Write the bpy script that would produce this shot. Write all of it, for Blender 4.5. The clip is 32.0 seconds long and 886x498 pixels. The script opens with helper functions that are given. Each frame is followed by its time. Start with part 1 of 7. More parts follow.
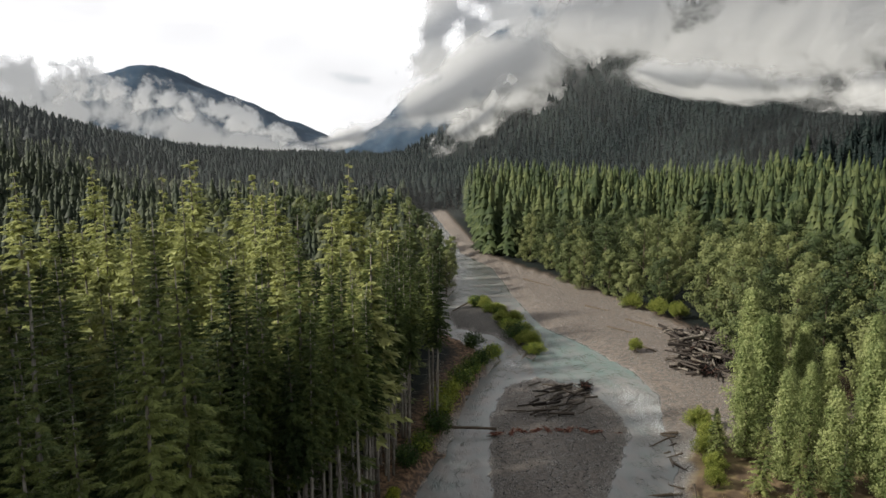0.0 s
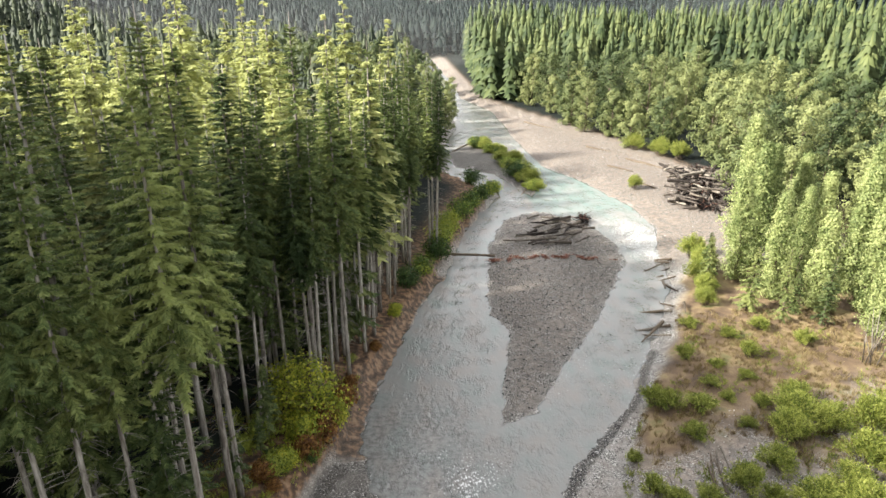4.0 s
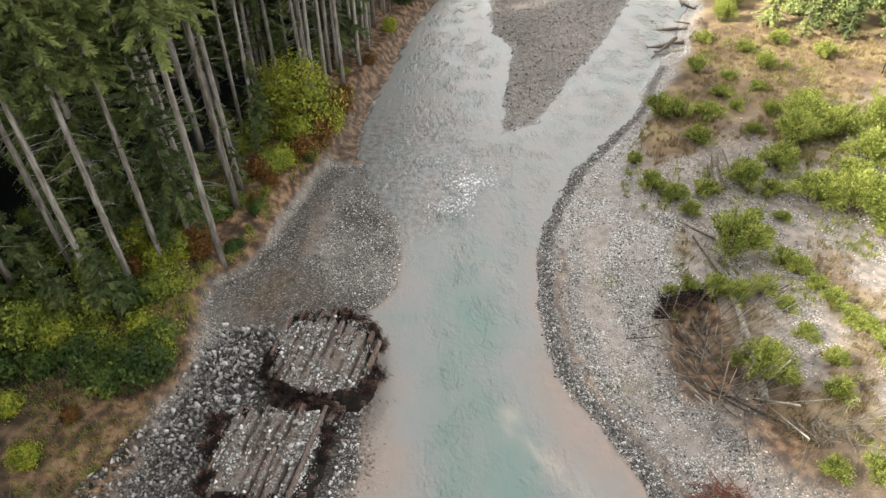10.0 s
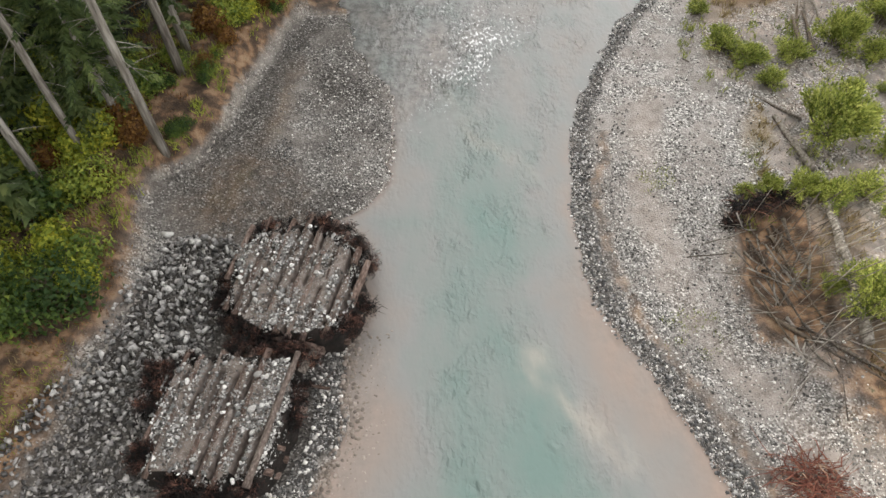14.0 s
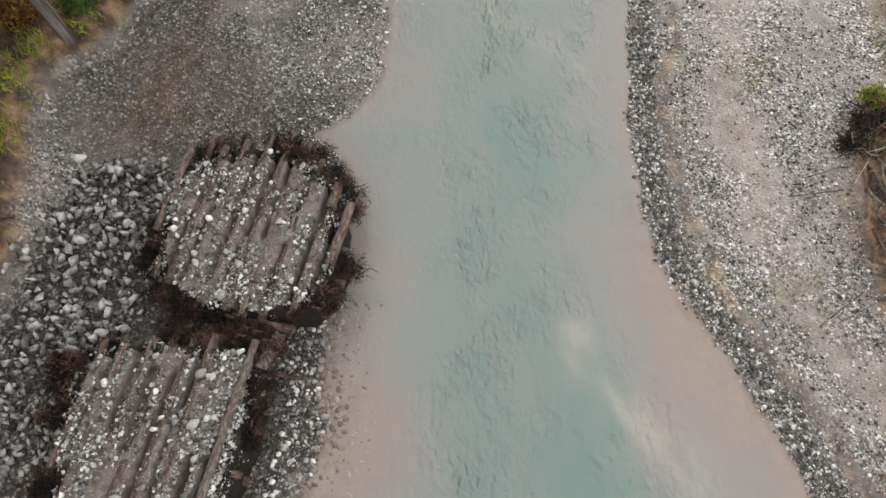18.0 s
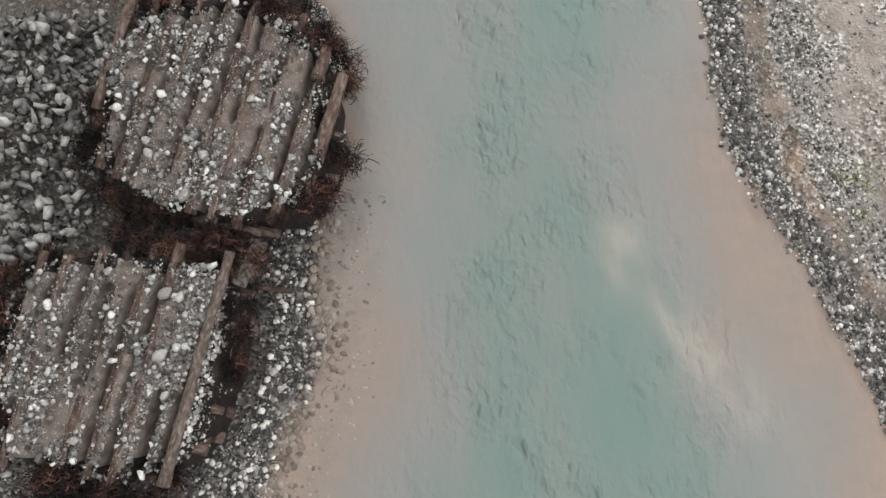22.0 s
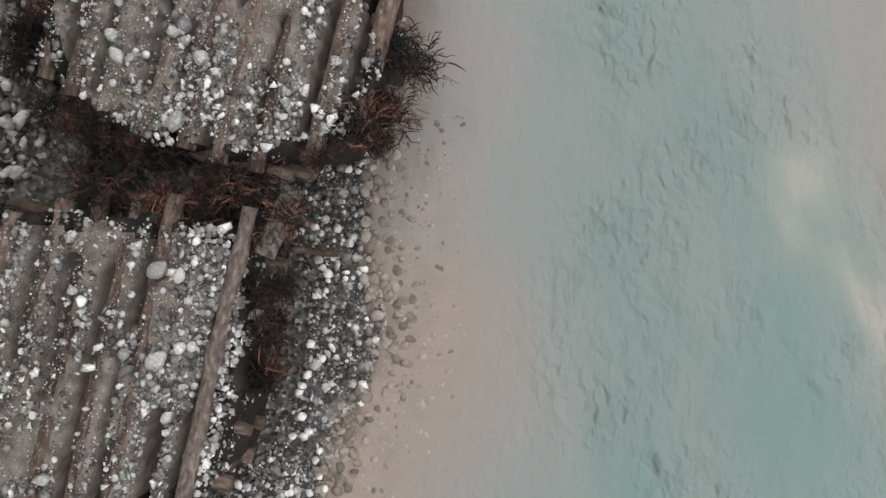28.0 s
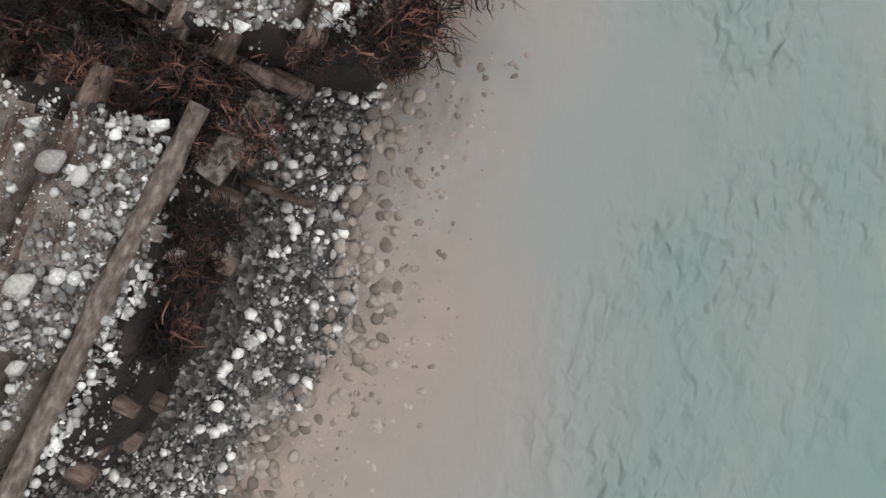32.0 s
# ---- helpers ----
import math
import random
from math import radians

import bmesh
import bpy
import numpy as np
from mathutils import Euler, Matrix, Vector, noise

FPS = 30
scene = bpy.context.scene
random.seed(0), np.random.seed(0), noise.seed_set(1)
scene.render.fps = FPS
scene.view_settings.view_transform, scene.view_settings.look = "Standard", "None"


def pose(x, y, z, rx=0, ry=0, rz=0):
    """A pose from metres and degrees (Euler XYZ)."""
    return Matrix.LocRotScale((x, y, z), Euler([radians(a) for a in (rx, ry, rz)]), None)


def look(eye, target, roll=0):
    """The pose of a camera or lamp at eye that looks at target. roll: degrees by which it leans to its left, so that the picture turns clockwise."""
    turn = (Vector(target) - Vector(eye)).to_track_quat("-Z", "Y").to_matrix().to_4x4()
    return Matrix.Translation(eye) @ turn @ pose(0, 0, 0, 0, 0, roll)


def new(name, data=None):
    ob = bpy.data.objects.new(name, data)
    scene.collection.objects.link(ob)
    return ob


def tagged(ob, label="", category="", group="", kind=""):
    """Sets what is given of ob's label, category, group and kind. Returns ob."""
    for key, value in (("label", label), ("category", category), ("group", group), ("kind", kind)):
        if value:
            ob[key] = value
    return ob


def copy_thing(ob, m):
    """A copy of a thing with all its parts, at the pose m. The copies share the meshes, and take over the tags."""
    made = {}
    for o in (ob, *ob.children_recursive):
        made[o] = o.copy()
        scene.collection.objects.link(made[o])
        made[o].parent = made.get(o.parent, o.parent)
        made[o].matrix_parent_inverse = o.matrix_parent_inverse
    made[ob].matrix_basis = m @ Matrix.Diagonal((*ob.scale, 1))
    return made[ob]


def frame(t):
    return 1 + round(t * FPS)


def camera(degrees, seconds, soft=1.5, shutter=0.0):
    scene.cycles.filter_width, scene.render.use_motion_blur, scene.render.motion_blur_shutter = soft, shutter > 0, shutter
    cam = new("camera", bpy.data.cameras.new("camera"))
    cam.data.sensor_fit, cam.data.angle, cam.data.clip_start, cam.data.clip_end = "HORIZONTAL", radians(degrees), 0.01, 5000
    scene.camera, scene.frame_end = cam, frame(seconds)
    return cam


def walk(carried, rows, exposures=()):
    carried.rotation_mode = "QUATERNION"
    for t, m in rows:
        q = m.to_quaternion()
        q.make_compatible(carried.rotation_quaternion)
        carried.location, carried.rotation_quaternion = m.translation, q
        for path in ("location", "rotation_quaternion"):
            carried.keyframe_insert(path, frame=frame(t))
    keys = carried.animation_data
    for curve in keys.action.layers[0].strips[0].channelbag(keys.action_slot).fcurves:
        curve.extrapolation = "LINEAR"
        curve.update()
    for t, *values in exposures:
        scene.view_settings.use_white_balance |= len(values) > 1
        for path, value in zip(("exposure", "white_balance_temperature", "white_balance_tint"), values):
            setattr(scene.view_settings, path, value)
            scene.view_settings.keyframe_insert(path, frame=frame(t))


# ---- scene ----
cam = camera(68.6, 32.0)
METRES, EYE, TILT, LEAN, TURN = 50.0, 48.7, -8.7, 0.0, 0.0
ROWS = [
    (0.0, 0.0, 0.0, 0.0, 0.0, 0.0, -0.0),
    (0.5, 0.0001, 0.001, -0.0127, -0.01, -0.88, 0.02),
    (1.0, 0.0003, 0.0016, -0.0248, -0.02, -2.08, 0.02),
    (1.5, 0.0, 0.003, -0.0379, -0.03, -4.05, 0.03),
    (2.0, -0.0, 0.0035, -0.0508, -0.02, -5.94, 0.04),
    (2.5, -0.0011, 0.0039, -0.0633, -0.03, -7.6, 0.03),
    (3.0, 0.0002, 0.004, -0.0755, -0.01, -9.24, 0.01),
    (3.5, -0.0015, 0.0061, -0.0882, -0.06, -10.87, 0.02),
    (5.5, -0.0018, 0.0077, -0.1371, -0.11, -17.46, -0.06),
    (6.0, -0.0003, 0.0062, -0.1505, -0.1, -19.03, 0.02),
    (6.5, 0.0011, 0.005, -0.1639, -0.09, -20.6, 0.1),
    (7.0, 0.0045, 0.0033, -0.1776, -0.0, -22.14, 0.17),
    (7.5, 0.0038, 0.0036, -0.1884, -0.05, -23.86, 0.16),
    (8.0, 0.005, 0.003, -0.2005, -0.01, -25.48, 0.34),
    (8.5, 0.0029, 0.0031, -0.2114, -0.08, -27.2, 0.23),
    (9.0, 0.0017, 0.0035, -0.221, -0.12, -29.02, 0.15),
    (9.5, 0.0002, 0.0041, -0.2319, -0.16, -30.77, 0.07),
    (10.0, 0.0011, 0.0048, -0.2431, -0.15, -32.58, 0.08),
    (10.5, 0.0007, 0.0117, -0.2535, -0.13, -34.19, 0.03),
    (11.0, -0.0017, 0.0262, -0.2632, -0.17, -35.82, 0.03),
    (11.5, -0.0032, 0.0464, -0.2741, -0.07, -37.45, -0.11),
    (12.0, -0.0044, 0.0719, -0.2854, -0.07, -39.09, -0.16),
    (12.5, -0.0046, 0.1024, -0.2972, -0.02, -40.73, -0.17),
    (13.0, -0.0053, 0.1381, -0.309, -0.01, -42.4, -0.17),
    (13.5, -0.0061, 0.178, -0.321, 0.0, -43.99, -0.17),
    (14.0, -0.0063, 0.2193, -0.3326, 0.07, -45.55, -0.13),
    (14.5, -0.0071, 0.2571, -0.3445, 0.1, -47.12, -0.08),
    (16.5, -0.012, 0.359, -0.3924, 0.38, -53.64, -0.08),
    (17.0, -0.0125, 0.3769, -0.4033, 0.44, -55.4, -0.09),
    (17.5, -0.0125, 0.3919, -0.4142, 0.48, -57.06, -0.08),
    (18.0, -0.0123, 0.4048, -0.425, 0.53, -58.76, -0.07),
    (18.5, -0.0132, 0.4159, -0.4356, 0.52, -60.37, -0.14),
    (19.0, -0.0138, 0.4261, -0.446, 0.53, -62.04, -0.18),
    (19.5, -0.0142, 0.4353, -0.4563, 0.58, -63.65, -0.19),
    (20.0, -0.0158, 0.4443, -0.4663, 0.59, -65.35, -0.21),
    (20.5, -0.017, 0.453, -0.4751, 0.61, -67.08, -0.18),
    (21.0, -0.0188, 0.4601, -0.4828, 0.61, -68.69, -0.17),
    (21.5, -0.0209, 0.4673, -0.4896, 0.63, -70.35, -0.14),
    (22.0, -0.0238, 0.4733, -0.4968, 0.62, -71.88, -0.15),
    (22.5, -0.0275, 0.48, -0.5034, 0.63, -73.52, -0.11),
    (23.0, -0.0327, 0.4859, -0.5102, 0.61, -75.05, -0.09),
    (23.5, -0.0388, 0.4921, -0.5184, 0.58, -76.58, -0.03),
    (24.0, -0.0455, 0.4984, -0.5276, 0.56, -78.12, -0.04),
    (24.5, -0.0519, 0.5049, -0.5375, 0.55, -79.66, -0.06),
    (25.0, -0.0577, 0.5114, -0.5476, 0.53, -80.99, -0.08),
    (25.5, -0.0633, 0.518, -0.5574, 0.52, -81.4, -0.11),
    (27.5, -0.0693, 0.5318, -0.5956, 0.58, -81.27, 0.15),
    (28.0, -0.0696, 0.5327, -0.6054, 0.66, -81.32, 0.2),
    (28.5, -0.0703, 0.5323, -0.6148, 0.67, -81.26, 0.17),
    (29.0, -0.07, 0.5321, -0.6244, 0.74, -81.28, 0.24),
    (29.5, -0.0695, 0.532, -0.6342, 1.3, -81.26, 0.27),
    (30.0, -0.069, 0.5324, -0.6435, 3.47, -81.17, 0.06),
    (30.5, -0.0691, 0.5326, -0.6523, 6.01, -81.04, -0.28),
    (31.0, -0.0688, 0.5332, -0.6613, 8.54, -80.98, -0.6),
    (31.5, -0.0684, 0.5339, -0.6703, 11.11, -80.92, -0.82),
    (32.0, -0.0686, 0.5346, -0.6791, 13.61, -80.67, -1.22),
]
EXPOSURES = [(0.0, 0.05, 6250, 10), (1.0, 0.5, 6250, 10), (2.0, 1.15, 6250, 10), (3.0, 1.7, 6250, 10), (3.5, 1.75, 6250, 10), (6.0, 1.92, 6361, 10), (9.0, 2.0, 6450, 10), (13.0, 2.06, 6450, 10), (17.0, 1.97, 6450, 10), (20.0, 1.87, 6450, 10), (26.0, 1.9, 6300, 10), (32.0, 1.97, 6250, 10)]
walk(cam, [(t, pose(0, 0, EYE, TILT, LEAN, TURN) @ pose(METRES * x, METRES * y, METRES * z, 90 + pitch, roll, yaw)) for t, x, y, z, yaw, pitch, roll in ROWS], EXPOSURES)

# ---- sky and sun: thin broken cloud, low sun over the left-hand forest ----
SUN_EL, SUN_AZ = radians(32), radians(256)     # azimuth clockwise from +y
world = bpy.data.worlds.new("overcast_sky")
scene.world = world
world.use_nodes = True
wn, wl = world.node_tree.nodes, world.node_tree.links
wn.clear()
w_out = wn.new("ShaderNodeOutputWorld")
w_bg = wn.new("ShaderNodeBackground")
w_sky = wn.new("ShaderNodeTexSky")
w_sky.sky_type, w_sky.sun_disc, w_sky.sun_elevation, w_sky.sun_rotation = "NISHITA", False, SUN_EL, SUN_AZ
w_scale = wn.new("ShaderNodeVectorMath")
w_scale.operation, w_scale.inputs["Scale"].default_value = "SCALE", 0.09
w_co = wn.new("ShaderNodeTexCoord")
w_map = wn.new("ShaderNodeMapping")
w_map.inputs["Scale"].default_value = (1.0, 1.0, 2.6)
w_noise = wn.new("ShaderNodeTexNoise")
w_noise.inputs["Scale"].default_value, w_noise.inputs["Detail"].default_value = 3.2, 7
w_ramp = wn.new("ShaderNodeValToRGB")
w_ramp.color_ramp.elements[0].position, w_ramp.color_ramp.elements[1].position = 0.24, 0.36
w_tone = wn.new("ShaderNodeValToRGB")
w_tone.color_ramp.elements[0].position, w_tone.color_ramp.elements[1].position = 0.35, 0.6
w_tone.color_ramp.elements[0].color, w_tone.color_ramp.elements[1].color = (1.16, 1.13, 1.11, 1), (1.43, 1.4, 1.36, 1)
w_mix = wn.new("ShaderNodeMix")
w_mix.data_type = "RGBA"
wl.new(w_co.outputs["Generated"], w_map.inputs["Vector"])
wl.new(w_map.outputs["Vector"], w_noise.inputs["Vector"])
wl.new(w_noise.outputs["Fac"], w_ramp.inputs["Fac"])
wl.new(w_noise.outputs["Fac"], w_tone.inputs["Fac"])
wl.new(w_sky.outputs["Color"], w_scale.inputs[0])
wl.new(w_ramp.outputs["Color"], w_mix.inputs["Factor"])
wl.new(w_scale.outputs[0], w_mix.inputs["A"])
wl.new(w_tone.outputs["Color"], w_mix.inputs["B"])
# the cloud ahead, up the valley, is thinner and glows brighter
w_ahead = wn.new("ShaderNodeVectorMath")
w_ahead.operation, w_ahead.inputs[1].default_value = "DOT_PRODUCT", (-0.3, 0.93, 0.2)
w_glow = wn.new("ShaderNodeMapRange")
w_glow.interpolation_type = "SMOOTHSTEP"
w_glow.inputs["From Min"].default_value, w_glow.inputs["From Max"].default_value = 0.2, 1.0
w_glow.inputs["To Min"].default_value, w_glow.inputs["To Max"].default_value = 1.0, 2.6
w_lit = wn.new("ShaderNodeVectorMath")
w_lit.operation = "SCALE"
wl.new(w_co.outputs["Generated"], w_ahead.inputs[0])
wl.new(w_ahead.outputs["Value"], w_glow.inputs["Value"])
wl.new(w_mix.outputs["Result"], w_lit.inputs[0])
wl.new(w_glow.outputs[0], w_lit.inputs["Scale"])
wl.new(w_lit.outputs[0], w_bg.inputs["Color"])
w_bg.inputs["Strength"].default_value = 0.31
wl.new(w_bg.outputs[0], w_out.inputs[0])

sun_dir = Vector((math.sin(SUN_AZ) * math.cos(SUN_EL), math.cos(SUN_AZ) * math.cos(SUN_EL), math.sin(SUN_EL)))
sun_data = bpy.data.lights.new("sun", "SUN")
sun_data.energy, sun_data.angle, sun_data.color = 5.4, radians(4.5), (1.0, 0.92, 0.78)
sun = new("sun", sun_data)
sun.matrix_world = look(sun_dir * 300, (0, 0, 0))

rng = np.random.default_rng(7)


# ---- materials ----
def mat(name, stops, scale=4.0, rough=0.85, detail=5, bump=0.25, bump_scale=None, island=0.0, obrand=0.0, spec=0.3, translucent=0.0, coord="Object", stretch=(1, 1, 1)):
    """A procedural surface: a noise over colour stops, a finer second noise, bump, and a spread between pieces."""
    m = bpy.data.materials.new(name)
    m.use_nodes = True
    n, l = m.node_tree.nodes, m.node_tree.links
    p = n["Principled BSDF"]
    p.inputs["Roughness"].default_value = rough
    p.inputs["Specular IOR Level"].default_value = spec
    co = n.new("ShaderNodeTexCoord")
    mp = n.new("ShaderNodeMapping")
    mp.inputs["Scale"].default_value = stretch
    l.new(co.outputs[coord], mp.inputs["Vector"])
    t1 = n.new("ShaderNodeTexNoise")
    t1.inputs["Scale"].default_value, t1.inputs["Detail"].default_value = scale, detail
    l.new(mp.outputs[0], t1.inputs["Vector"])
    fac = t1.outputs["Fac"]
    for spread_, node, socket in ((island, "ShaderNodeNewGeometry", "Random Per Island"), (obrand, "ShaderNodeObjectInfo", "Random")):
        if not spread_:
            continue
        r = n.new(node).outputs[socket]
        ma = n.new("ShaderNodeMath")
        ma.operation = "MULTIPLY_ADD"
        ma.inputs[1].default_value = spread_
        ma.inputs[2].default_value = -spread_ / 2
        l.new(r, ma.inputs[0])
        ad = n.new("ShaderNodeMath")
        ad.operation = "ADD"
        ad.use_clamp = True
        l.new(fac, ad.inputs[0])
        l.new(ma.outputs[0], ad.inputs[1])
        fac = ad.outputs[0]
    ramp = n.new("ShaderNodeValToRGB")
    els = ramp.color_ramp.elements
    while len(els) < len(stops):
        els.new(0.5)
    for e, (pos, c) in zip(els, stops):
        e.position, e.color = pos, (*c, 1)
    l.new(fac, ramp.inputs["Fac"])
    l.new(ramp.outputs["Color"], p.inputs["Base Color"])
    if bump:
        t2 = n.new("ShaderNodeTexNoise")
        t2.inputs["Scale"].default_value, t2.inputs["Detail"].default_value = bump_scale or scale * 5, 4
        l.new(mp.outputs[0], t2.inputs["Vector"])
        b = n.new("ShaderNodeBump")
        b.inputs["Strength"].default_value, b.inputs["Distance"].default_value = bump, 0.05
        l.new(t2.outputs["Fac"], b.inputs["Height"])
        l.new(b.outputs[0], p.inputs["Normal"])
    if translucent:
        tr = n.new("ShaderNodeBsdfTranslucent")
        l.new(ramp.outputs["Color"], tr.inputs["Color"])
        mx = n.new("ShaderNodeMixShader")
        mx.inputs[0].default_value = translucent
        l.new(p.outputs[0], mx.inputs[1])
        l.new(tr.outputs[0], mx.inputs[2])
        l.new(mx.outputs[0], n["Material Output"].inputs["Surface"])
    return m


def leafy(name, dark, mid, light, scale=0.35, translucent=0.3, island=0.5, obrand=0.0):
    return mat(name, [(0.25, dark), (0.5, mid), (0.75, light)], scale=scale, rough=0.6, bump=0, island=island, obrand=obrand, translucent=translucent, spec=0.25)


M_NEEDLE = leafy("fir_needles", (0.036, 0.058, 0.022), (0.105, 0.142, 0.05), (0.27, 0.30, 0.105), translucent=0.36, island=0.22, obrand=0.4)
M_NEEDLE2 = leafy("hemlock_needles", (0.06, 0.088, 0.03), (0.2, 0.235, 0.085), (0.42, 0.44, 0.17), translucent=0.38, island=0.22, obrand=0.5)
M_NEARFIR = leafy("shaded_fir_needles", (0.04, 0.066, 0.024), (0.125, 0.17, 0.056), (0.32, 0.365, 0.125), translucent=0.44, island=0.22, obrand=0.4)
# lightened needles for firs upriver: sun and haze put into the colour
M_NEEDLE3 = leafy("haze_lit_fir_needles", (0.085, 0.115, 0.042), (0.27, 0.30, 0.115), (0.5, 0.52, 0.215), translucent=0.4, island=0.22, obrand=0.5)
M_POPLAR = leafy("poplar_leaves", (0.095, 0.135, 0.045), (0.22, 0.27, 0.1), (0.4, 0.44, 0.19), translucent=0.45, island=0.4, obrand=0.5)
M_COTTON = leafy("cottonwood_leaves", (0.046, 0.068, 0.026), (0.105, 0.132, 0.05), (0.215, 0.24, 0.095), translucent=0.25, island=0.12, obrand=0.6)
M_WILLOW = leafy("willow_leaves", (0.1, 0.135, 0.026), (0.235, 0.275, 0.055), (0.43, 0.45, 0.12), scale=0.8, translucent=0.4)
M_UNDER = leafy("undergrowth_leaves", (0.03, 0.06, 0.016), (0.115, 0.175, 0.034), (0.33, 0.37, 0.06), scale=0.55, translucent=0.35, island=0.3, obrand=0.55)
M_MAPLE = leafy("vine_maple_leaves", (0.12, 0.16, 0.024), (0.28, 0.33, 0.04), (0.52, 0.5, 0.06), scale=0.9, translucent=0.4)
M_RUST = leafy("rusty_leaves", (0.07, 0.03, 0.012), (0.16, 0.075, 0.022), (0.27, 0.15, 0.035), scale=1.6)
M_DRYGRASS = leafy("dry_grass", (0.13, 0.094, 0.048), (0.235, 0.178, 0.088), (0.37, 0.305, 0.162), scale=0.7)
# far needles: cloud shade and haze put into the darker colours
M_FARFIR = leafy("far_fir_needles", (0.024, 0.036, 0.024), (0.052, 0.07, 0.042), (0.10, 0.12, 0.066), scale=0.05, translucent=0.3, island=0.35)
M_FARDARK = leafy("cloud_shaded_needles", (0.006, 0.014, 0.014), (0.011, 0.022, 0.021), (0.021, 0.035, 0.029), scale=0.01, translucent=0.3, island=0.3)
M_BARK = mat("grey_fir_bark", [(0.3, (0.11, 0.095, 0.08)), (0.5, (0.26, 0.24, 0.21)), (0.7, (0.43, 0.41, 0.37))], scale=3, stretch=(2, 2, 0.25), bump=0.8, obrand=0.25)
M_BARK2 = mat("brown_bark", [(0.3, (0.06, 0.045, 0.032)), (0.7, (0.17, 0.135, 0.10))], scale=4, stretch=(2, 2, 0.3), bump=0.8)
M_DRIFT = mat("weathered_driftwood", [(0.3, (0.055, 0.045, 0.037)), (0.5, (0.13, 0.11, 0.09)), (0.72, (0.27, 0.245, 0.21))], scale=2.5, stretch=(3, 3, 0.4), bump=0.7, obrand=0.3)
M_LOGBROWN = mat("muddy_brown_log", [(0.28, (0.05, 0.033, 0.027)), (0.46, (0.122, 0.083, 0.067)), (0.6, (0.2, 0.146, 0.122)), (0.78, (0.3, 0.248, 0.218))], scale=5, stretch=(2.2, 0.7, 2.2), detail=10, bump=1.0, bump_scale=30, obrand=0.25)
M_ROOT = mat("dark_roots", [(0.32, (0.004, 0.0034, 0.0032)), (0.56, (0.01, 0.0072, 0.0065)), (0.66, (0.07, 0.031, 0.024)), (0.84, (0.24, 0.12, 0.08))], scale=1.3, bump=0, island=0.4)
M_REDDEAD = mat("rust_red_dead_branches", [(0.3, (0.10, 0.035, 0.025)), (0.6, (0.20, 0.075, 0.05)), (0.8, (0.33, 0.24, 0.17))], scale=2, bump=0, island=0.5)
M_WETSTONE = mat("wet_dark_cobbles", [(0.2, (0.024, 0.024, 0.025)), (0.48, (0.08, 0.079, 0.078)), (0.68, (0.19, 0.186, 0.18)), (0.88, (0.5, 0.49, 0.475))], scale=5, bump=0.3, island=0.7, rough=0.45, spec=0.5)
M_JAM = mat("dark_wet_driftwood", [(0.3, (0.018, 0.014, 0.012)), (0.55, (0.05, 0.04, 0.034)), (0.75, (0.16, 0.14, 0.12))], scale=2.5, stretch=(3, 3, 0.4), bump=0.7, obrand=0.4)
M_CLAY = mat("pale_crumbling_clay", [(0.3, (0.22, 0.20, 0.175)), (0.7, (0.40, 0.375, 0.34))], scale=3, bump=0.6, island=0.4)
M_TIMBER = mat("grey_brown_timber", [(0.3, (0.055, 0.042, 0.036)), (0.5, (0.12, 0.093, 0.08)), (0.72, (0.22, 0.186, 0.165))], scale=5, stretch=(2.5, 1.2, 2.5), detail=9, bump=0.5)
M_COBBLE = mat("river_cobbles", [(0.2, (0.05, 0.047, 0.045)), (0.42, (0.15, 0.143, 0.135)), (0.6, (0.29, 0.278, 0.262)), (0.86, (0.73, 0.71, 0.675))], scale=5, bump=0.3, island=0.75, rough=0.75)
M_RIPRAP = mat("grey_riprap_rock", [(0.2, (0.095, 0.093, 0.09)), (0.5, (0.25, 0.245, 0.238)), (0.8, (0.56, 0.55, 0.53))], scale=3, bump=0.6, obrand=0.6, rough=0.8)
M_SUBSTONE = mat("silted_stones", [(0.3, (0.12, 0.10, 0.085)), (0.5, (0.2, 0.168, 0.142)), (0.75, (0.3, 0.26, 0.228))], scale=4, island=0.5, bump=0.2)


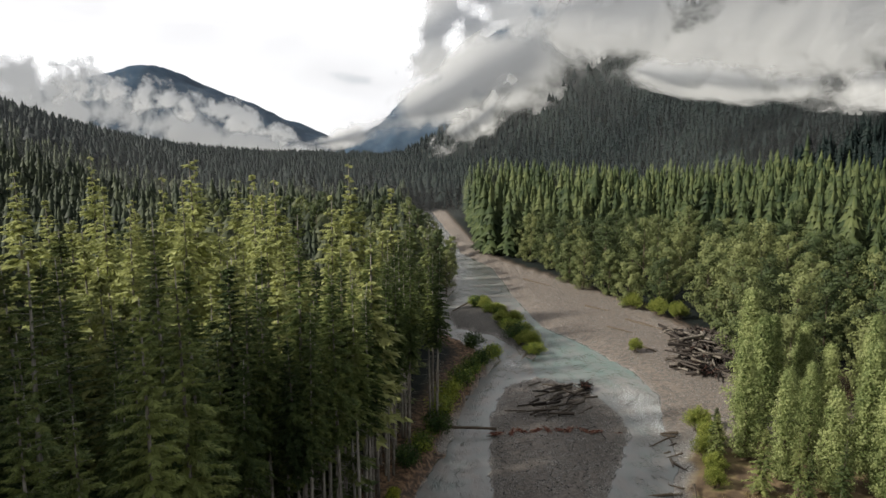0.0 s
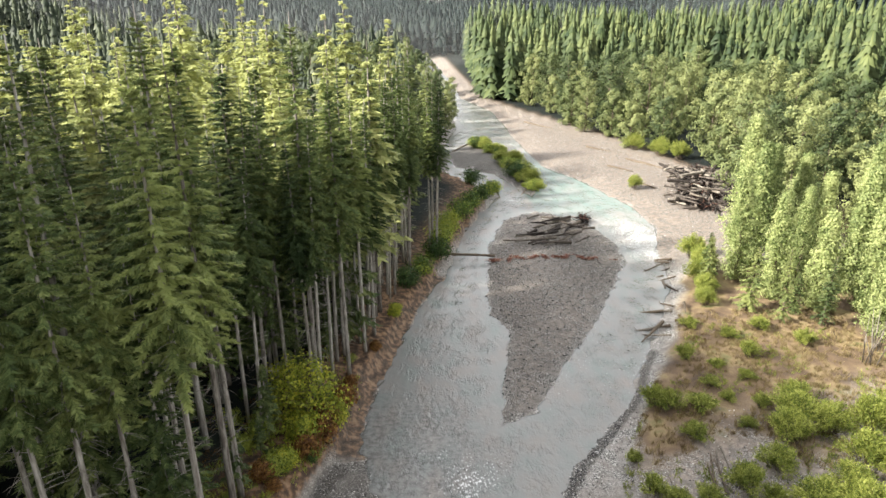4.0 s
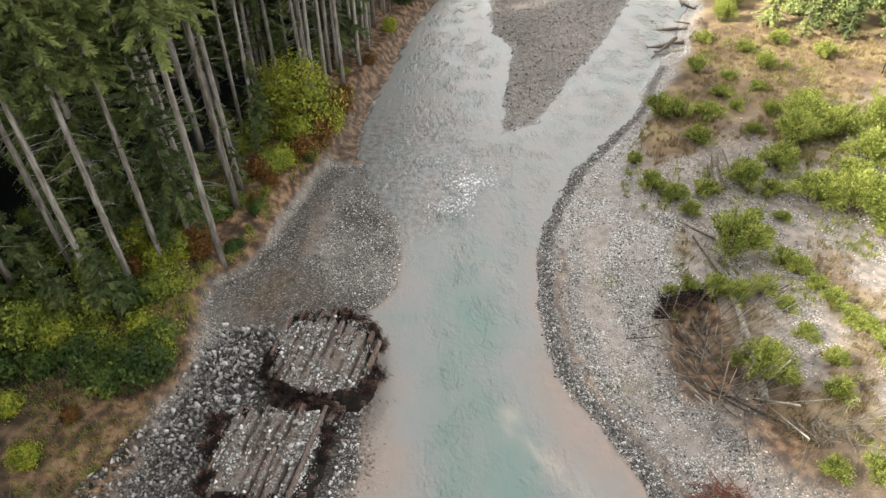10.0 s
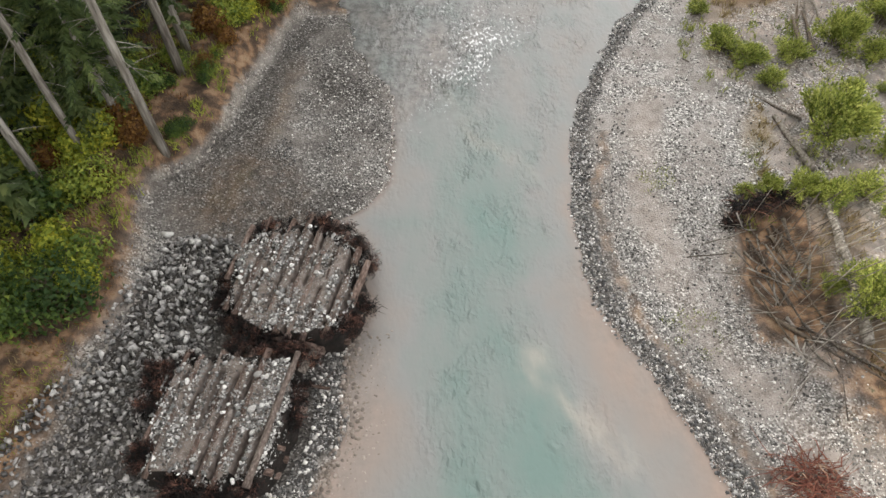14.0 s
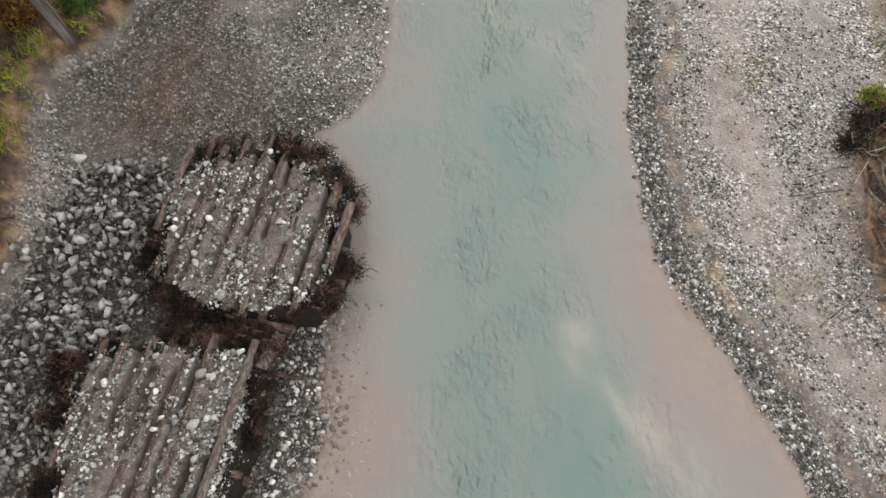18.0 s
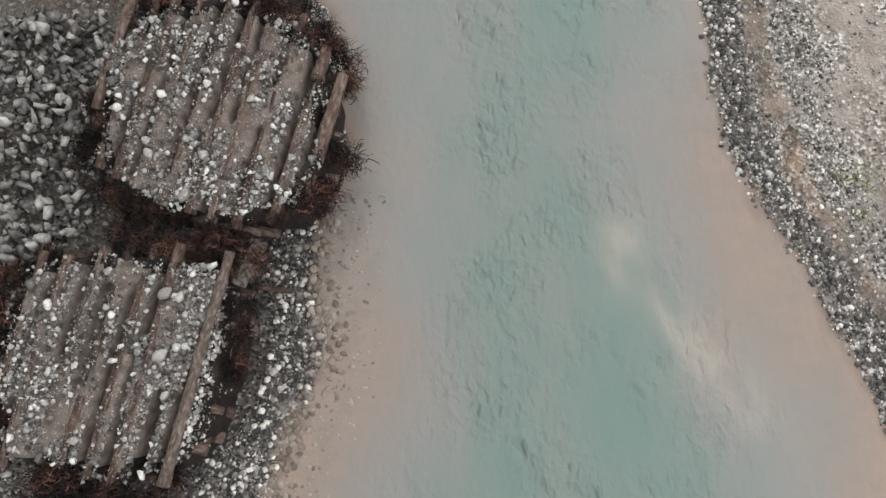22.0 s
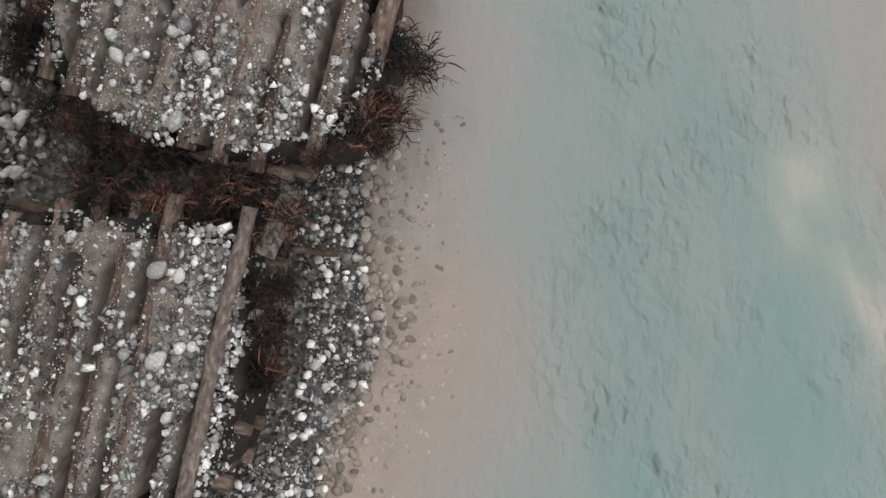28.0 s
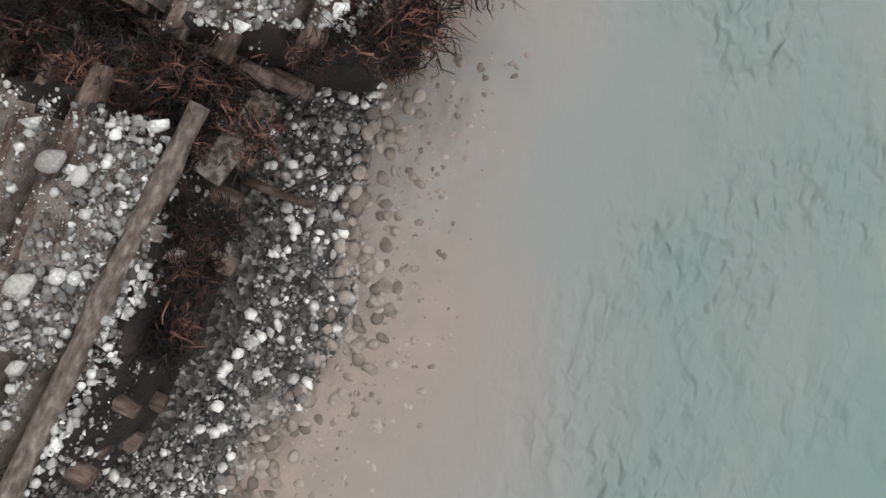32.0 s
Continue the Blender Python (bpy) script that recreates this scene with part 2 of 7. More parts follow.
def ground_material():
    """Gravel, silt, forest soil and dry meadow, mixed by the zones of the ground; shade of the woods is coloured in."""
    m = bpy.data.materials.new("valley_ground")
    m.use_nodes = True
    n, l = m.node_tree.nodes, m.node_tree.links
    p = n["Principled BSDF"]
    p.inputs["Roughness"].default_value = 0.9
    p.inputs["Specular IOR Level"].default_value = 0.2
    co = n.new("ShaderNodeTexCoord").outputs["Object"]

    def noisy(scale, detail=5):
        t = n.new("ShaderNodeTexNoise")
        t.inputs["Scale"].default_value, t.inputs["Detail"].default_value = scale, detail
        l.new(co, t.inputs["Vector"])
        return t.outputs["Fac"]

    def ramp(fac, stops):
        r = n.new("ShaderNodeValToRGB")
        while len(r.color_ramp.elements) < len(stops):
            r.color_ramp.elements.new(0.5)
        for e, (pos, c) in zip(r.color_ramp.elements, stops):
            e.position, e.color = pos, (*c, 1)
        l.new(fac, r.inputs["Fac"])
        return r.outputs["Color"]

    def mix(fac, a, b):
        x = n.new("ShaderNodeMix")
        x.data_type = "RGBA"
        l.new(fac, x.inputs["Factor"])
        l.new(a, x.inputs["A"])
        l.new(b, x.inputs["B"])
        return x.outputs["Result"]

    def attr(name):
        a = n.new("ShaderNodeAttribute")
        a.attribute_name = name
        return a.outputs["Fac"]

    cell = n.new("ShaderNodeTexVoronoi")
    cell.inputs["Scale"].default_value = 11.0
    l.new(co, cell.inputs["Vector"])
    sep = n.new("ShaderNodeSeparateColor")
    l.new(cell.outputs["Color"], sep.inputs["Color"])
    pebble = ramp(sep.outputs["Red"], [(0.05, (0.075, 0.072, 0.068)), (0.5, (0.235, 0.225, 0.212)), (0.85, (0.40, 0.387, 0.365)), (0.97, (0.66, 0.64, 0.605))])
    silt = ramp(noisy(1.3, 8), [(0.35, (0.2, 0.18, 0.164)), (0.65, (0.33, 0.306, 0.284))])
    gravel = mix(ramp(noisy(0.45), [(0.44, (0, 0, 0)), (0.57, (0.9, 0.9, 0.9))]), pebble, silt)
    soil = ramp(noisy(1.3, 10), [(0.3, (0.035, 0.025, 0.018)), (0.47, (0.09, 0.06, 0.041)), (0.57, (0.2, 0.124, 0.074)), (0.68, (0.275, 0.19, 0.122)), (0.78, (0.08, 0.08, 0.04))])
    meadow = ramp(noisy(0.35, 8), [(0.3, (0.08, 0.057, 0.04)), (0.46, (0.148, 0.104, 0.067)), (0.58, (0.24, 0.18, 0.1)), (0.68, (0.115, 0.118, 0.047))])
    sand = ramp(noisy(0.9), [(0.3, (0.25, 0.20, 0.165)), (0.7, (0.36, 0.30, 0.255))])
    c = mix(attr("soil"), gravel, soil)
    c = mix(attr("meadow"), c, meadow)
    c = mix(attr("bed"), c, sand)
    clay = ramp(noisy(2.0), [(0.3, (0.28, 0.25, 0.22)), (0.7, (0.44, 0.41, 0.37))])
    c = mix(attr("clay"), c, clay)
    # near-black forest floor: shade of trees and cloud put into the colour
    tree_shade = ramp(noisy(0.05), [(0.3, (0.005, 0.008, 0.008)), (0.7, (0.011, 0.016, 0.013))])
    c = mix(attr("woods"), c, tree_shade)
    # dark gravel: wet ground, and painted shade between the riprap rocks
    damp_shade = ramp(sep.outputs["Red"], [(0.05, (0.026, 0.024, 0.022)), (0.5, (0.066, 0.06, 0.054)), (0.9, (0.125, 0.117, 0.108)), (0.98, (0.28, 0.27, 0.255))])
    c = mix(attr("damp_shade"), c, damp_shade)
    l.new(c, p.inputs["Base Color"])
    b = n.new("ShaderNodeBump")
    b.inputs["Strength"].default_value, b.inputs["Distance"].default_value = 0.7, 0.08
    l.new(cell.outputs["Distance"], b.inputs["Height"])
    l.new(b.outputs[0], p.inputs["Normal"])
    return m


def water_material():
    """Milky glacier water: silt hides the bed with depth; a glossy rippled surface."""
    m = bpy.data.materials.new("glacial_water")
    m.use_nodes = True
    n, l = m.node_tree.nodes, m.node_tree.links
    n.clear()
    out = n.new("ShaderNodeOutputMaterial")
    co = n.new("ShaderNodeTexCoord").outputs["Object"]
    depth = n.new("ShaderNodeAttribute")
    depth.attribute_name = "depth"
    foam = n.new("ShaderNodeAttribute")
    foam.attribute_name = "foam"
    big = n.new("ShaderNodeTexNoise")
    big.inputs["Scale"].default_value, big.inputs["Detail"].default_value = 0.22, 4
    mp0 = n.new("ShaderNodeMapping")
    mp0.inputs["Scale"].default_value = (1.5, 0.8, 1)
    l.new(co, mp0.inputs["Vector"])
    l.new(mp0.outputs[0], big.inputs["Vector"])
    wob = n.new("ShaderNodeMath")
    wob.operation = "MULTIPLY_ADD"
    wob.inputs[1].default_value, wob.inputs[2].default_value = 0.8, -0.4
    l.new(big.outputs["Fac"], wob.inputs[0])
    dsum = n.new("ShaderNodeMath")
    dsum.operation = "ADD"
    tint = n.new("ShaderNodeAttribute")
    tint.attribute_name = "tint"
    l.new(tint.outputs["Fac"], dsum.inputs[0])
    l.new(wob.outputs[0], dsum.inputs[1])
    stony = n.new("ShaderNodeAttribute")
    stony.attribute_name = "stony"
    peb = n.new("ShaderNodeTexNoise")
    peb.inputs["Scale"].default_value, peb.inputs["Detail"].default_value, peb.inputs["Roughness"].default_value = 1.6, 7, 0.7
    l.new(co, peb.inputs["Vector"])
    pebm = n.new("ShaderNodeMapRange")
    pebm.inputs["From Min"].default_value, pebm.inputs["From Max"].default_value = 0.42, 0.62
    l.new(peb.outputs["Fac"], pebm.inputs["Value"])
    pebf = n.new("ShaderNodeMath")
    pebf.operation = "MULTIPLY"
    l.new(pebm.outputs[0], pebf.inputs[0])
    l.new(stony.outputs["Fac"], pebf.inputs[1])
    tone = n.new("ShaderNodeMix")
    tone.data_type = "RGBA"
    tone.inputs["B"].default_value = (0.085, 0.082, 0.08, 1)
    pale = n.new("ShaderNodeAttribute")
    pale.attribute_name = "pale"
    cream = n.new("ShaderNodeMix")
    cream.data_type = "RGBA"
    cream.inputs["B"].default_value = (0.34, 0.315, 0.27, 1)
    l.new(pale.outputs["Fac"], cream.inputs["Factor"])
    l.new(pebf.outputs[0], tone.inputs["Factor"])
    murk = n.new("ShaderNodeValToRGB")
    stops = [(0.05, (0.265, 0.208, 0.174)), (0.26, (0.232, 0.204, 0.184)), (0.52, (0.205, 0.209, 0.202)), (0.95, (0.136, 0.196, 0.179))]
    while len(murk.color_ramp.elements) < 4:
        murk.color_ramp.elements.new(0.5)
    for e, (pos, c) in zip(murk.color_ramp.elements, stops):
        e.position, e.color = pos, (*c, 1)
    l.new(dsum.outputs[0], murk.inputs["Fac"])
    veil = n.new("ShaderNodeMapRange")
    veil.inputs["From Min"].default_value, veil.inputs["From Max"].default_value = 0.0, 0.08
    veil.inputs["To Min"].default_value, veil.inputs["To Max"].default_value = 0.5, 1.0
    l.new(depth.outputs["Fac"], veil.inputs["Value"])
    # ripples: long wavelets across the stream and fine chop
    mp = n.new("ShaderNodeMapping")
    mp.inputs["Scale"].default_value, mp.inputs["Rotation"].default_value = (1.5, 0.85, 1), (0, 0, -0.25)
    l.new(co, mp.inputs["Vector"])
    r1 = n.new("ShaderNodeTexNoise")
    r1.inputs["Scale"].default_value, r1.inputs["Detail"].default_value, r1.inputs["Distortion"].default_value = 1.0, 1.0, 0.35
    l.new(mp.outputs[0], r1.inputs["Vector"])
    chop = n.new("ShaderNodeAttribute")
    chop.attribute_name = "chop"
    b = n.new("ShaderNodeBump")
    b.inputs["Distance"].default_value = 0.26
    calm = n.new("ShaderNodeTexNoise")
    calm.inputs["Scale"].default_value, calm.inputs["Detail"].default_value = 0.35, 3
    l.new(co, calm.inputs["Vector"])
    calmr = n.new("ShaderNodeMapRange")
    calmr.inputs["From Min"].default_value, calmr.inputs["From Max"].default_value = 0.4, 0.62
    calmr.inputs["To Min"].default_value, calmr.inputs["To Max"].default_value = 0.2, 1.6
    l.new(calm.outputs["Fac"], calmr.inputs["Value"])
    gust = n.new("ShaderNodeMath")
    gust.operation, gust.use_clamp = "MULTIPLY", True
    l.new(chop.outputs["Fac"], gust.inputs[0])
    l.new(calmr.outputs[0], gust.inputs[1])
    l.new(gust.outputs[0], b.inputs["Strength"])
    mp3 = n.new("ShaderNodeMapping")
    mp3.inputs["Scale"].default_value, mp3.inputs["Rotation"].default_value = (1.7, 1.0, 1), (0, 0, 0.35)
    l.new(co, mp3.inputs["Vector"])
    r2 = n.new("ShaderNodeTexNoise")
    r2.inputs["Scale"].default_value, r2.inputs["Detail"].default_value, r2.inputs["Distortion"].default_value = 3.0, 0.8, 0.5
    l.new(mp3.outputs[0], r2.inputs["Vector"])
    both = n.new("ShaderNodeMath")
    both.operation = "MULTIPLY_ADD"
    both.inputs[1].default_value = 0.45
    l.new(r2.outputs["Fac"], both.inputs[0])
    l.new(r1.outputs["Fac"], both.inputs[2])
    l.new(both.outputs[0], b.inputs["Height"])
    see = n.new("ShaderNodeBsdfTransparent")
    see.inputs["Color"].default_value = (0.95, 0.93, 0.9, 1)
    dif = n.new("ShaderNodeBsdfDiffuse")
    l.new(murk.outputs["Color"], cream.inputs["A"])
    l.new(cream.outputs["Result"], tone.inputs["A"])
    l.new(tone.outputs["Result"], dif.inputs["Color"])
    soft = n.new("ShaderNodeBump")
    soft.inputs["Distance"].default_value = 0.31
    l.new(gust.outputs[0], soft.inputs["Strength"])
    l.new(both.outputs[0], soft.inputs["Height"])
    l.new(soft.outputs[0], dif.inputs["Normal"])
    body = n.new("ShaderNodeMixShader")
    l.new(veil.outputs[0], body.inputs[0])
    l.new(see.outputs[0], body.inputs[1])
    l.new(dif.outputs[0], body.inputs[2])
    # foam on the riffles
    f1 = n.new("ShaderNodeTexNoise")
    f1.inputs["Scale"].default_value, f1.inputs["Detail"].default_value = 3.2, 12
    l.new(mp.outputs[0], f1.inputs["Vector"])
    fm = n.new("ShaderNodeMath")
    fm.operation = "MULTIPLY_ADD"
    fm.inputs[2].default_value = -0.55
    l.new(f1.outputs["Fac"], fm.inputs[0])
    l.new(foam.outputs["Fac"], fm.inputs[1])
    f2 = n.new("ShaderNodeMapRange")
    f2.inputs["From Min"].default_value, f2.inputs["From Max"].default_value = 0.0, 0.2
    l.new(fm.outputs[0], f2.inputs["Value"])
    white = n.new("ShaderNodeBsdfDiffuse")
    white.inputs["Color"].default_value = (0.75, 0.76, 0.76, 1)
    body2 = n.new("ShaderNodeMixShader")
    l.new(f2.outputs[0], body2.inputs[0])
    l.new(body.outputs[0], body2.inputs[1])
    l.new(white.outputs[0], body2.inputs[2])
    gl = n.new("ShaderNodeBsdfGlossy")
    gl.inputs["Roughness"].default_value = 0.18
    l.new(b.outputs[0], gl.inputs["Normal"])
    fr = n.new("ShaderNodeFresnel")
    fr.inputs["IOR"].default_value = 1.33
    l.new(b.outputs[0], fr.inputs["Normal"])
    top = n.new("ShaderNodeMixShader")
    l.new(fr.outputs[0], top.inputs[0])
    l.new(body2.outputs[0], top.inputs[1])
    l.new(gl.outputs[0], top.inputs[2])
    l.new(top.outputs[0], out.inputs["Surface"])
    return m


def cloud_material(name, scale, cover, seed, dens=1.0):
    """Drifting mist: white, lit by sky and sun, thinning out by noise and towards its edges."""
    m = bpy.data.materials.new(name)
    m.use_nodes = True
    n, l = m.node_tree.nodes, m.node_tree.links
    n.clear()
    out = n.new("ShaderNodeOutputMaterial")
    co = n.new("ShaderNodeTexCoord").outputs["Object"]
    mp = n.new("ShaderNodeMapping")
    mp.inputs["Location"].default_value = (seed * 31.7, seed * 7.1, seed * 3.3)
    l.new(co, mp.inputs["Vector"])
    t = n.new("ShaderNodeTexNoise")
    t.inputs["Scale"].default_value, t.inputs["Detail"].default_value, t.inputs["Roughness"].default_value, t.inputs["Distortion"].default_value = scale, 8, 0.55, 0.25
    l.new(mp.outputs[0], t.inputs["Vector"])
    edge = n.new("ShaderNodeAttribute")
    edge.attribute_name = "edge"
    a = n.new("ShaderNodeMath")
    a.operation = "MULTIPLY_ADD"
    a.inputs[1].default_value = 1.0
    l.new(edge.outputs["Fac"], a.inputs[0])
    puff = n.new("ShaderNodeMath")
    puff.operation = "MULTIPLY_ADD"
    puff.inputs[1].default_value, puff.inputs[2].default_value = 3.2, -1.1
    l.new(t.outputs["Fac"], puff.inputs[0])
    l.new(puff.outputs[0], a.inputs[2])
    r = n.new("ShaderNodeMapRange")
    r.interpolation_type = "SMOOTHSTEP"
    r.inputs["From Min"].default_value, r.inputs["From Max"].default_value = 1.0 - cover, 1.75 - cover
    r.inputs["To Max"].default_value = dens
    l.new(a.outputs[0], r.inputs["Value"])
    relief = n.new("ShaderNodeBump")
    relief.inputs["Strength"].default_value, relief.inputs["Distance"].default_value = 0.2, 50.0
    l.new(t.outputs["Fac"], relief.inputs["Height"])
    see = n.new("ShaderNodeBsdfTransparent")
    d = n.new("ShaderNodeBsdfDiffuse")
    l.new(relief.outputs[0], d.inputs["Normal"])
    tr = n.new("ShaderNodeBsdfTranslucent")
    for s in (d, tr):
        s.inputs["Color"].default_value = (0.93, 0.94, 0.95, 1)
    half = n.new("ShaderNodeMixShader")
    half.inputs[0].default_value = 0.55
    l.new(d.outputs[0], half.inputs[1])
    l.new(tr.outputs[0], half.inputs[2])
    mx = n.new("ShaderNodeMixShader")
    l.new(r.outputs[0], mx.inputs[0])
    l.new(see.outputs[0], mx.inputs[1])
    l.new(half.outputs[0], mx.inputs[2])
    l.new(mx.outputs[0], out.inputs["Surface"])
    return m


M_GROUND, M_WATER = ground_material(), water_material()
# far slopes: distance haze put into the blue base colour
M_MOUNT = mat("haze_tinted_forest_slope", [(0.3, (0.030, 0.052, 0.085)), (0.7, (0.055, 0.085, 0.125))], scale=0.02, bump=0.0, rough=1.0, spec=0.0)


# ---- geometry helpers ----
class Geo:
    """Collects vertices and faces of one part."""

    def __init__(self):
        self.v, self.f, self.n = [], [], 0

    def add(self, v, f):
        v = np.asarray(v, float).reshape(-1, 3)
        self.v.append(v)
        self.f.append(np.asarray(f) + self.n)
        self.n += len(v)
        return self

    def mesh(self, name, material, smooth=False):
        me = bpy.data.meshes.new(name)
        v = np.concatenate(self.v)
        sizes = np.concatenate([np.full(len(f), f.shape[1]) for f in self.f])
        loops = np.concatenate([f.ravel() for f in self.f])
        me.vertices.add(len(v))
        me.vertices.foreach_set("co", v.ravel())
        me.loops.add(len(loops))
        me.loops.foreach_set("vertex_index", loops.astype(np.int32))
        me.polygons.add(len(sizes))
        me.polygons.foreach_set("loop_start", np.concatenate([[0], np.cumsum(sizes)[:-1]]).astype(np.int32))
        me.update(calc_edges=True)
        me.validate()
        if smooth:
            me.polygons.foreach_set("use_smooth", np.ones(len(sizes), bool))
        me.materials.append(material)
        return me


def part(name, geo, material, parent=None, label="", smooth=False):
    ob = new(name, geo.mesh(name, material, smooth) if isinstance(geo, Geo) else geo)
    ob.parent = parent
    return tagged(ob, label)


def tube(path, radii, sides=7, cap=True, wob=0.0, r=rng):
    """A tapered tube along a path, with uneven skin."""
    path = np.asarray(path, float)
    k = len(path)
    radii = np.broadcast_to(np.asarray(radii, float), (k,))
    d = np.gradient(path, axis=0)
    d /= np.linalg.norm(d, axis=1, keepdims=True) + 1e-9
    ref = np.where(np.abs(d[:, 2:3]) > 0.9, np.array([[1.0, 0, 0]]), np.array([[0, 0, 1.0]]))
    a = np.cross(d, ref)
    a /= np.linalg.norm(a, axis=1, keepdims=True) + 1e-9
    b = np.cross(d, a)
    ang = np.linspace(0, 2 * np.pi, sides, endpoint=False)
    ring = np.cos(ang)[None, :, None] * a[:, None] + np.sin(ang)[None, :, None] * b[:, None]
    rad = radii[:, None] * (1 + wob * r.uniform(-1, 1, (k, sides)))
    v = (path[:, None] + ring * rad[..., None]).reshape(-1, 3)
    i = np.arange(k - 1)[:, None] * sides
    j = np.arange(sides)[None]
    q = np.stack([i + j, i + (j + 1) % sides, i + sides + (j + 1) % sides, i + sides + j], -1).reshape(-1, 4)
    g = Geo().add(v, q)
    if cap and sides > 3:
        g.v.append(path[[0, -1]])
        n0 = len(v)
        c0 = np.stack([np.full(sides, n0), (np.arange(sides) + 1) % sides, np.arange(sides)], 1)
        e = (k - 1) * sides
        c1 = np.stack([np.full(sides, n0 + 1), e + np.arange(sides), e + (np.arange(sides) + 1) % sides], 1)
        g.f += [c0, c1]
        g.n += 2
    return g


def join(*geos):
    g = Geo()
    for o in geos:
        v = np.concatenate(o.v)
        g.v.append(v)
        g.f += [f + g.n for f in o.f]
        g.n += len(v)
    return g


def blades(base, way, side, length, width):
    """Slim pointed leaf or twig blades, one per row."""
    base, way, side = (np.asarray(a, float) for a in (base, way, side))
    length, width = np.asarray(length)[:, None], np.asarray(width)[:, None]
    v = np.stack([base + side * width, base + way * length, base - side * width], 1)
    k = len(base)
    return Geo().add(v.reshape(-1, 3), np.arange(3 * k).reshape(k, 3))


def unit(v):
    return v / (np.linalg.norm(v, axis=-1, keepdims=True) + 1e-9)


def fbm(x, y, octaves=4, seed=0):
    """Value noise, -1 to 1, for arrays."""
    out, amp, tot = np.zeros(np.broadcast(x, y).shape), 1.0, 0.0
    for o in range(octaves):
        xi, yi = np.floor(x), np.floor(y)
        fx, fy = x - xi, y - yi
        fx, fy = fx * fx * (3 - 2 * fx), fy * fy * (3 - 2 * fy)

        def h(a, b):
            s = np.sin(a * 127.1 + b * 311.7 + seed * 74.7 + o * 19.3) * 43758.5453
            return s - np.floor(s)
        v = (h(xi, yi) * (1 - fx) + h(xi + 1, yi) * fx) * (1 - fy) + (h(xi, yi + 1) * (1 - fx) + h(xi + 1, yi + 1) * fx) * fy
        out, tot = out + amp * (v * 2 - 1), tot + amp
        x, y, amp = x * 2.03 + 17.1, y * 2.03 - 9.2, amp * 0.5
    return out / tot


def step(a, b, x):
    t = np.clip((x - a) / (b - a), 0, 1)
    return t * t * (3 - 2 * t)


# ---- the plan: shores as x over y, bars as outlines ----
L_Y = [-60, 12, 14.3, 14.8, 15.2, 16.5, 17.8, 19, 20, 22, 24.3, 26.5, 29, 31, 32.4, 33.6, 36, 40, 44, 47.5, 50.3, 57, 65, 71, 79, 88, 99, 106, 118, 134, 145, 156, 163, 190, 236, 294, 375, 500, 900, 2500]
L_X = [-16, -14.6, -13.4, -7.3, -6.5, -6.2, -5.7, -5.1, -5.0, -5.3, -5.1, -4.6, -4.7, -5.1, -6.4, -4.9, -3.6, -3.7, -4.1, -6.2, -7.2, -8.6, -8.0, -6.5, -5.0, -3.7, 0.6, 1.6, 3.4, 8.0, 13.6, 12.1, 2.4, -0.7, 5.5, 0.3, -16, -21, -60, -300]
R_Y = [-60, 10, 14, 17.6, 20, 22.5, 25, 27.6, 30, 34.5, 38.7, 43, 47.4, 52, 58.5, 64.5, 70, 80, 92.5, 97, 109, 124, 137.6, 158.6, 174, 201, 265, 302, 362, 500, 900, 2500]
R_X = [25, 15.8, 14, 12.6, 11.6, 10.4, 8.8, 7.8, 7.6, 7.5, 8.0, 9.0, 10.8, 13.3, 18.3, 22.5, 24.6, 30, 35.3, 37.3, 38.8, 43, 41.9, 35.1, 27.5, 24.4, 20.2, 8.3, 5.1, -8.3, -45, -280]
B_Y = [-60, 10, 17.8, 22.5, 26.4, 31.6, 34.5, 36.8, 38.6, 42.3, 46, 48.5, 52.5, 57, 65, 79, 99, 145, 163, 195, 240, 300, 375, 500, 900, 2500]       # top of the left-hand bank
B_X = [-26, -20, -18.6, -17.8, -16.6, -17.4, -17.4, -15.6, -14.7, -14.1, -13.4, -12.8, -11.2, -10.6, -9.6, -6.6, -1.2, 11, 0, -4, 1, -4, -21, -25, -64, -305]
V_Y = [-60, 10, 18, 21.8, 26.8, 29, 31.5, 34, 36, 42, 44, 46, 51, 62, 80, 97, 107, 118, 140, 155, 169, 194, 230, 261, 300, 500, 2500]  # where the right-hand growth begins
V_X = [34, 24, 20, 17.2, 15.6, 15.4, 16, 18, 19, 20.3, 17.3, 17, 18, 23, 32.5, 39, 47, 53, 64, 69, 60, 54, 40, 26, 12, -4, -276]
MID_BAR = [(6.4, 58.6), (7.8, 69.8), (9.4, 81), (7.1, 85), (7.2, 92.6), (7.7, 104), (9.3, 115), (12.8, 129), (20.7, 135), (29.1, 128), (32.9, 115), (32.3, 106.5), (26.4, 92.5), (21.3, 81.4), (15.4, 71.1), (10.6, 61.6)]
LEDGE = [(-17.4, 34.0), (-15.1, 36.8), (-14.2, 38.6), (-13.6, 42.3), (-12.9, 45.9), (-12.3, 48.5), (-10.9, 52.5)]     # pale clay ledge at the foot of the bank
SWALE = [(-13.6, 32.4), (-12.5, 36.5), (-11.3, 40.6), (-10.9, 46.5)]     # mossy wet swale on the left bar
PIT = [(16.4, 32.0), (16.1, 29.2), (15.8, 26.6), (16.2, 24.0), (18.0, 23.4), (20.2, 25.5), (20.6, 30.8), (20.4, 33.0), (18.5, 33.0)]     # eroded hollow
ISLAND = [(1.1, 190), (10.6, 211), (21.4, 198), (22.8, 170), (22.5, 153), (21.0, 144), (18.6, 152), (14.5, 165), (4, 173)]


